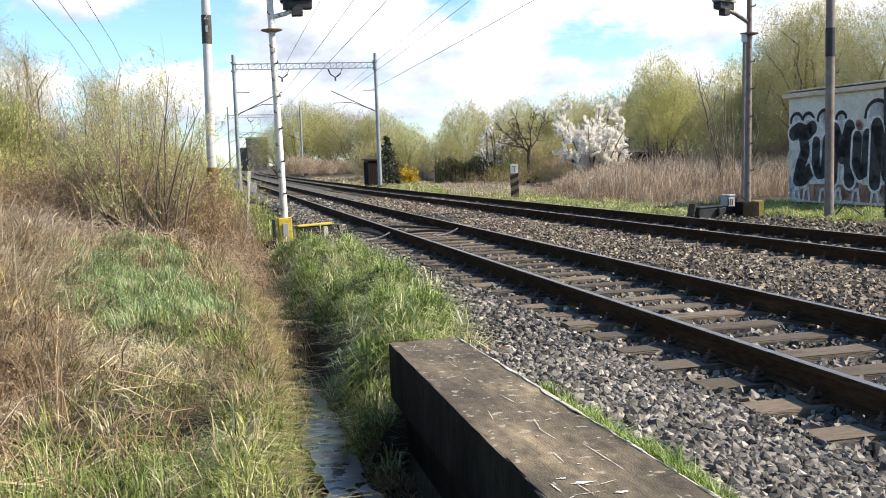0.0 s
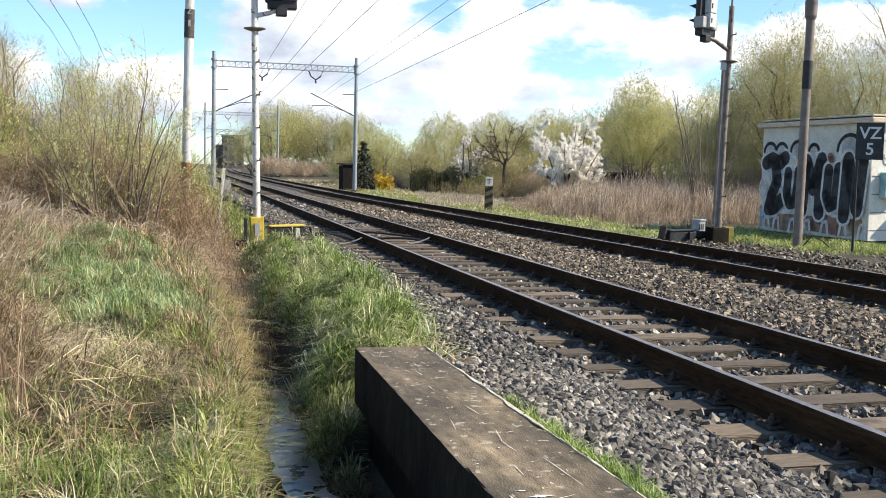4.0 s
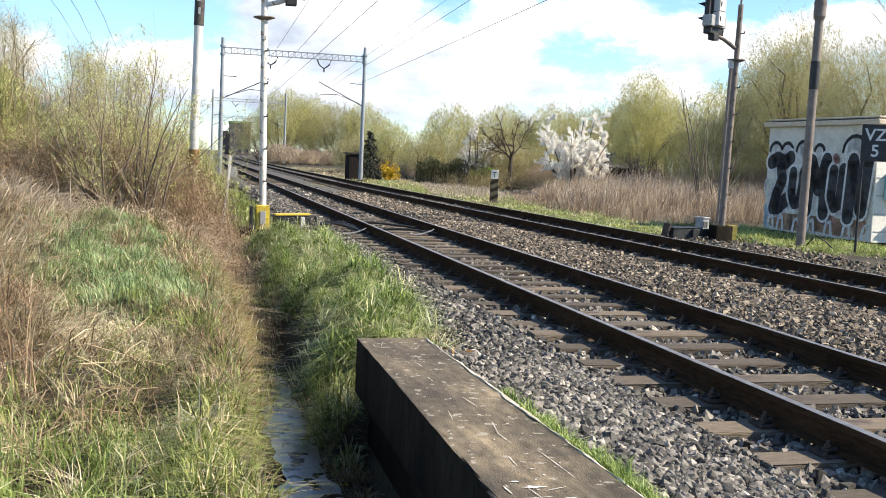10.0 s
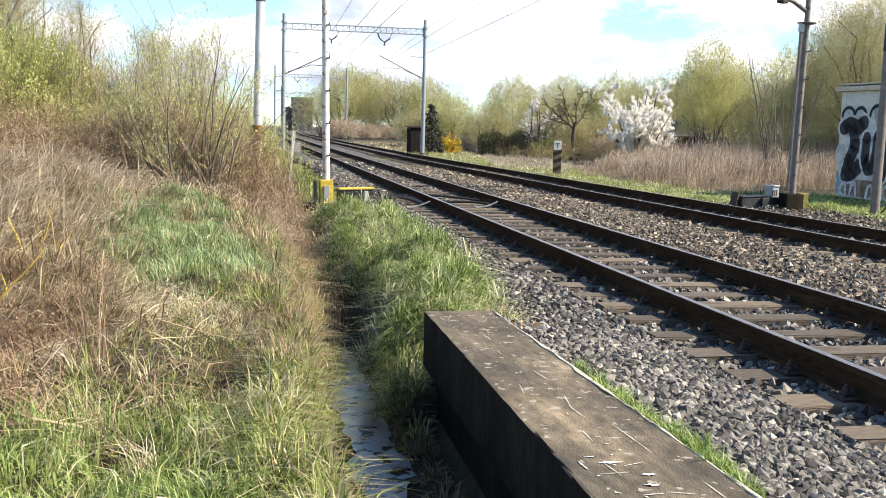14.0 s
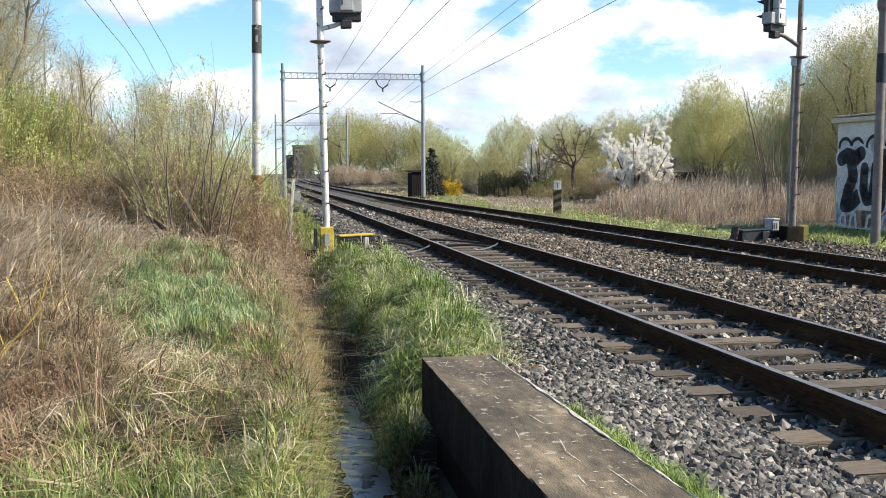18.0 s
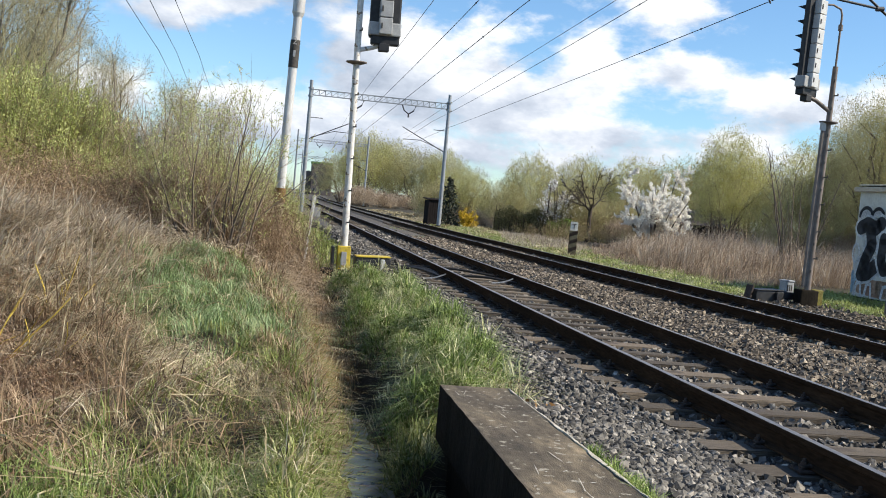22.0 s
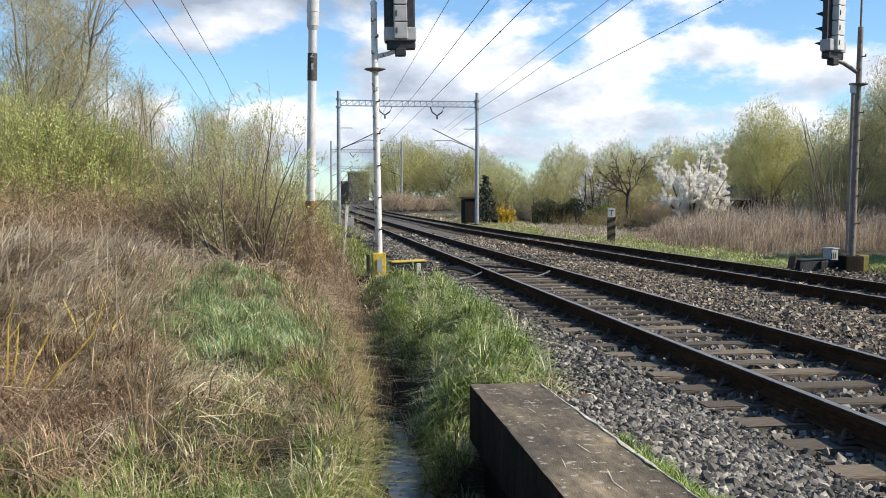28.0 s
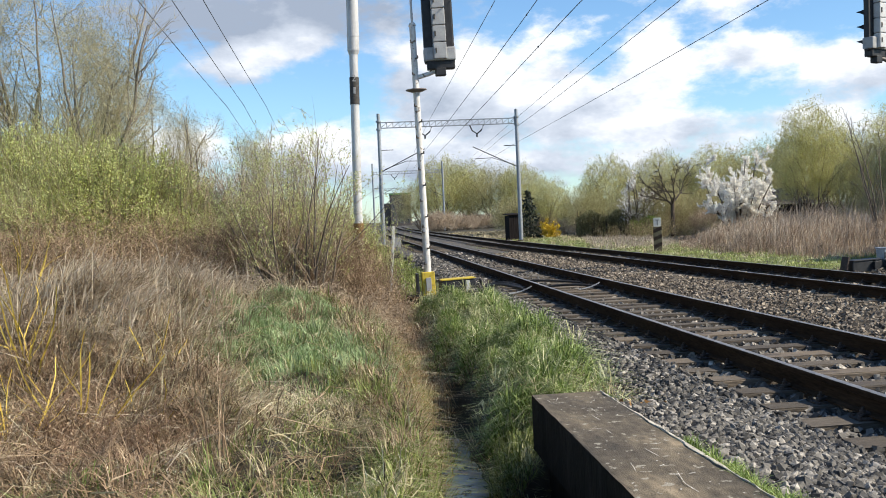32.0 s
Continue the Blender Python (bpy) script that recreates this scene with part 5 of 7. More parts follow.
# ---------------------------------------------------------------- crushed stone
def stones(name, label, n, region, size, mat, seed, blunt=False):
    """Crushed stones: blunt twenty-faced lumps where they are seen close, skewed blocks elsewhere."""
    rng = np.random.default_rng(seed)
    x, y, z = region(rng, n)
    n = len(x)
    if blunt:
        g_ = (1 + 5 ** 0.5) / 2
        c = np.array([(0, s1, s2 * g_) for s1 in (-1, 1) for s2 in (-1, 1)] + [(s1, s2 * g_, 0) for s1 in (-1, 1) for s2 in (-1, 1)] + [(s2 * g_, 0, s1) for s1 in (-1, 1) for s2 in (-1, 1)]) * 0.32
        faces = [(i, j, k) for i, j, k in itertools.combinations(range(12), 3) if max(np.linalg.norm(c[i] - c[j]), np.linalg.norm(c[j] - c[k]), np.linalg.norm(c[i] - c[k])) < 0.7]
        faces = [f if np.dot(np.cross(c[f[1]] - c[f[0]], c[f[2]] - c[f[0]]), c[f[0]]) > 0 else f[::-1] for f in faces]
        V = c[None] * rng.uniform(0.66, 1.16, (n, 12, 1))
    else:
        c = np.array([[sx, sy, sz] for sx in (-1, 1) for sy in (-1, 1) for sz in (-1, 1)], float) * 0.5
        faces = [[0, 1, 3, 2], [4, 6, 7, 5], [0, 4, 5, 1], [2, 3, 7, 6], [0, 2, 6, 4], [1, 5, 7, 3]]
        V = c[None] * (1 + rng.uniform(-0.5, 0.15, (n, 8, 3)))
    V = V * rng.uniform(0.7, 1.35, (n, 1, 3)) * (np.maximum(size, 0.0022 * y) * rng.uniform(0.55, 1.6, n))[:, None, None]
    a, b, g = rng.uniform(0, 6.28, (3, n))

    def rot(V, ang, i, j):
        ca, sa = np.cos(ang)[:, None], np.sin(ang)[:, None]
        vi, vj = V[:, :, i].copy(), V[:, :, j].copy()
        V[:, :, i], V[:, :, j] = vi * ca - vj * sa, vi * sa + vj * ca
    rot(V, a, 0, 1), rot(V, b, 1, 2), rot(V, g, 0, 2)
    V += np.stack([x, y, z], 1)[:, None]
    q = (np.arange(n) * len(c))[:, None]
    return stuff(name, V.reshape(-1, 3), [np.concatenate([q + np.array([f]) for f in faces])], M[mat], label, "gravel")


def log_y(rng, n, y0, y1, p=1.0):
    """Distances along the line, thinning out with distance."""
    u = rng.uniform(0, 1, n)
    return y0 * (y1 / y0) ** (u ** p)


def on_shoulder(y0, y1):
    def place(rng, n):
        y = log_y(rng, n, y0, y1)
        x = rng.uniform(1.74, 3.12, n)
        keep = x > np.where(y > WALL_Y1, 2.05 + 0.03 * (y - 8).clip(0, 12) + 0.12 * np.sin(y * 1.7), 1.76)
        x, y = x[keep], y[keep]
        return x, y, bed_height(x, y) + rng.uniform(-0.012, 0.034, len(x))
    return place


def crib(rng, n):
    y = log_y(rng, n, 3.2, 48)
    x = rng.uniform(3.05, 5.85, n)
    k = ((y - FIRST + PITCH / 2) % PITCH) - PITCH / 2
    keep = np.abs(k) > 0.13
    x, y = x[keep], y[keep]
    return x, y, -0.25 + rng.uniform(-0.015, 0.03, len(x))


def middle(rng, n):
    y = log_y(rng, n, 5.5, 42)
    x = 5.7 + rng.uniform(0, 1, n) * (t2(y) - 1.25 - 5.7)
    return x, y, bed_height(x, y) + rng.uniform(-0.01, 0.035, n)


def beyond(rng, n):
    y = log_y(rng, n, 9, 42)
    x = t2(y) + rng.uniform(-1.3, 2.8, n)
    return x, y, bed_height(x, y) + rng.uniform(-0.012, 0.03, n)


stones("ballast_stones", "grey crushed ballast stones on the near shoulder", 24000, on_shoulder(3.2, 11), 0.043, "stone", 1, True)
stones("ballast_stones", "grey crushed ballast stones on the shoulder further on", 26000, on_shoulder(10.8, 48), 0.042, "stone", 8)
stones("ballast_stones", "grey crushed ballast stones between the sleepers", 24000, crib, 0.042, "stone", 2)
stones("ballast_stones", "brownish crushed ballast stones between the two tracks", 30000, middle, 0.044, "brown_stone", 3)
stones("ballast_stones", "brownish crushed ballast stones along the far track", 9000, beyond, 0.055, "brown_stone", 4)


def litter(rng, n):
    y = rng.normal(8.1, 0.45, n)
    x = 1.98 + 0.05 * (y - 8) + rng.normal(0, 0.13, n)
    return x, y, bed_height(x, y) + rng.uniform(0.0, 0.03, n)


stones("litter", "rusty brown stones and leaf litter beside the tufts", 260, litter, 0.036, "rust_straw", 7)


def hut_gravel(rng, n):
    y = rng.uniform(15, 27, n)
    x = 11.6 + rng.uniform(0, 1, n) ** 1.5 * 6.0
    return x, y, land(x, y) + rng.uniform(-0.01, 0.03, n)


stones("gravel", "scattered grey-brown gravel before the hut", 3500, hut_gravel, 0.05, "brown_stone", 6)


# ---------------------------------------------------------------- grasses
def tuft_noise(x, y, s=1.0, ph=0.0):
    return 0.5 + 0.25 * np.sin(s * (1.7 * x + 0.9 * y) + ph) + 0.25 * np.sin(s * (2.3 * y - 1.1 * x) + 1.7 * ph + 0.5)


def grass(name, label, n, place, height, width, lean, mat, seed, droop=0.35, azimuth=None, per=16, spread_=0.075, mound=0.0):
    """Blades gathered in clumps that share a lean."""
    rng = np.random.default_rng(seed)
    cx, cy = place(rng, max(n // per, 1))
    m = len(cx)
    k = rng.integers(0, m, int(m * per))
    n = len(k)
    sp = spread_ * (0.6 + 0.05 * cy[k])
    x, y = cx[k] + rng.normal(0, 1, n) * sp, cy[k] + rng.normal(0, 1, n) * sp
    z = land(x, y) - 0.02 + mound * np.exp(-((x - cx[k]) ** 2 + (y - cy[k]) ** 2) / (2 * (1.2 * sp) ** 2))
    h = height * (rng.uniform(0.55, 1.35, m))[k] * rng.uniform(0.5, 1.2, n)
    w = np.maximum(width * rng.uniform(0.6, 1.3, n), 0.00065 * y)
    ln = np.clip(rng.normal(lean, 0.15, m)[k] + rng.normal(0, 0.15, n), 0.02, 0.97)
    az = (rng.uniform(0, 6.28, m) if azimuth is None else rng.normal(azimuth, 0.7, m))[k] + rng.normal(0, 0.55, n)
    V, Q, T = blades(rng, np.stack([x, y, z], 1), h, w, ln, droop, az)
    return stuff(name, V, [Q, T], M[mat], label, "grass")


def wedge(y0, y1, slope_l, edge_r, p=1.0):
    def place(rng, n):
        y = log_y(rng, n, y0, y1, p)
        x0 = -slope_l * y - 1.2
        x = x0 + rng.uniform(0, 1, n) * (edge_r - x0)
        return x, y
    return place


def keep_where(place, test):
    def f(rng, n):
        x, y = place(rng, n)
        k = rng.uniform(0, 1, len(x)) < test(x, y)
        return x[k], y[k]
    return f


BANK = wedge(2.2, 20, 0.42, 0.36)


def patchy(ph, lo, hi, s_=2.1):
    """Share of ground that a kind of grass takes, in patches."""
    return lambda x, y: np.clip((tuft_noise(x, y, s_, ph) + 0.5 * tuft_noise(x, y, s_ * 2.3, ph + 2) - 0.55) * 2.2, lo, hi)


def withered(x, y):
    """How far the dead growth of the mound has taken over: none by the ditch, all on the left."""
    return np.clip((-x - 0.75 - 0.06 * (y - 6) + 0.9 * (tuft_noise(x, y, 1.3, 1.0) - 0.5)) / 0.6, 0, 1) * np.clip((y - 5.2 - 0.5 * np.sin(2 * x)) / 0.7, 0, 1)


def fresh(x, y):
    return 1 - withered(x, y)


MOUND_TOP = lambda x, y: np.clip((16.6 - y) / 0.8, 0, 1)
grass("dry_grass", "matted pale dead grass on the bank", 70000, keep_where(BANK, lambda x, y: patchy(0.3, 0.35, 1)(x, y) * np.clip((y - 4.6) / 1.6, 0.08, 1) * MOUND_TOP(x, y)), 0.22, 0.0058, 0.9, "straw", 11, 0.1, None, 22, 0.07, 0.1)
grass("dry_grass", "brown dead stalks and leaves in the bank grass", 46000, keep_where(BANK, lambda x, y: patchy(2.2, 0.2, 1)(x, y) * (0.4 + 0.6 * withered(x, y)) * np.clip((y - 4.6) / 1.6, 0.1, 1)), 0.24, 0.0058, 0.86, "brown_straw", 12, 0.15, None, 18, 0.08, 0.08)
grass("green_grass", "fresh green grass growing through dead grass on the bank", 62000, keep_where(BANK, lambda x, y: patchy(4.1, 0.25, 1)(x, y) * (0.1 + 0.9 * fresh(x, y)) * MOUND_TOP(x, y)), 0.17, 0.006, 0.6, "grass", 13, 0.4, None, 22, 0.07, 0.1)
grass("green_grass", "pale green blades as sunlit highlights on the bank", 20000, keep_where(BANK, lambda x, y: patchy(5.3, 0.2, 0.9, 3.1)(x, y) * np.clip((y - 2.5) / 3, 0.4, 1) * (0.15 + 0.85 * fresh(x, y)) * MOUND_TOP(x, y)), 0.18, 0.006, 0.7, "pale_blade", 41, 0.4, None, 9, 0.07, 0.1)
PATCH = [(-0.72 + 0.95 * math.sin(2.4 * k), 10.0 + 0.31 * k + 0.3 * math.sin(5 * k)) for k in range(17)]
grass("green_grass", "lush green patch on the crown of the mound", 38000, lambda rng, n: (lambda c: (c[:, 0] + rng.normal(0, 0.2, n), c[:, 1] + rng.normal(0, 0.4, n)))(np.array(PATCH)[rng.integers(0, 17, n)]), 0.19, 0.009, 0.5, "crest_green", 14, 0.4, None, 20, 0.06, 0.08)
grass("green_grass", "lush green grass at the foot of the bank", 42000, keep_where(wedge(2.2, 6.2, 0.42, 0.3), lambda x, y: np.clip(1.9 - 0.31 * y - 0.25 * x + 0.9 * (tuft_noise(x, y, 2.5) - 0.5), 0.05, 1)), 0.2, 0.0075, 0.55, "lush", 15, 0.5, None, 30, 0.09, 0.08)
grass("tall_dry_grass", "tall pale dead grass bowed over on the mound", 26000, keep_where(wedge(7.0, 16.5, 0.45, -0.8), lambda x, y: withered(x, y) * patchy(1.1, 0.2, 1, 1.2)(x, y)), 0.5, 0.008, 0.93, "straw", 16, 0.25, -0.3, 40, 0.13, 0.12)
grass("tall_dry_grass", "tall brown dead stalks on the mound", 26000, keep_where(wedge(5.4, 24, 0.5, -0.4), lambda x, y: withered(x, y)), 0.45, 0.0075, 0.82, "brown_straw", 17, 0.2, None, 24, 0.11, 0.1)
grass("tall_dry_grass", "rusty dead stalks standing on the mound", 16000, keep_where(wedge(7.5, 24, 0.5, -0.9), lambda x, y: withered(x, y) * patchy(0.7, 0.1, 1, 1.0)(x, y)), 0.5, 0.007, 0.75, "rust_brown", 48, 0.2, None, 18, 0.14, 0.1)
grass("dead_tangle", "dark red-brown trampled stalks low on the mound", 16000, lambda rng, n: (rng.normal(-1.95, 0.55, n), rng.normal(7.3, 0.85, n)), 0.3, 0.0065, 0.85, "rust_brown", 57, 0.2, None, 22, 0.1, 0.07)
grass("tall_dry_grass", "bleached pale grass hanging over the top of the mound", 34000, keep_where(wedge(9.5, 16, 0.45, -1.3), lambda x, y: np.clip((-x - 1.2 - 0.02 * y) * 1.2, 0, 1) * patchy(3.1, 0.2, 1, 1.2)(x, y)), 0.65, 0.0115, 0.92, "pale_straw", 47, 0.4, -0.35, 60, 0.15, 0.22)
grass("standing_stalks", "single dead seed stalks standing above the grass", 700, keep_where(wedge(9, 24, 0.45, -0.8), lambda x, y: withered(x, y)), 0.95, 0.007, 0.3, "pale_straw", 34, 0.3, None, 3, 0.2)


def fallen_stems(name, label, n, place, length, r, mat, seed):
    """Long thin stems lying bent across the grass."""
    rng = np.random.default_rng(seed)
    x, y = place(rng, n)
    n = len(x)
    a = rng.uniform(0, 2 * math.pi, n)
    ln = length * rng.uniform(0.4, 1.3, n)
    rad = np.maximum(r * rng.uniform(0.6, 1.4, n), 0.0004 * y)
    up = rng.uniform(0.08, 0.3, n)
    turn = rng.normal(0, 0.35, n)
    p = [np.stack([x, y, land(x, y) + up * 0.4], 1)]
    for k in range(1, 5):
        y, a = y + np.sin(a) * ln / 4, a + turn
        x = np.minimum(x + np.cos(a) * ln / 4, bank_edge(y) + 0.02)
        p.append(np.stack([x, y, np.maximum(land(x, y), land(np.minimum(x, 0.3), y)) + up * (0.4 + 0.6 * math.sin(k * 0.75))], 1))
    V, Q, base = [], [], 0
    for k in range(4):
        v, q = frusta(p[k], p[k + 1], rad * (1 - 0.18 * k), rad * (0.82 - 0.18 * k))
        V.append(v)
        Q.append(q + base)
        base += len(v)
    return stuff(name, np.concatenate(V), Q, M[mat], label, "dead stalks")


fallen_stems("fallen_stalks", "long pale fallen stalks lying across the bank grass", 320, BANK, 0.55, 0.003, "straw", 51)
fallen_stems("fallen_stalks", "long brown fallen stalks tangled on the mound", 1300, keep_where(wedge(5.2, 20, 0.45, 0.2), lambda x, y: 0.12 + withered(x, y)), 0.8, 0.004, "brown_straw", 52)
fallen_stems("fallen_stalks", "pale bowed stalks tangled on the mound", 1200, keep_where(wedge(6, 20, 0.45, -0.6), withered), 0.7, 0.003, "pale_straw", 56)
fallen_stems("fallen_stalks", "few thick tan stalks lying near the foot of the bank", 26, lambda rng, n: (rng.uniform(-2.4, -0.5, n), rng.uniform(5.3, 7.6, n)), 1.3, 0.006, "straw", 53)

grass("dead_stalks", "brown dead herb stalks standing at the top of the bank", 9000, keep_where(wedge(15.5, 30, 0.5, 0.1), lambda x, y: np.clip((-x + 0.2) * 0.9, 0.25, 1)), 0.75, 0.008, 0.62, "straw", 36, 0.4, None, 16, 0.2)
grass("dead_stalks", "pale dead herb stalks standing at the top of the bank", 5000, keep_where(wedge(15.5, 30, 0.5, 0.1), lambda x, y: np.clip((-x - 0.4) * 0.9, 0.15, 1)), 0.7, 0.008, 0.8, "straw", 37, 0.4, None, 16, 0.2)
fallen_stems("dead_stalks", "tangled brown stems at the top of the bank", 1500, keep_where(wedge(16, 28, 0.5, 0.3), lambda x, y: np.clip((-x + 0.4) * 0.9, 0.3, 1)), 1.0, 0.005, "brown_twig", 54).location.z = 0.35


def ditch_side(rng, n):
    y = log_y(rng, n, 3, 26)
    return bank_edge(y) - 0.04 + rng.uniform(0, 1, n) * (np.interp(y, [9, 12], [0.26, 0.62]) - bank_edge(y)), y


grass("ditch_grass", "brown dead grass hanging into the ditch", 14000, keep_where(ditch_side, lambda x, y: np.clip((y - 5) / 4, 0.3, 1)), 0.26, 0.007, 0.7, "brown_straw", 18, 0.6, None, 14, 0.06)
grass("ditch_grass", "straw-coloured grass hanging over the ditch edge", 8000, keep_where(ditch_side, lambda x, y: np.clip((y - 7) / 3, 0.1, 1)), 0.22, 0.006, 0.75, "straw", 19, 0.7, None, 12, 0.06)
grass("ditch_grass", "rusty orange dead grass hanging into the ditch", 1500, lambda rng, n: (rng.uniform(0.2, 0.6, n), rng.normal(11.0, 1.6, n)), 0.3, 0.007, 0.7, "rust_straw", 40, 0.9, 0.1)
grass("ditch_grass", "green grass on the ditch edge", 8000, keep_where(ditch_side, lambda x, y: (y < 8.5) * 0.9), 0.18, 0.006, 0.6, "grass", 35, 0.5)
grass("ditch_grass", "brown dead weeds filling the dry end of the ditch", 30000, lambda rng, n: (rng.uniform(-1.0, 1.0, n), log_y(rng, n, 12, 40)), 0.34, 0.008, 0.7, "brown_straw", 20, 0.5)
grass("ditch_grass", "pale dead weeds in the dry end of the ditch", 4000, lambda rng, n: (rng.uniform(-0.3, 1.0, n), log_y(rng, n, 15, 40)), 0.3, 0.008, 0.75, "straw", 39, 0.5)


def edge_tufts(seed, n, y0, y1):
    r = np.random.default_rng(seed)
    y = log_y(r, n, y0, y1)
    return [(float(a), float(b)) for a, b in zip(bank_edge(y) - 0.04 + 0.06 * np.sin(2.1 * y) + r.normal(0, 0.06, n), y)]


def tuft_row(name, label, n, centres, per, length, width, mat, seed, radius=0.2, droop=0.8, dome=0.2, loose=0.95):
    """Mounded tussocks: blades that rise from one heart and arch over to all sides."""
    rng = np.random.default_rng(seed)
    c = np.array(centres)
    k = rng.integers(0, len(c), n * per)
    m = len(k)
    big = rng.uniform(0.55, 1.45, len(c))[k]
    a = rng.uniform(0, 2 * math.pi, m)
    q = np.sqrt(rng.uniform(0, 1, m))
    x, y = c[k, 0] + radius * big * q * np.cos(a), c[k, 1] + radius * big * 1.1 * q * np.sin(a)
    z = np.maximum(land(x, y), land(c[k, 0], c[k, 1]) - 0.15) + dome * big * (1 - q * q)
    h = length * big * rng.uniform(0.55, 1.15, m)
    ln = np.clip(0.58 + 0.34 * q + rng.normal(0, 0.22, m), 0.05, 0.95)
    V, Q, T = blades(rng, np.stack([x, y, z], 1), h, np.maximum(width * rng.uniform(0.6, 1.3, m), 0.0006 * y), ln, droop, a + rng.normal(0, loose, m))
    return stuff(name, V, [Q, T], M[mat], label, "grass")


rng_c = np.random.default_rng(5)
TUFTS = [(float(1.15 + rng_c.uniform(0, 1) * (0.85 + 0.035 * (y - 8)) + 0.01 * (y - 8)), float(y + rng_c.normal(0, 0.15))) for y in np.linspace(8.1, 19.4, 46)]
tuft_row("grass_tuft", "thick green grass tufts between ditch and ballast", 46, TUFTS, 500, 0.2, 0.0105, "tuft_green", 21, 0.23, 1.0, 0.36, 1.0)
tuft_row("grass_tuft", "pale blades as sunlit highlights arching over the green tufts", 46, TUFTS, 105, 0.2, 0.009, "pale_blade", 22, 0.21, 1.0, 0.38, 1.0)
tuft_row("grass_tuft", "dead straw among the green tufts", 46, TUFTS, 60, 0.25, 0.0075, "straw", 43, 0.25, 0.9, 0.2, 1.2)
tuft_row("grass_tuft", "brown dead leaves at the foot of the tufts", 46, TUFTS, 110, 0.18, 0.0075, "brown_straw", 49, 0.34, 0.9, 0.04, 1.2)
tuft_row("grass_tuft", "green tuft hanging beside the culvert wall", 4, [(1.12, 7.75), (1.06, 8.1), (1.14, 7.45), (1.12, 8.5)], 330, 0.17, 0.007, "grass", 23, 0.12, 0.7)
tuft_row("grass_tuft", "pale blades of the tuft beside the culvert wall", 4, [(1.12, 7.75), (1.06, 8.1), (1.14, 7.45), (1.12, 8.5)], 130, 0.18, 0.007, "pale_blade", 44, 0.12, 0.7)
tuft_row("grass_tuft", "brown dead grass low beside the culvert wall", 5, [(1.12, 7.1), (1.16, 6.7), (1.14, 6.2), (1.16, 5.6), (1.05, 7.5)], 130, 0.16, 0.007, "brown_straw", 24, 0.1, 0.8, 0.08)
SLOPE = [(float(bank_edge(y) + 0.15 + 0.4 * rng_c.uniform(0, 1)), float(y)) for y in np.linspace(9.6, 20, 44)]
tuft_row("slope_tuft", "olive grass tussocks on the near slope above the ditch", 14, [c for c in SLOPE if c[1] < 13.2], 230, 0.24, 0.009, "grass", 73, 0.22, 0.8, 0.16, 1.2)
tuft_row("slope_tuft", "brown dead tussocks on the slope above the ditch", 44, [c for c in SLOPE if c[1] > 11.6], 130, 0.3, 0.0095, "brown_straw", 71, 0.22, 0.8, 0.16, 1.2)
tuft_row("slope_tuft", "straw-coloured tussocks on the slope above the ditch", 44, SLOPE, 60, 0.3, 0.009, "straw", 72, 0.22, 0.8, 0.18, 1.2)
EDGE = edge_tufts(6, 60, 3.2, 15.5)
tuft_row("edge_tuft", "olive grass tufts bulging over the ditch edge", 60, EDGE, 130, 0.2, 0.008, "grass", 61, 0.2, 0.6, 0.16, 1.4)
tuft_row("edge_tuft", "dead straw bulging over the ditch edge", 60, EDGE, 40, 0.2, 0.007, "straw", 62, 0.17, 0.6)
tuft_row("edge_tuft", "brown dead grass bulging over the ditch edge", 45, [c for c in EDGE if c[1] > 6.5], 90, 0.2, 0.007, "brown_straw", 63, 0.17, 0.6)
def coping_side(rng, n):
    y = np.concatenate([rng.normal(5.1, 0.4, n // 2), rng.normal(4.2, 0.3, n - n // 2)])
    return WALL_X1 + 0.03 + 0.022 * (WALL_Y1 - y) + np.abs(rng.normal(0, 0.035, n)), y


grass("wall_grass", "short green grass along the coping", 3200, coping_side, 0.12, 0.008, 0.5, "lush", 24, 0.35, None, 12, 0.025).location.z = 0.24
grass("verge_grass", "thin green verge left of the near track", 8000, lambda rng, n: (rng.uniform(1.0, 2.2, n), rng.uniform(20, 70, n)), 0.24, 0.012, 0.5, "grass", 25)
grass("verge_grass", "short green grass strip behind the far track", 46000, lambda rng, n: (12.1 + rng.uniform(0, 1, n) ** 1.2 * 5.0, log_y(rng, n, 25.5, 85)), 0.13, 0.018, 0.55, "verge_green", 26, 0.35, None, 24, 0.09)
grass("verge_grass", "pale dead grass along the far verge", 15000, lambda rng, n: (lambda y: (t2(y) + 1.9 + rng.uniform(0, 1, n) ** 0.8 * 8.0, y))(log_y(rng, n, 34, 130)), 0.24, 0.016, 0.65, "straw", 27)
grass("verge_grass", "yellowish blades in the far verge", 12000, lambda rng, n: (12.1 + rng.uniform(0, 1, n) * 5.0, log_y(rng, n, 25.5, 85)), 0.16, 0.016, 0.6, "pale_blade", 46, 0.35, None, 24, 0.09)
grass("verge_grass", "weeds between the two tracks", 1200, lambda rng, n: (6.6 + rng.normal(0, 0.25, n), rng.uniform(16, 60, n)), 0.10, 0.012, 0.5, "grass", 28).location.z = 0.17


grass("verge_grass", "green grass clumps growing along the hut", 12000, lambda rng, n: (14.4 + rng.uniform(0, 1, n) * 3.9, rng.uniform(20.5, 31, n)), 0.2, 0.014, 0.5, "verge_green", 29)


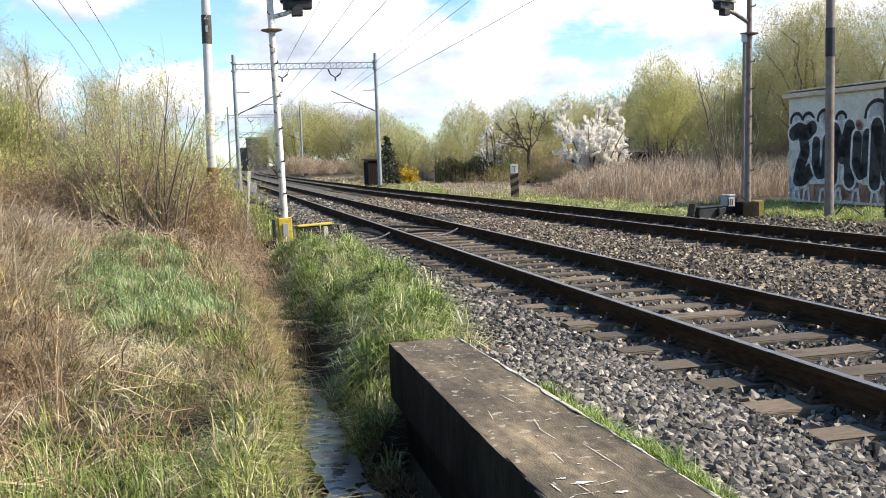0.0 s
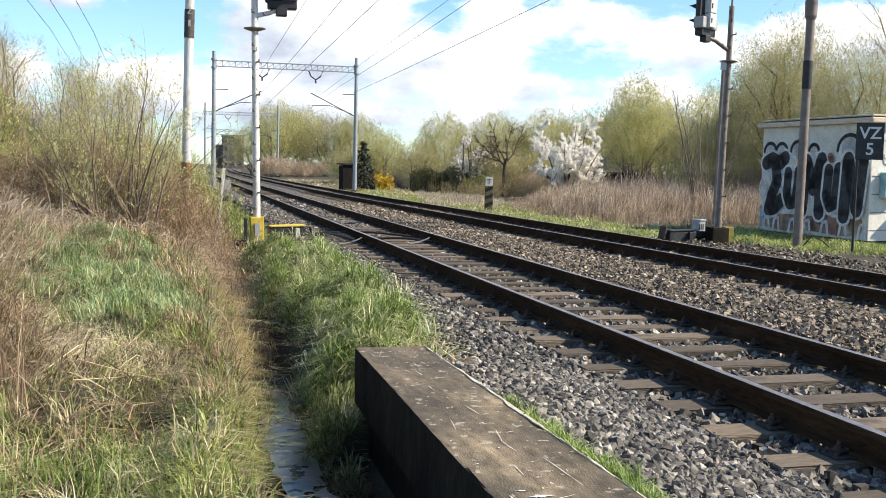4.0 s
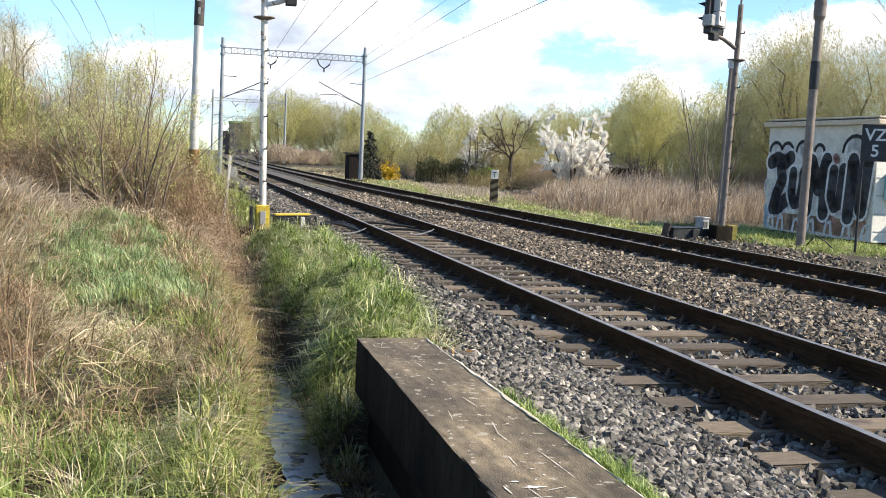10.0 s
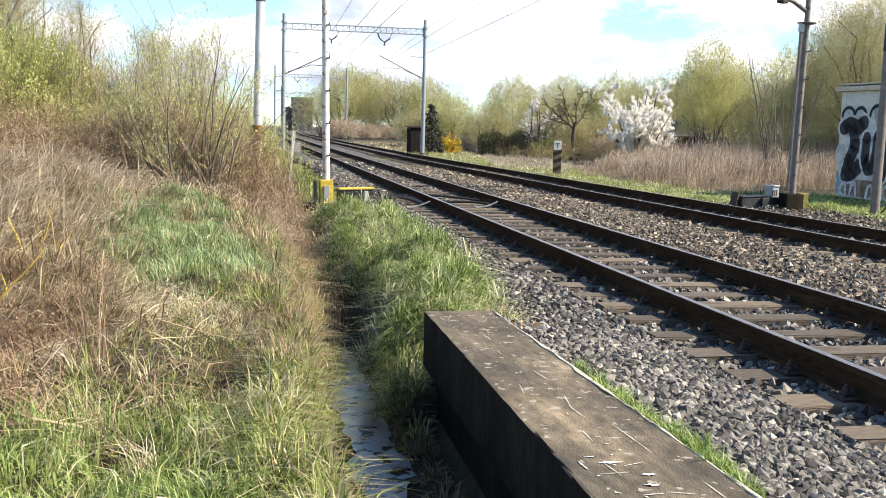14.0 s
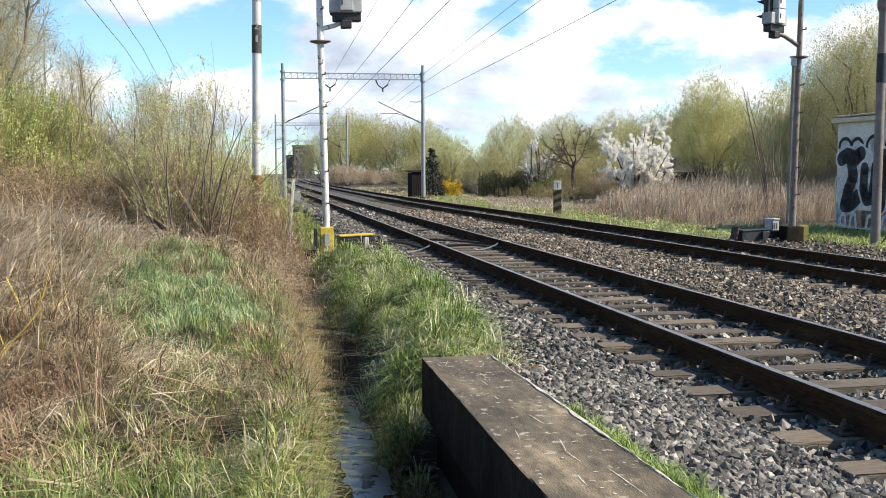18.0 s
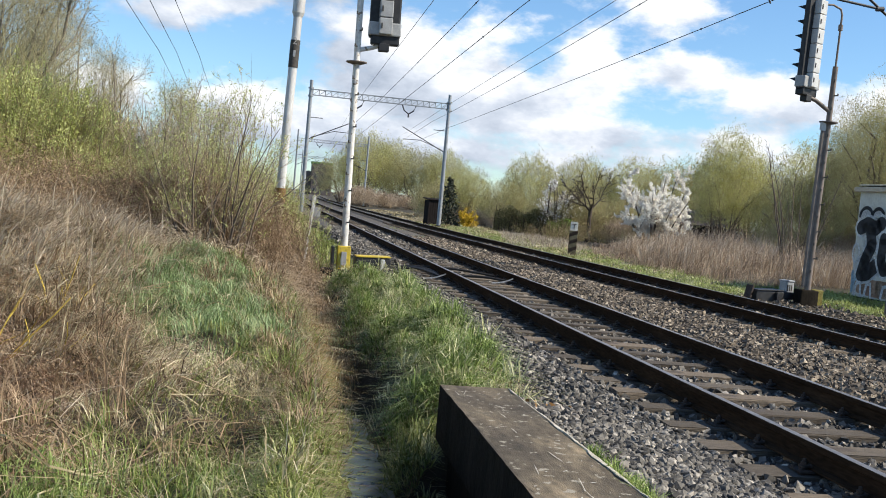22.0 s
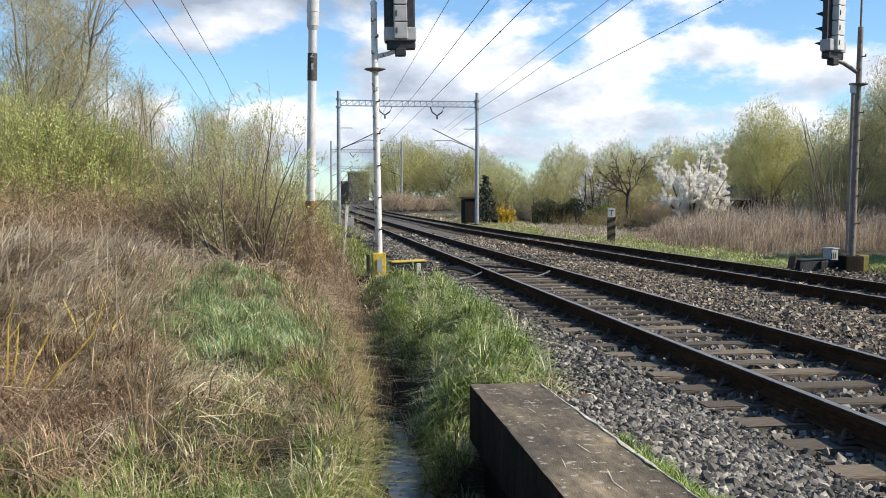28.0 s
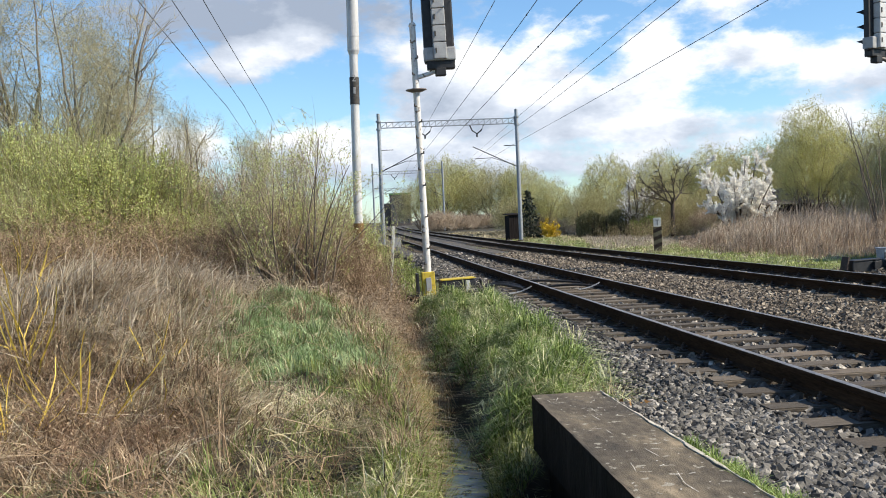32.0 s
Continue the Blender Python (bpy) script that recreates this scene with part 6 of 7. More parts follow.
def reeds(name, label, n, place, height, mat, seed, lean=0.25, wide=0.2):
    """Dry stems whose height swells and sinks along the bed, leaning every way."""
    rng = np.random.default_rng(seed)
    x, y = place(rng, n)
    n = len(x)
    z = land(x, y)
    swell = (0.55 + 0.7 * tuft_noise(x, y, 0.9, seed * 1.0)) * np.clip(0.45 + 0.16 * (x - 0.34 * y), 0.45, 1)
    V, Q, T = blades(rng, np.stack([x, y, z], 1), height * swell * rng.uniform(0.45, 1.2, n), np.maximum(0.012, 0.00042 * y) * rng.uniform(0.6, 1.4, n), np.clip(np.abs(rng.normal(lean, wide, n)), 0.02, 0.9), 0.5, rng.normal(0.2, 1.1, n))
    return stuff(name, V, [Q, T], M[mat], label, "reeds")


def reed_place(rng, n):
    y = rng.uniform(34, 60, n)
    return np.maximum(0.345 * y, 15.2) + 0.6 + rng.uniform(0, 1, n) ** 1.25 * 15 + 0.7 * np.sin(y * 0.6), y


reeds("reed_bed", "tall dry pinkish-tan reeds behind the verge", 22000, reed_place, 1.7, "reed", 31, 0.5, 0.28)
reeds("reed_bed", "pale feathery reed tops behind the verge", 9000, reed_place, 1.95, "pale_reed", 45, 0.55, 0.28)
reeds("reed_bed", "low dry weeds in front of the reeds", 7000, lambda rng, n: (lambda y: (np.maximum(0.325 * y, 14.6) + rng.uniform(0, 1, n) * 2.4, y))(rng.uniform(30, 62, n)), 0.75, "reed", 32, 0.55, 0.25)
reeds("reed_bed", "grey-tan dead stalks at the edge of the scrub", 9000, lambda rng, n: (0.2 * (y := rng.uniform(48, 90, n)) + rng.uniform(0.2, 1, n) ** 0.8 * 6.5, y), 0.75, "pale_reed", 33, 0.4, 0.25)


# ---------------------------------------------------------------- trees and shrubs
class Plant:
    """Grows a branching plant and gathers its wood, its twigs and the points where leaves sit."""

    def __init__(self, seed):
        self.rng = random.Random(seed)
        self.nrng = np.random.default_rng(seed)
        self.wood, self.twig, self.tips = [], [], []

    def branch(self, p, d, length, r, level, plan):
        g = plan[level]
        n = g.get("seg", 4)
        pts, dirs = [p.copy()], []
        for _ in range(n):
            wob = Vector((self.rng.gauss(0, 1), self.rng.gauss(0, 1), self.rng.gauss(0, 1))) * g.get("wobble", 0.15)
            d = (d + wob + Vector((0, 0, g.get("rise", 0.05)))).normalized()
            q = pts[-1] + d * (length / n)
            pts.append(q)
            dirs.append(d)
        taper = g.get("taper", 0.75)
        for i in range(n):
            ra, rb = r * (1 - taper * i / n), r * (1 - taper * (i + 1) / n)
            (self.wood if level <= g.get("wood", 1) else self.twig).append((pts[i], pts[i + 1], ra, rb))
        if level + 1 < len(plan):
            h = plan[level + 1]
            lo, hi = h["from"]
            for _ in range(h["count"]):
                s = lo + (hi - lo) * self.rng.random()
                i = min(int(s * n), n - 1)
                base = pts[i].lerp(pts[i + 1], s * n - i)
                side = dirs[i].orthogonal().normalized()
                side.rotate(Matrix.Rotation(self.rng.uniform(0, 2 * math.pi), 3, dirs[i]))
                ang = radians(h["angle"] * self.rng.uniform(0.7, 1.25))
                nd = dirs[i] * math.cos(ang) + side * math.sin(ang)
                k = h["length"] * self.rng.uniform(0.65, 1.2) * (1 - h.get("shrink", 0.4) * s)
                self.branch(base, nd, length * k if h.get("rel", True) else k, max(r * (1 - taper * s) * h.get("r", 0.5), h.get("rmin", 0.004)), level + 1, plan)
        else:
            for _ in range(g.get("leaves", 0)):
                s = self.rng.uniform(g.get("leaf_from", 0.1), 1)
                i = min(int(s * n), n - 1)
                self.tips.append(pts[i].lerp(pts[i + 1], s * n - i))

    def build(self, name, label, category, wood_mat, twig_mat, leaf_mat, leaf=(0.1, 0.05), hang=0.0, scatter=0.03, sides=6, crown="crown"):
        t = thing(name, label, category)
        if self.wood:
            a = [np.array([tuple(v) for v in col]) for col in list(zip(*self.wood))[:2]]
            r = [np.array(col) for col in list(zip(*self.wood))[2:]]
            V, Q = frusta(a[0], a[1], r[0], r[1], sides)
            part("trunk", raw_mesh("trunk", V, [Q], M[wood_mat], True), None, t)
        if self.twig:
            a = [np.array([tuple(v) for v in col]) for col in list(zip(*self.twig))[:2]]
            r = [np.array(col) for col in list(zip(*self.twig))[2:]]
            V, Q = frusta(a[0], a[1], r[0], r[1], 3)
            tagged(part("twig_mass", raw_mesh("twig_mass", V, [Q], M[twig_mat]), None, t), kind="stuff")
        if self.tips and leaf_mat:
            P = np.array([tuple(v) for v in self.tips]) + self.nrng.normal(0, scatter, (len(self.tips), 3))
            V, Q = leaf_quads(self.nrng, P, leaf[0], leaf[1], hang)
            tagged(part(crown, raw_mesh(crown, V, [Q], M[leaf_mat]), None, t), kind="stuff")
        return t


def stems(plant, n, spread, length, r, plan, tilt=20, lo=0.8):
    for _ in range(n):
        a = plant.rng.uniform(0, 2 * math.pi)
        q = plant.rng.uniform(0.1, 1)
        d = Vector((math.cos(a) * math.sin(radians(tilt * q)), math.sin(a) * math.sin(radians(tilt * q)), math.cos(radians(tilt * q))))
        plant.branch(Vector((math.cos(a) * spread * q, math.sin(a) * spread * q, 0)), d, length * plant.rng.uniform(lo, 1.1), r * plant.rng.uniform(0.6, 1.1), 0, plan)


def feathers(rng, n, masses, length, width, up=0.7, noise=0.35):
    """Fine twigs filling rounded masses, each a thin tapered strip that reaches outwards and up."""
    k = rng.integers(0, len(masses), n)
    c = np.array(masses)[k]
    d = rng.normal(size=(n, 3))
    d /= np.linalg.norm(d, axis=1, keepdims=True)
    p = c[:, :3] + d * (c[:, 3] * rng.uniform(0.15, 1, n) ** 0.5)[:, None]
    p[:, 2] = np.maximum(p[:, 2], 0.05)
    g = d * 0.7 + np.array([[0, 0, up]]) + rng.normal(0, noise, (n, 3))
    g /= np.linalg.norm(g, axis=1, keepdims=True)
    ln = length * rng.uniform(0.5, 1.3, n)[:, None]
    s = np.cross(g, rng.normal(size=(n, 3)))
    s /= np.linalg.norm(s, axis=1, keepdims=True)
    s *= (width * rng.uniform(0.6, 1.4, n) / 2)[:, None]
    q = p + g * ln
    V = np.stack([p - s, p + s, q + s * 0.35, q - s * 0.35], 1).reshape(-1, 3)
    return V, (np.arange(n) * 4)[:, None] + np.array([[0, 1, 2, 3]]), p, q


def lacy_tree(seed, height):
    """A tall crooked tree whose limbs end in a veil of very fine twigs."""
    p = Plant(seed)
    plan = [dict(seg=9, wobble=0.15, rise=0.07, taper=0.85), {"from": (0.25, 0.98), "count": 14, "angle": 36, "length": 0.36, "r": 0.45, "seg": 6, "wobble": 0.2, "rise": 0.12},
            {"from": (0.15, 1.0), "count": 9, "angle": 42, "length": 0.45, "r": 0.42, "rmin": 0.009, "seg": 4, "wobble": 0.22, "rise": 0.06, "wood": 1}]
    stems(p, 4, 0.5, height, 0.14, plan, 16)
    t = p.build("tree", "tall crooked tan-twigged tree not yet in leaf", "tree", "pale_bark", "tan_twig", None)
    rng = np.random.default_rng(seed)
    ms = [(rng.normal(0, 0.75) * (1.2 - abs(z - 5.2) / 6), rng.normal(0, 0.75) * (1.2 - abs(z - 5.2) / 6), z, rng.uniform(0.6, 1.15)) for z in np.linspace(1.6, height * 0.98, 44)]
    V, Q, a, b = feathers(rng, 8500, ms, 0.55, 0.011, 0.35, 0.85)
    tagged(part("fine_twig_mass", raw_mesh("fine_twig_mass", V, [Q], M["tan_twig"]), None, t), kind="stuff")
    k = rng.integers(0, len(a), 5000)
    V, Q = leaf_quads(rng, b[k], 0.06, 0.026, 0.2)
    tagged(part("crown", raw_mesh("crown", V, [Q], M["dull_bud"]), None, t), kind="stuff")
    return t


def willow_shrub(seed, height, n, leaves, twig_mat="brown_twig"):
    p = Plant(seed)
    plan = [dict(seg=7, wobble=0.13, rise=0.05, taper=0.85, wood=0), {"from": (0.2, 0.97), "count": 9, "angle": 30, "length": 0.42, "r": 0.5, "rmin": 0.004, "seg": 4, "wobble": 0.1, "rise": 0.09, "wood": 0},
            {"from": (0.2, 1.0), "count": 4, "angle": 32, "length": 0.5, "r": 0.5, "rmin": 0.003, "seg": 2, "wobble": 0.12, "rise": 0.05, "leaves": leaves, "wood": 0}]
    stems(p, n, 0.45, height, 0.032, plan, 18, 0.5)
    return p.build("willow_shrub", "many-stemmed willow shrub with small fresh pale leaves", "shrub", "bark", twig_mat, "young_leaf", (0.055, 0.015), -0.3, 0.012, 5, "leaves")


def bramble(seed, height, n, mat="brown_twig"):
    p = Plant(seed)
    plan = [dict(seg=5, wobble=0.2, rise=-0.05, taper=0.6, wood=-1), {"from": (0.1, 1.0), "count": 9, "angle": 50, "length": 0.5, "r": 0.6, "rmin": 0.003, "seg": 3, "wobble": 0.28, "rise": -0.03, "wood": -1},
            {"from": (0.1, 1.0), "count": 4, "angle": 45, "length": 0.6, "r": 0.6, "rmin": 0.0025, "seg": 2, "wobble": 0.3, "rise": -0.05, "leaves": 1, "wood": -1}]
    stems(p, n, 0.7, height, 0.009, plan, 45, 0.4)
    return p.build("bramble", "tangle of bare reddish-brown bramble canes", "shrub", None, mat, "brown_straw", (0.06, 0.03), 0.3, 0.03)


def put(proto, places, group=""):
    """Copies of a plant at (x, y, turn, scale); the first place takes the plant itself."""
    for k, (x, y, turn, s) in enumerate(places):
        z = float(land(x, y)) - 0.03
        m = pose(x, y, z, 0, 0, turn)
        if group:
            proto["group"] = group
        ob = proto if k == 0 else copy_thing(proto, m)
        ob.matrix_basis = m
        ob.scale = (s, s, s)


def spread(seed, n, x0, x1, y0, y1, s0, s1):
    r = random.Random(seed)
    return [(r.uniform(x0, x1), r.uniform(y0, y1), r.uniform(0, 360), r.uniform(s0, s1)) for _ in range(n)]


def broom_tree(seed, name, label, category, r, h, base, limbs, n_twigs, n_leaves, twig_mat, leaf_mat, leaf=(0.065, 0.042), lump=0.12, limb_r=0.05, inner=0.55, bark="bark", twig=(0.5, 0.014), stray=0.6):
    """A crown fanned out like a broom: limbs rise and spread from the foot, fine twigs follow them, thin foliage sits towards the rounded outline."""
    rng = np.random.default_rng(seed)
    t = thing(name, label, category)
    foot = np.array([[0, 0, base * 0.4]])
    ph = rng.uniform(0, 6.28, 6)

    def outline(az, el):
        """Distance from the crown's middle to its outline."""
        w = 1 + lump * (np.sin(3 * az + ph[0]) * np.cos(2 * el) + 0.7 * np.sin(5 * az + 4 * el + ph[1]) + 0.5 * np.sin(9 * az - 7 * el + ph[2]) + 0.35 * np.sin(14 * el + 11 * az + ph[3]))
        return w

    def points(n, lo):
        az, s = rng.uniform(0, 2 * math.pi, n), rng.uniform(-0.55, 1, n)
        el = np.arcsin(s)
        q = rng.uniform(lo ** 3, 1, n) ** (1 / 3) * outline(az, el)
        mid, half = (h + base) / 2, (h - base) / 2
        rad = r * np.where(s < 0, 1 - 0.15 * s * s, 1)
        return np.stack([rad * q * np.cos(el) * np.cos(az), rad * q * np.cos(el) * np.sin(az), np.maximum(mid - half * 0.12 + half * 1.06 * q * s, 0.1)], 1)

    # limbs, each a bow of five pieces
    tip = points(limbs, 0.7) * np.array([[0.86, 0.86, 0.88]])
    a = np.zeros((limbs, 3)) + foot * rng.uniform(0.2, 1.2, (limbs, 1)) + np.stack([rng.normal(0, r * 0.08, limbs), rng.normal(0, r * 0.08, limbs), np.zeros(limbs)], 1)
    a[:, 2] = 0
    lift = np.stack([a[:, 0] * 0.6 + tip[:, 0] * 0.35, a[:, 1] * 0.6 + tip[:, 1] * 0.35, tip[:, 2] * 0.62], 1)
    P = [a * (1 - s) ** 2 + lift * 2 * s * (1 - s) + tip * s * s + (rng.normal(0, 0.025 * h, (limbs, 3)) if 0 < s < 1 else 0) for s in np.linspace(0, 1, 6)]
    P[0][:, 2] = -0.05
    rr = limb_r * rng.uniform(0.5, 1.2, limbs)
    V, Q, n0 = [], [], 0
    for k in range(5):
        v, q = frusta(P[k], P[k + 1], rr * (1 - 0.17 * k), rr * (0.83 - 0.17 * k), 4)
        V.append(v)
        Q.append(q + n0)
        n0 += len(v)
    tagged(part("limb_mass", raw_mesh("limb_mass", np.concatenate(V), Q, M[bark], True), None, t), kind="stuff")
    # twigs follow the way from the foot to the outline
    p = points(n_twigs, inner * 0.5)
    g = p - np.array([[0, 0, base - r * 0.6]])
    g /= np.linalg.norm(g, axis=1, keepdims=True)
    g += rng.normal(0, stray, (n_twigs, 3))
    g /= np.linalg.norm(g, axis=1, keepdims=True)
    ln = (twig[0] * rng.uniform(0.5, 1.2, n_twigs))[:, None]
    s = np.cross(g, rng.normal(size=(n_twigs, 3)))
    s *= (twig[1] * rng.uniform(0.6, 1.3, n_twigs) / 2)[:, None] / np.linalg.norm(s, axis=1, keepdims=True)
    e = p + g * ln * 0.12
    b = p - g * ln * 0.88
    V = np.stack([b - s, b + s, e + s * 0.4, e - s * 0.4], 1).reshape(-1, 3)
    tagged(part("twig_mass", raw_mesh("twig_mass", V, [(np.arange(n_twigs) * 4)[:, None] + np.array([[0, 1, 2, 3]])], M[twig_mat]), None, t), kind="stuff")
    if n_leaves:
        k = rng.integers(0, n_twigs, n_leaves)
        u = rng.uniform(0.0, 0.9, (n_leaves, 1))
        c = b[k] * (1 - u) + e[k] * u + rng.normal(0, 0.03, (n_leaves, 3))
        V, Q = leaf_quads(rng, c, leaf[0], leaf[1], -0.15)
        tagged(part("crown", raw_mesh("crown", V, [Q], M[leaf_mat]), None, t), kind="stuff")
    return t


# right-hand side: the wood beyond the reeds
W1 = broom_tree(41, "willow", "round willow just coming into yellow-green leaf", "tree", 2.9, 7.0, 0.5, 24, 8500, 34000, "olive_twig", "bud", limb_r=0.08)
W2 = broom_tree(42, "willow", "broad olive willow crown in the first thin leaf", "tree", 3.4, 6.4, 0.3, 26, 8500, 28000, "olive_twig", "dull_bud", limb_r=0.08)
W3 = broom_tree(43, "willow", "tall willow with a bright yellow-green top", "tree", 2.5, 8.5, 0.8, 22, 8500, 42000, "olive_twig", "bud", (0.062, 0.04), 0.13, 0.1, bark="bark")
W4 = broom_tree(44, "tree", "tall olive-brown tree in the first thin leaf", "tree", 3.0, 8.6, 0.6, 26, 15000, 44000, "olive_twig", "dull_bud", (0.055, 0.036), 0.14, 0.11, bark="bark", twig=(0.5, 0.011))
S1 = broom_tree(46, "thicket_shrub", "leafless olive-brown thicket shrub", "shrub", 2.1, 2.9, 0.1, 26, 3000, 1200, "olive_twig", "dull_bud", (0.12, 0.06), 0.15, 0.03, twig=(0.6, 0.02))
S2 = broom_tree(47, "thicket_shrub", "dull brown bare thicket shrub", "shrub", 2.0, 2.4, 0.1, 26, 3000, 0, "brown_twig", None, (0.1, 0.05), 0.15, 0.03, twig=(0.6, 0.02))
put(W1, [(19.5, 100, 0, 0.82), (23.1, 90, 60, 1.03), (29.4, 95, 40, 1.11), (32.2, 88, 130, 1.09), (16.2, 178, 80, 1.9), (21.5, 186, 200, 1.84), (29, 172, 70, 1.6), (47, 84, 10, 1.5), (42, 92, 250, 1.3)], "willows along the line")
put(W2, [(19.5, 84, 20, 0.7), (22.7, 80, 140, 0.68), (31.0, 92, 10, 0.95), (33.1, 80, 300, 1.15), (37.3, 95, 60, 1.08), (31.6, 58, 0, 0.92), (13.3, 196, 140, 1.5), (24.8, 176, 10, 1.75), (26.5, 86, 70, 0.8)], "willows along the line")
put(W3, [(28.9, 62, 0, 1.0), (32.6, 66, 130, 0.86)], "tall trees behind the reeds")
put(W4, [(33.6, 56, 20, 0.85), (34.4, 55, 200, 1.2), (31.3, 48, 60, 1.2), (30.4, 41, 250, 0.98)], "tall trees behind the reeds")
put(S1, spread(46, 10, 22, 32, 70, 86, 0.8, 1.3) + spread(47, 7, 17, 24, 100, 140, 0.9, 1.5) + spread(48, 7, 27, 40, 50, 62, 0.8, 1.2), "thicket")
put(S2, spread(49, 6, 22.5, 30, 66, 80, 0.7, 1.1) + spread(50, 5, 17, 22, 86, 110, 0.6, 1.0) + spread(51, 5, 28, 38, 42, 56, 0.8, 1.1) + spread(55, 8, 12.8, 24, 150, 172, 0.9, 1.5), "thicket")
put(bramble(52, 1.3, 20, "olive_twig"), spread(53, 5, 16.0, 19, 60, 74, 0.7, 1.0) + spread(54, 5, 19.5, 23, 60, 68, 0.8, 1.3), "scrub at the verge")


def blossom_tree(seed, n, height, bloom=60):
    """Many upright limbs set with short shoots, each wrapped closely in blossom."""
    p = Plant(seed)
    plan = [dict(seg=6, wobble=0.1, rise=0.04, taper=0.75), {"from": (0.2, 0.97), "count": 8, "angle": 46, "length": 0.42, "r": 0.45, "seg": 4, "wobble": 0.14, "rise": 0.10, "shrink": 0.6},
            {"from": (0.1, 1.0), "count": 7, "angle": 42, "length": 0.6, "r": 0.5, "rmin": 0.008, "seg": 4, "wobble": 0.14, "rise": 0.07, "leaves": bloom, "leaf_from": 0.0, "wood": 1}]
    stems(p, n, 0.35, height, 0.06, plan, 30, 0.45)
    return p.build("blossom_tree", "small tree covered in white blossom above the reeds", "tree", "dark_bark", "brown_twig", "blossom", (0.08, 0.06), 0.0, 0.028)


put(blossom_tree(61, 15, 4.7, 66), [(22.05, 56.5, 0, 1.06)])
put(blossom_tree(62, 6, 2.9, 6), [(20.3, 71, 120, 1.35)])


def dead_tree():
    p = Plant(64)
    plan = [dict(seg=3, wobble=0.06, rise=0.03, taper=0.3), {"from": (0.75, 1.0), "count": 7, "angle": 38, "length": 2.3, "rel": False, "shrink": 0.0, "r": 0.42, "seg": 6, "wobble": 0.3, "rise": 0.12, "taper": 0.8},
            {"from": (0.25, 1.0), "count": 14, "angle": 48, "length": 0.36, "r": 0.45, "rmin": 0.014, "seg": 4, "wobble": 0.25, "rise": 0.08, "wood": 2},
            {"from": (0.2, 1.0), "count": 7, "angle": 42, "length": 0.55, "r": 0.5, "rmin": 0.009, "seg": 2, "wobble": 0.25, "rise": 0.06, "wood": 2, "leaves": 0}]
    stems(p, 1, 0.05, 2.0, 0.125, plan, 3)
    return p.build("bare_fruit_tree", "bare dark fruit tree with spreading crooked limbs", "tree", "dark_bark", "dark_bark", None)


put(dead_tree(), [(21.9, 68.5, 40, 1.42)])


def sapling():
    p = Plant(65)
    plan = [dict(seg=8, wobble=0.05, rise=0.04, taper=0.85), {"from": (0.2, 0.95), "count": 9, "angle": 34, "length": 0.26, "r": 0.45, "rmin": 0.008, "seg": 4, "wobble": 0.1, "rise": 0.08, "wood": 1},
            {"from": (0.2, 1.0), "count": 4, "angle": 34, "length": 0.5, "r": 0.5, "rmin": 0.006, "seg": 2, "wobble": 0.12, "rise": 0.05, "wood": 1, "leaves": 0}]
    stems(p, 5, 0.3, 5.2, 0.045, plan, 13, 0.6)
    return p.build("sapling", "slender bare grey-brown sapling with several stems", "tree", "bark", "bark", None)


put(sapling(), [(20.75, 38.5, 0, 1.0), (21.0, 38.2, 130, 0.85)], "saplings before the reeds")


def flower_bush(name, label, seed, mat, height):
    p = Plant(seed)
    plan = [dict(seg=4, wobble=0.15, rise=0.0, taper=0.6, wood=-1), {"from": (0.1, 1.0), "count": 8, "angle": 40, "length": 0.55, "r": 0.6, "rmin": 0.006, "seg": 3, "wobble": 0.2, "rise": -0.04, "leaves": 30, "wood": -1}]
    stems(p, 14, 0.5, height, 0.014, plan, 40, 0.5)
    return p.build(name, label, "shrub", None, "olive_twig", mat, (0.11, 0.09), 0.0, 0.06)


put(flower_bush("forsythia", "forsythia bush in full yellow flower", 66, "forsythia", 1.5), [(15.1, 78, 0, 0.95)])


def conifer():
    t = thing("spruce", "small dark spruce beside the shed", "tree")
    rng = np.random.default_rng(67)
    part("trunk", tube((0, 0, 0), (0, 0, 3.9), 0.08, 0.01, 8), M["dark_bark"], t)
    P, D = [], []
    for k in range(900):
        z = 0.25 + 3.5 * rng.uniform() ** 1.2
        r = (3.95 - z) * 0.36 * math.sqrt(rng.uniform())
        a = rng.uniform(0, 6.28)
        layer = 0.18 * math.sin(z * 9)
        P.append((r * math.cos(a) * (1 + layer), r * math.sin(a) * (1 + layer), z - r * 0.25))
    V, Q = leaf_quads(rng, np.array(P), 0.34, 0.12, 0.3)
    part("crown", raw_mesh("crown", V, [Q], M["needle"]), None, t)
    return t


put(conifer(), [(13.9, 79.5, 0, 1.0)])


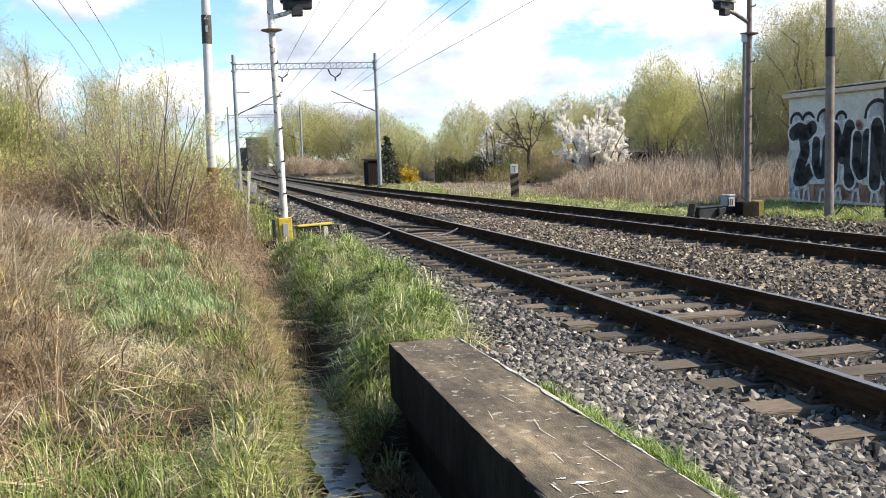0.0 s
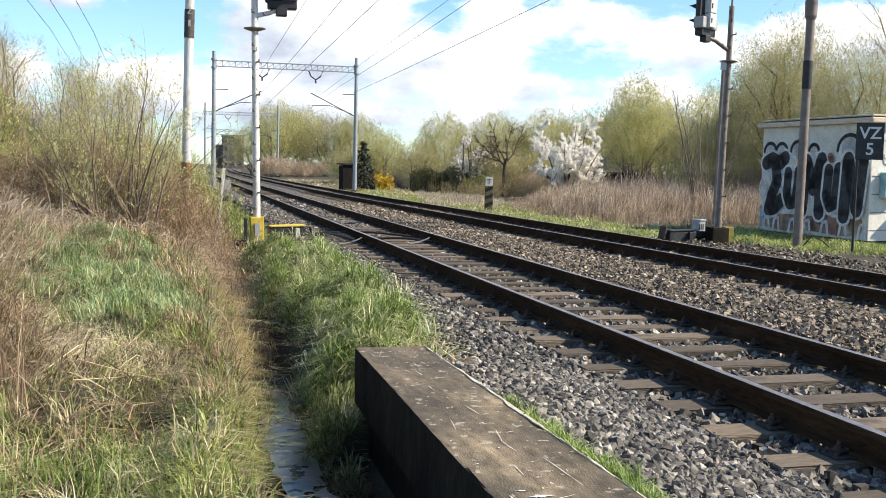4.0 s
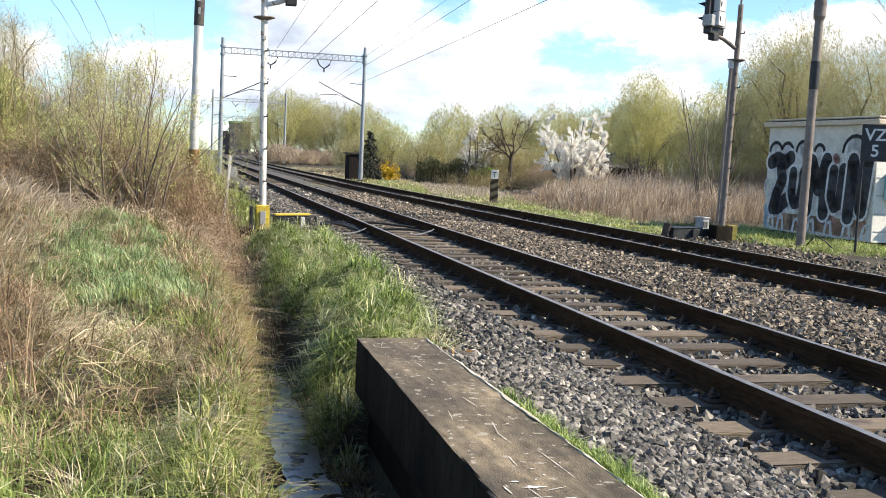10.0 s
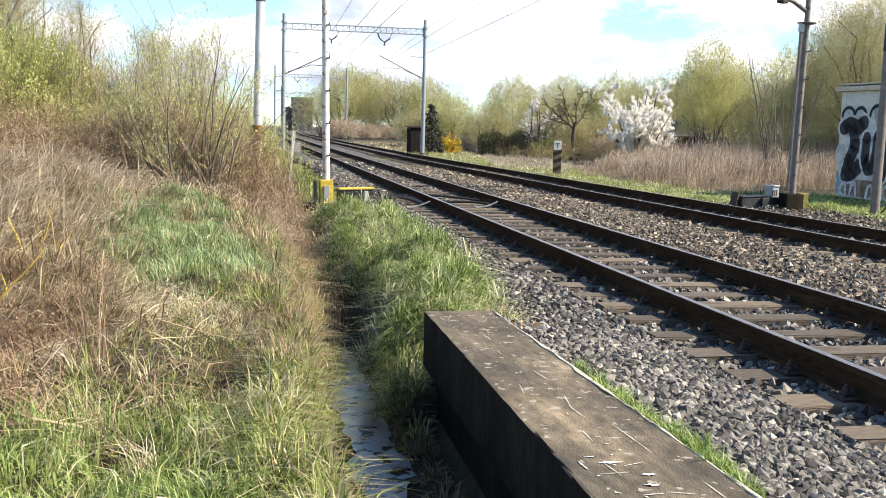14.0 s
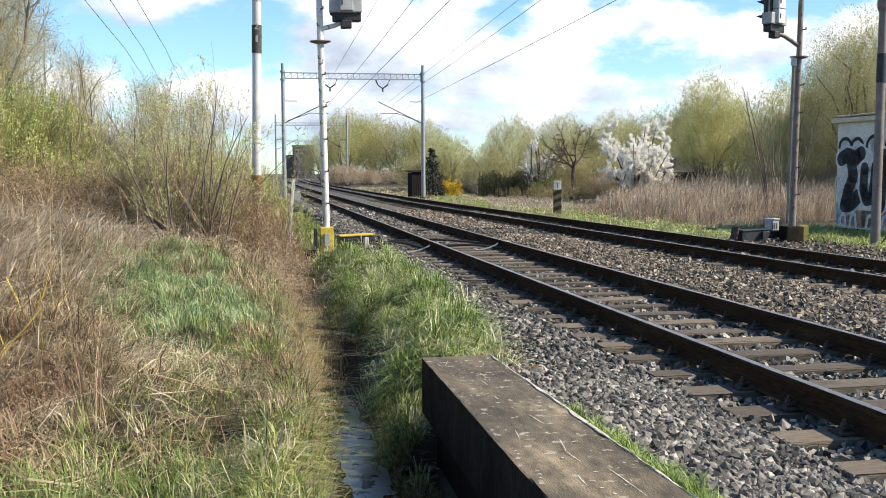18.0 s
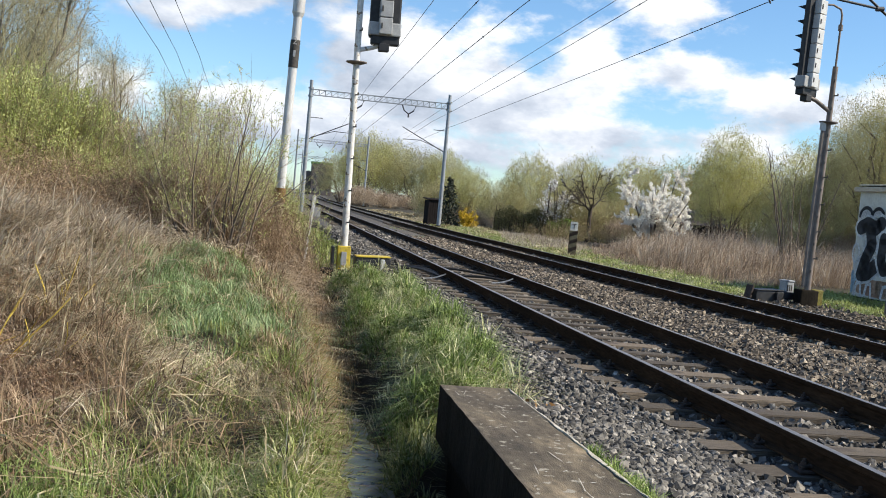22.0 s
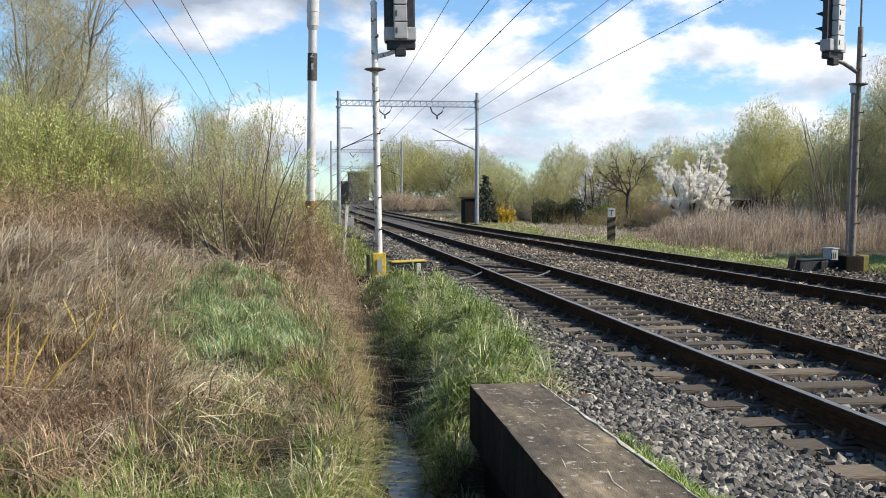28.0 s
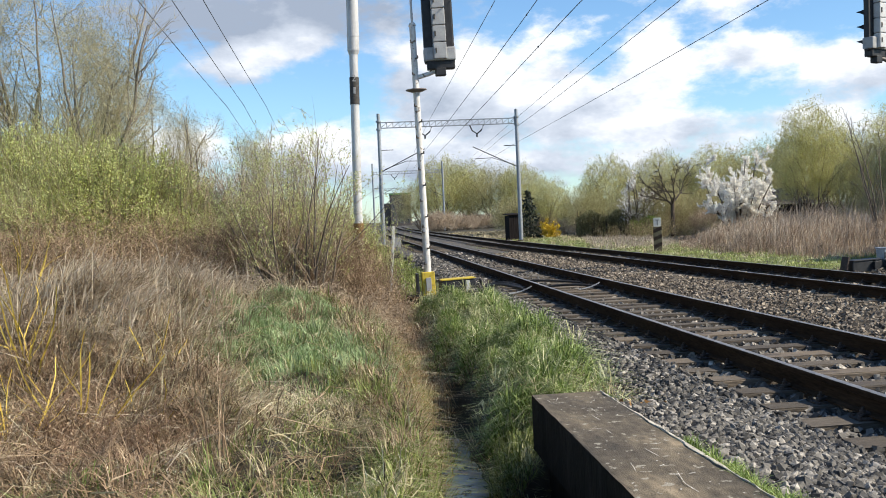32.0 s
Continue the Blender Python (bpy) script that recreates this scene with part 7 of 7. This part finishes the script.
def hedge(seed, lx, ly, h, mat, label):
    t = thing("hedge", label, "hedge")
    rng = np.random.default_rng(seed)
    n = int(lx * h * 1300)
    P = np.stack([rng.uniform(-lx / 2, lx / 2, n), rng.uniform(-ly / 2, ly / 2, n), rng.uniform(0.05, 1, n) ** 0.8 * h], 1)
    P[:, 2] *= 0.9 + 0.12 * np.sin(P[:, 0] * 3)
    V, Q = leaf_quads(rng, P, 0.11, 0.065, 0)
    part("foliage", raw_mesh("foliage", V, [Q], M[mat]), None, t)
    a = np.stack([rng.uniform(-lx / 2, lx / 2, 160), rng.uniform(-ly / 2, ly / 2, 160), np.zeros(160)], 1)
    b = a + np.stack([rng.normal(0, 0.15, 160), rng.normal(0, 0.15, 160), rng.uniform(0.6, 1, 160) * h], 1)
    V, Q = frusta(a, b, np.full(160, 0.018), np.full(160, 0.008))
    tagged(part("stem_mass", raw_mesh("stem_mass", V, [Q], M["dark_bark"]), None, t), kind="stuff")
    return t


put(hedge(68, 5.2, 1.2, 2.0, "hedge", "dark clipped garden hedge"), [(18.6, 72, -12, 1.0)])
put(hedge(69, 1.9, 1.4, 1.5, "bush_green", "bright green low bush at the hedge's end"), [(19.9, 68.5, 0, 0.95)])


# left-hand side
def plume_willow(seed, r, h, shoots, per, label="low spreading willow in fresh yellow-green leaf"):
    """A rounded willow of upright shoots, each feathered with small new leaves."""
    t = broom_tree(seed, "willow", label, "tree", r, h, 0.1, 30, 2600, 0, "olive_twig", None, limb_r=0.025, twig=(0.5, 0.009), stray=0.32)
    rng = np.random.default_rng(seed + 500)
    az, s, q = rng.uniform(0, 6.28, shoots), rng.uniform(-0.2, 1, shoots), rng.uniform(0.3, 1, shoots) ** 0.5
    c = np.sqrt(1 - s * s)
    p = np.stack([r * q * c * np.cos(az), r * q * c * np.sin(az), h * (0.32 + 0.45 * q * s)], 1)
    g = np.stack([0.35 * np.cos(az) * c, 0.35 * np.sin(az) * c, np.ones(shoots)], 1) + rng.normal(0, 0.18, (shoots, 3))
    ln = 0.65 * rng.uniform(0.5, 1.3, shoots)[:, None]
    V, Q = frusta(p - g * ln * 0.6, p + g * ln * 0.5, np.full(shoots, 0.007), np.full(shoots, 0.003))
    tagged(part("shoot_mass", raw_mesh("shoot_mass", V, [Q], M["olive_twig"]), None, t), kind="stuff")
    k = rng.integers(0, shoots, shoots * per)
    u = rng.uniform(-0.6, 0.5, (len(k), 1))
    V, Q = leaf_quads(rng, p[k] + g[k] * ln[k] * u + rng.normal(0, 0.025, (len(k), 3)), 0.055, 0.022, -0.6)
    tagged(part("leaves", raw_mesh("leaves", V, [Q], M["young_leaf"]), None, t), kind="stuff")
    return t


L1 = plume_willow(70, 1.9, 3.6, 900, 52)
L2 = lacy_tree(78, 8.4)
L4 = broom_tree(84, "thicket_shrub", "low tan tangle of dead stalks and twigs", "shrub", 1.5, 2.4, 0.05, 24, 2400, 1600, "brown_straw", "brown_straw", (0.07, 0.03), 0.3, 0.014, 0.3, "brown_twig", (0.5, 0.009), 0.9)
L3 = broom_tree(79, "thicket_shrub", "bare grey-brown shrub of fine upright twigs", "shrub", 1.5, 3.0, 0.1, 26, 2200, 500, "brown_twig", "dull_bud", (0.05, 0.02), 0.2, 0.016, bark="brown_twig", twig=(0.6, 0.008), stray=0.5)
put(L1, [(-6.0, 25.0, 0, 1.28), (-7.8, 26.5, 90, 1.42), (-5.0, 26.0, 150, 1.1), (-3.5, 26.2, 270, 0.85), (-4.3, 24.4, 35, 0.78), (-9.9, 28.0, 30, 1.1), (-6.9, 23.5, 60, 0.85), (-1.6, 24.0, 10, 0.85), (-0.75, 25.2, 200, 0.75), (-2.5, 23.2, 100, 0.72), (-12.5, 32, 120, 1.3), (-2.6, 30, 70, 0.85)], "leafy willows on the left")
put(L2, [(-9.3, 38, 0, 1.11), (36.6, 45, 75, 1.2), (39.5, 46, 190, 1.25), (-12.6, 40, 120, 1.23), (-15.0, 37, 210, 1.2), (-8.0, 34, 300, 0.9), (-7.6, 49, 60, 0.772), (-10.5, 52, 120, 0.963), (-5.0, 58, 40, 0.703), (-3.4, 66, 40, 0.749), (-6.5, 68, 0, 0.851)], "tall bare trees")
put(L3, [(-4.0, 25.5, 0, 1.15), (-3.3, 27.0, 80, 1.1), (-4.8, 28.5, 150, 1.25), (-2.4, 22.5, 30, 0.7), (-8.6, 23, 60, 0.9)], "bare shrubs on the left")
put(L4, [(-2.8, 20.3, 30, 0.7), (-4.2, 20.8, 200, 0.75), (-5.6, 20.3, 100, 0.7), (-1.2, 20.4, 300, 0.65), (-7.2, 20.5, 60, 0.75), (-0.1, 22.5, 10, 0.6), (-3.5, 22.3, 150, 0.9), (-5.0, 22.5, 250, 0.9), (-6.6, 22.0, 20, 0.85)], "dead tangle at the top of the bank")
put(willow_shrub(71, 3.9, 16, 7), [(-0.95, 19.5, 0, 1.0), (-1.75, 20.0, 130, 0.85)], "willow shrubs by the pole")
L5 = broom_tree(85, "thicket_shrub", "dense dark brown thicket shrub of bare twigs", "shrub", 1.25, 2.5, 0.1, 30, 3600, 900, "rust_brown", "dull_bud", (0.045, 0.02), 0.25, 0.018, 0.2, "bark", (0.55, 0.008), 0.75)
put(L5, [(-0.75, 20.4, 0, 0.9), (-1.9, 20.9, 110, 0.95), (-0.15, 21.0, 220, 0.75), (-2.9, 21.4, 40, 0.85)], "brown thicket by the pole")
put(willow_shrub(72, 3.3, 18, 12), [(-0.95, 21.7, 40, 0.92), (-2.0, 21.5, 200, 0.95), (0.7, 27.0, 77, 0.6), (-0.4, 28, 20, 0.8)], "willow shrubs by the pole")
put(bramble(74, 1.2, 22), [(-1.5, 18.6, 0, 0.8), (-2.6, 19.2, 90, 0.8), (-0.5, 19.4, 60, 0.85), (-0.1, 21.4, 10, 0.75), (0.45, 24.5, 45, 0.5), (0.0, 17.6, 150, 0.6), (0.5, 16.4, 20, 0.5), (0.35, 18.6, 220, 0.6), (-0.7, 17.2, 310, 0.7), (0.6, 20.0, 120, 0.6), (0.75, 21.8, 70, 0.6), (0.1, 20.2, 260, 0.8), (-1.4, 17.0, 40, 0.7)], "bramble thicket on the bank")


put(bramble(75, 1.3, 26, "dead_cane"), [(-1.9, 6.9, 0, 0.36), (-1.6, 7.4, 30, 0.38), (-2.3, 7.2, 250, 0.42), (-2.1, 6.4, 110, 0.34), (-2.5, 7.7, 90, 0.42), (-1.35, 6.9, 200, 0.3), (-2.9, 9.0, 140, 0.45), (-2.0, 8.6, 60, 0.36), (-1.4, 8.0, 300, 0.3)], "canes in the dead grass")


def yellow_shoots(seed, n, height):
    p = Plant(seed)
    plan = [dict(seg=5, wobble=0.1, rise=0.0, taper=0.6, wood=-1), {"from": (0.1, 0.7), "count": 2, "angle": 32, "length": 0.5, "r": 0.7, "rmin": 0.004, "seg": 3, "wobble": 0.12, "rise": 0.06, "wood": -1, "leaves": 0}]
    stems(p, n, 0.14, height, 0.012, plan, 42, 0.5)
    return p.build("willow_shoots", "bright yellow bare willow shoots in the dead grass", "shrub", None, "yellow_twig", None)


put(yellow_shoots(81, 6, 0.9), [(-2.2, 7.6, 0, 1.0), (-2.45, 7.0, 70, 1.0), (-2.75, 8.6, 120, 1.1), (-3.9, 12.0, 220, 1.2)], "yellow willow shoots")
put(yellow_shoots(82, 4, 0.7), [(-1.75, 7.9, 90, 0.85), (-1.9, 9.2, 200, 1.0), (-3.3, 10.5, 60, 1.1)], "yellow willow shoots")

track("railway_track", "near railway track with dark rails on worn sleepers", t1, 150, 60, FIRST)
track("railway_track", "far railway track with dark rails on worn sleepers", t2, 90, 40, FIRST + 0.3)


# single stones on the nearest stretch of the shoulder
def stone_mesh(seed):
    r = random.Random(seed)
    bm = bmesh.new()
    bmesh.ops.create_cube(bm, size=1)
    bmesh.ops.bevel(bm, geom=bm.edges[:], offset=0.16, segments=1, affect="EDGES")
    sx, sy, sz = r.uniform(0.8, 1.25), r.uniform(0.7, 1.1), r.uniform(0.6, 0.9)
    for v in bm.verts:
        v.co = Vector((v.co.x * sx, v.co.y * sy, v.co.z * sz)) * r.uniform(0.82, 1.12)
    me = bpy.data.meshes.new("stone")
    bm.to_mesh(me)
    bm.free()
    me.materials.append(M["loose_stone"])
    return me


STONES = [stone_mesh(i) for i in range(9)]
bed = bpy.data.objects["ballast_bed"]
rs = random.Random(77)
for i in range(300):
    y = 3.6 * (8.2 / 3.6) ** rs.random()
    x = rs.uniform(1.82, 3.0)
    o = part("stone", STONES[i % 9], None, bed)
    k = rs.uniform(0.034, 0.062)
    o.matrix_basis = pose(x, y, float(bed_height(x, y)) + 0.018, rs.uniform(0, 360), rs.uniform(0, 360), rs.uniform(0, 360))
    o.scale = (k, k, k)


def motions():
    """Nothing but the camera moves."""


motions()
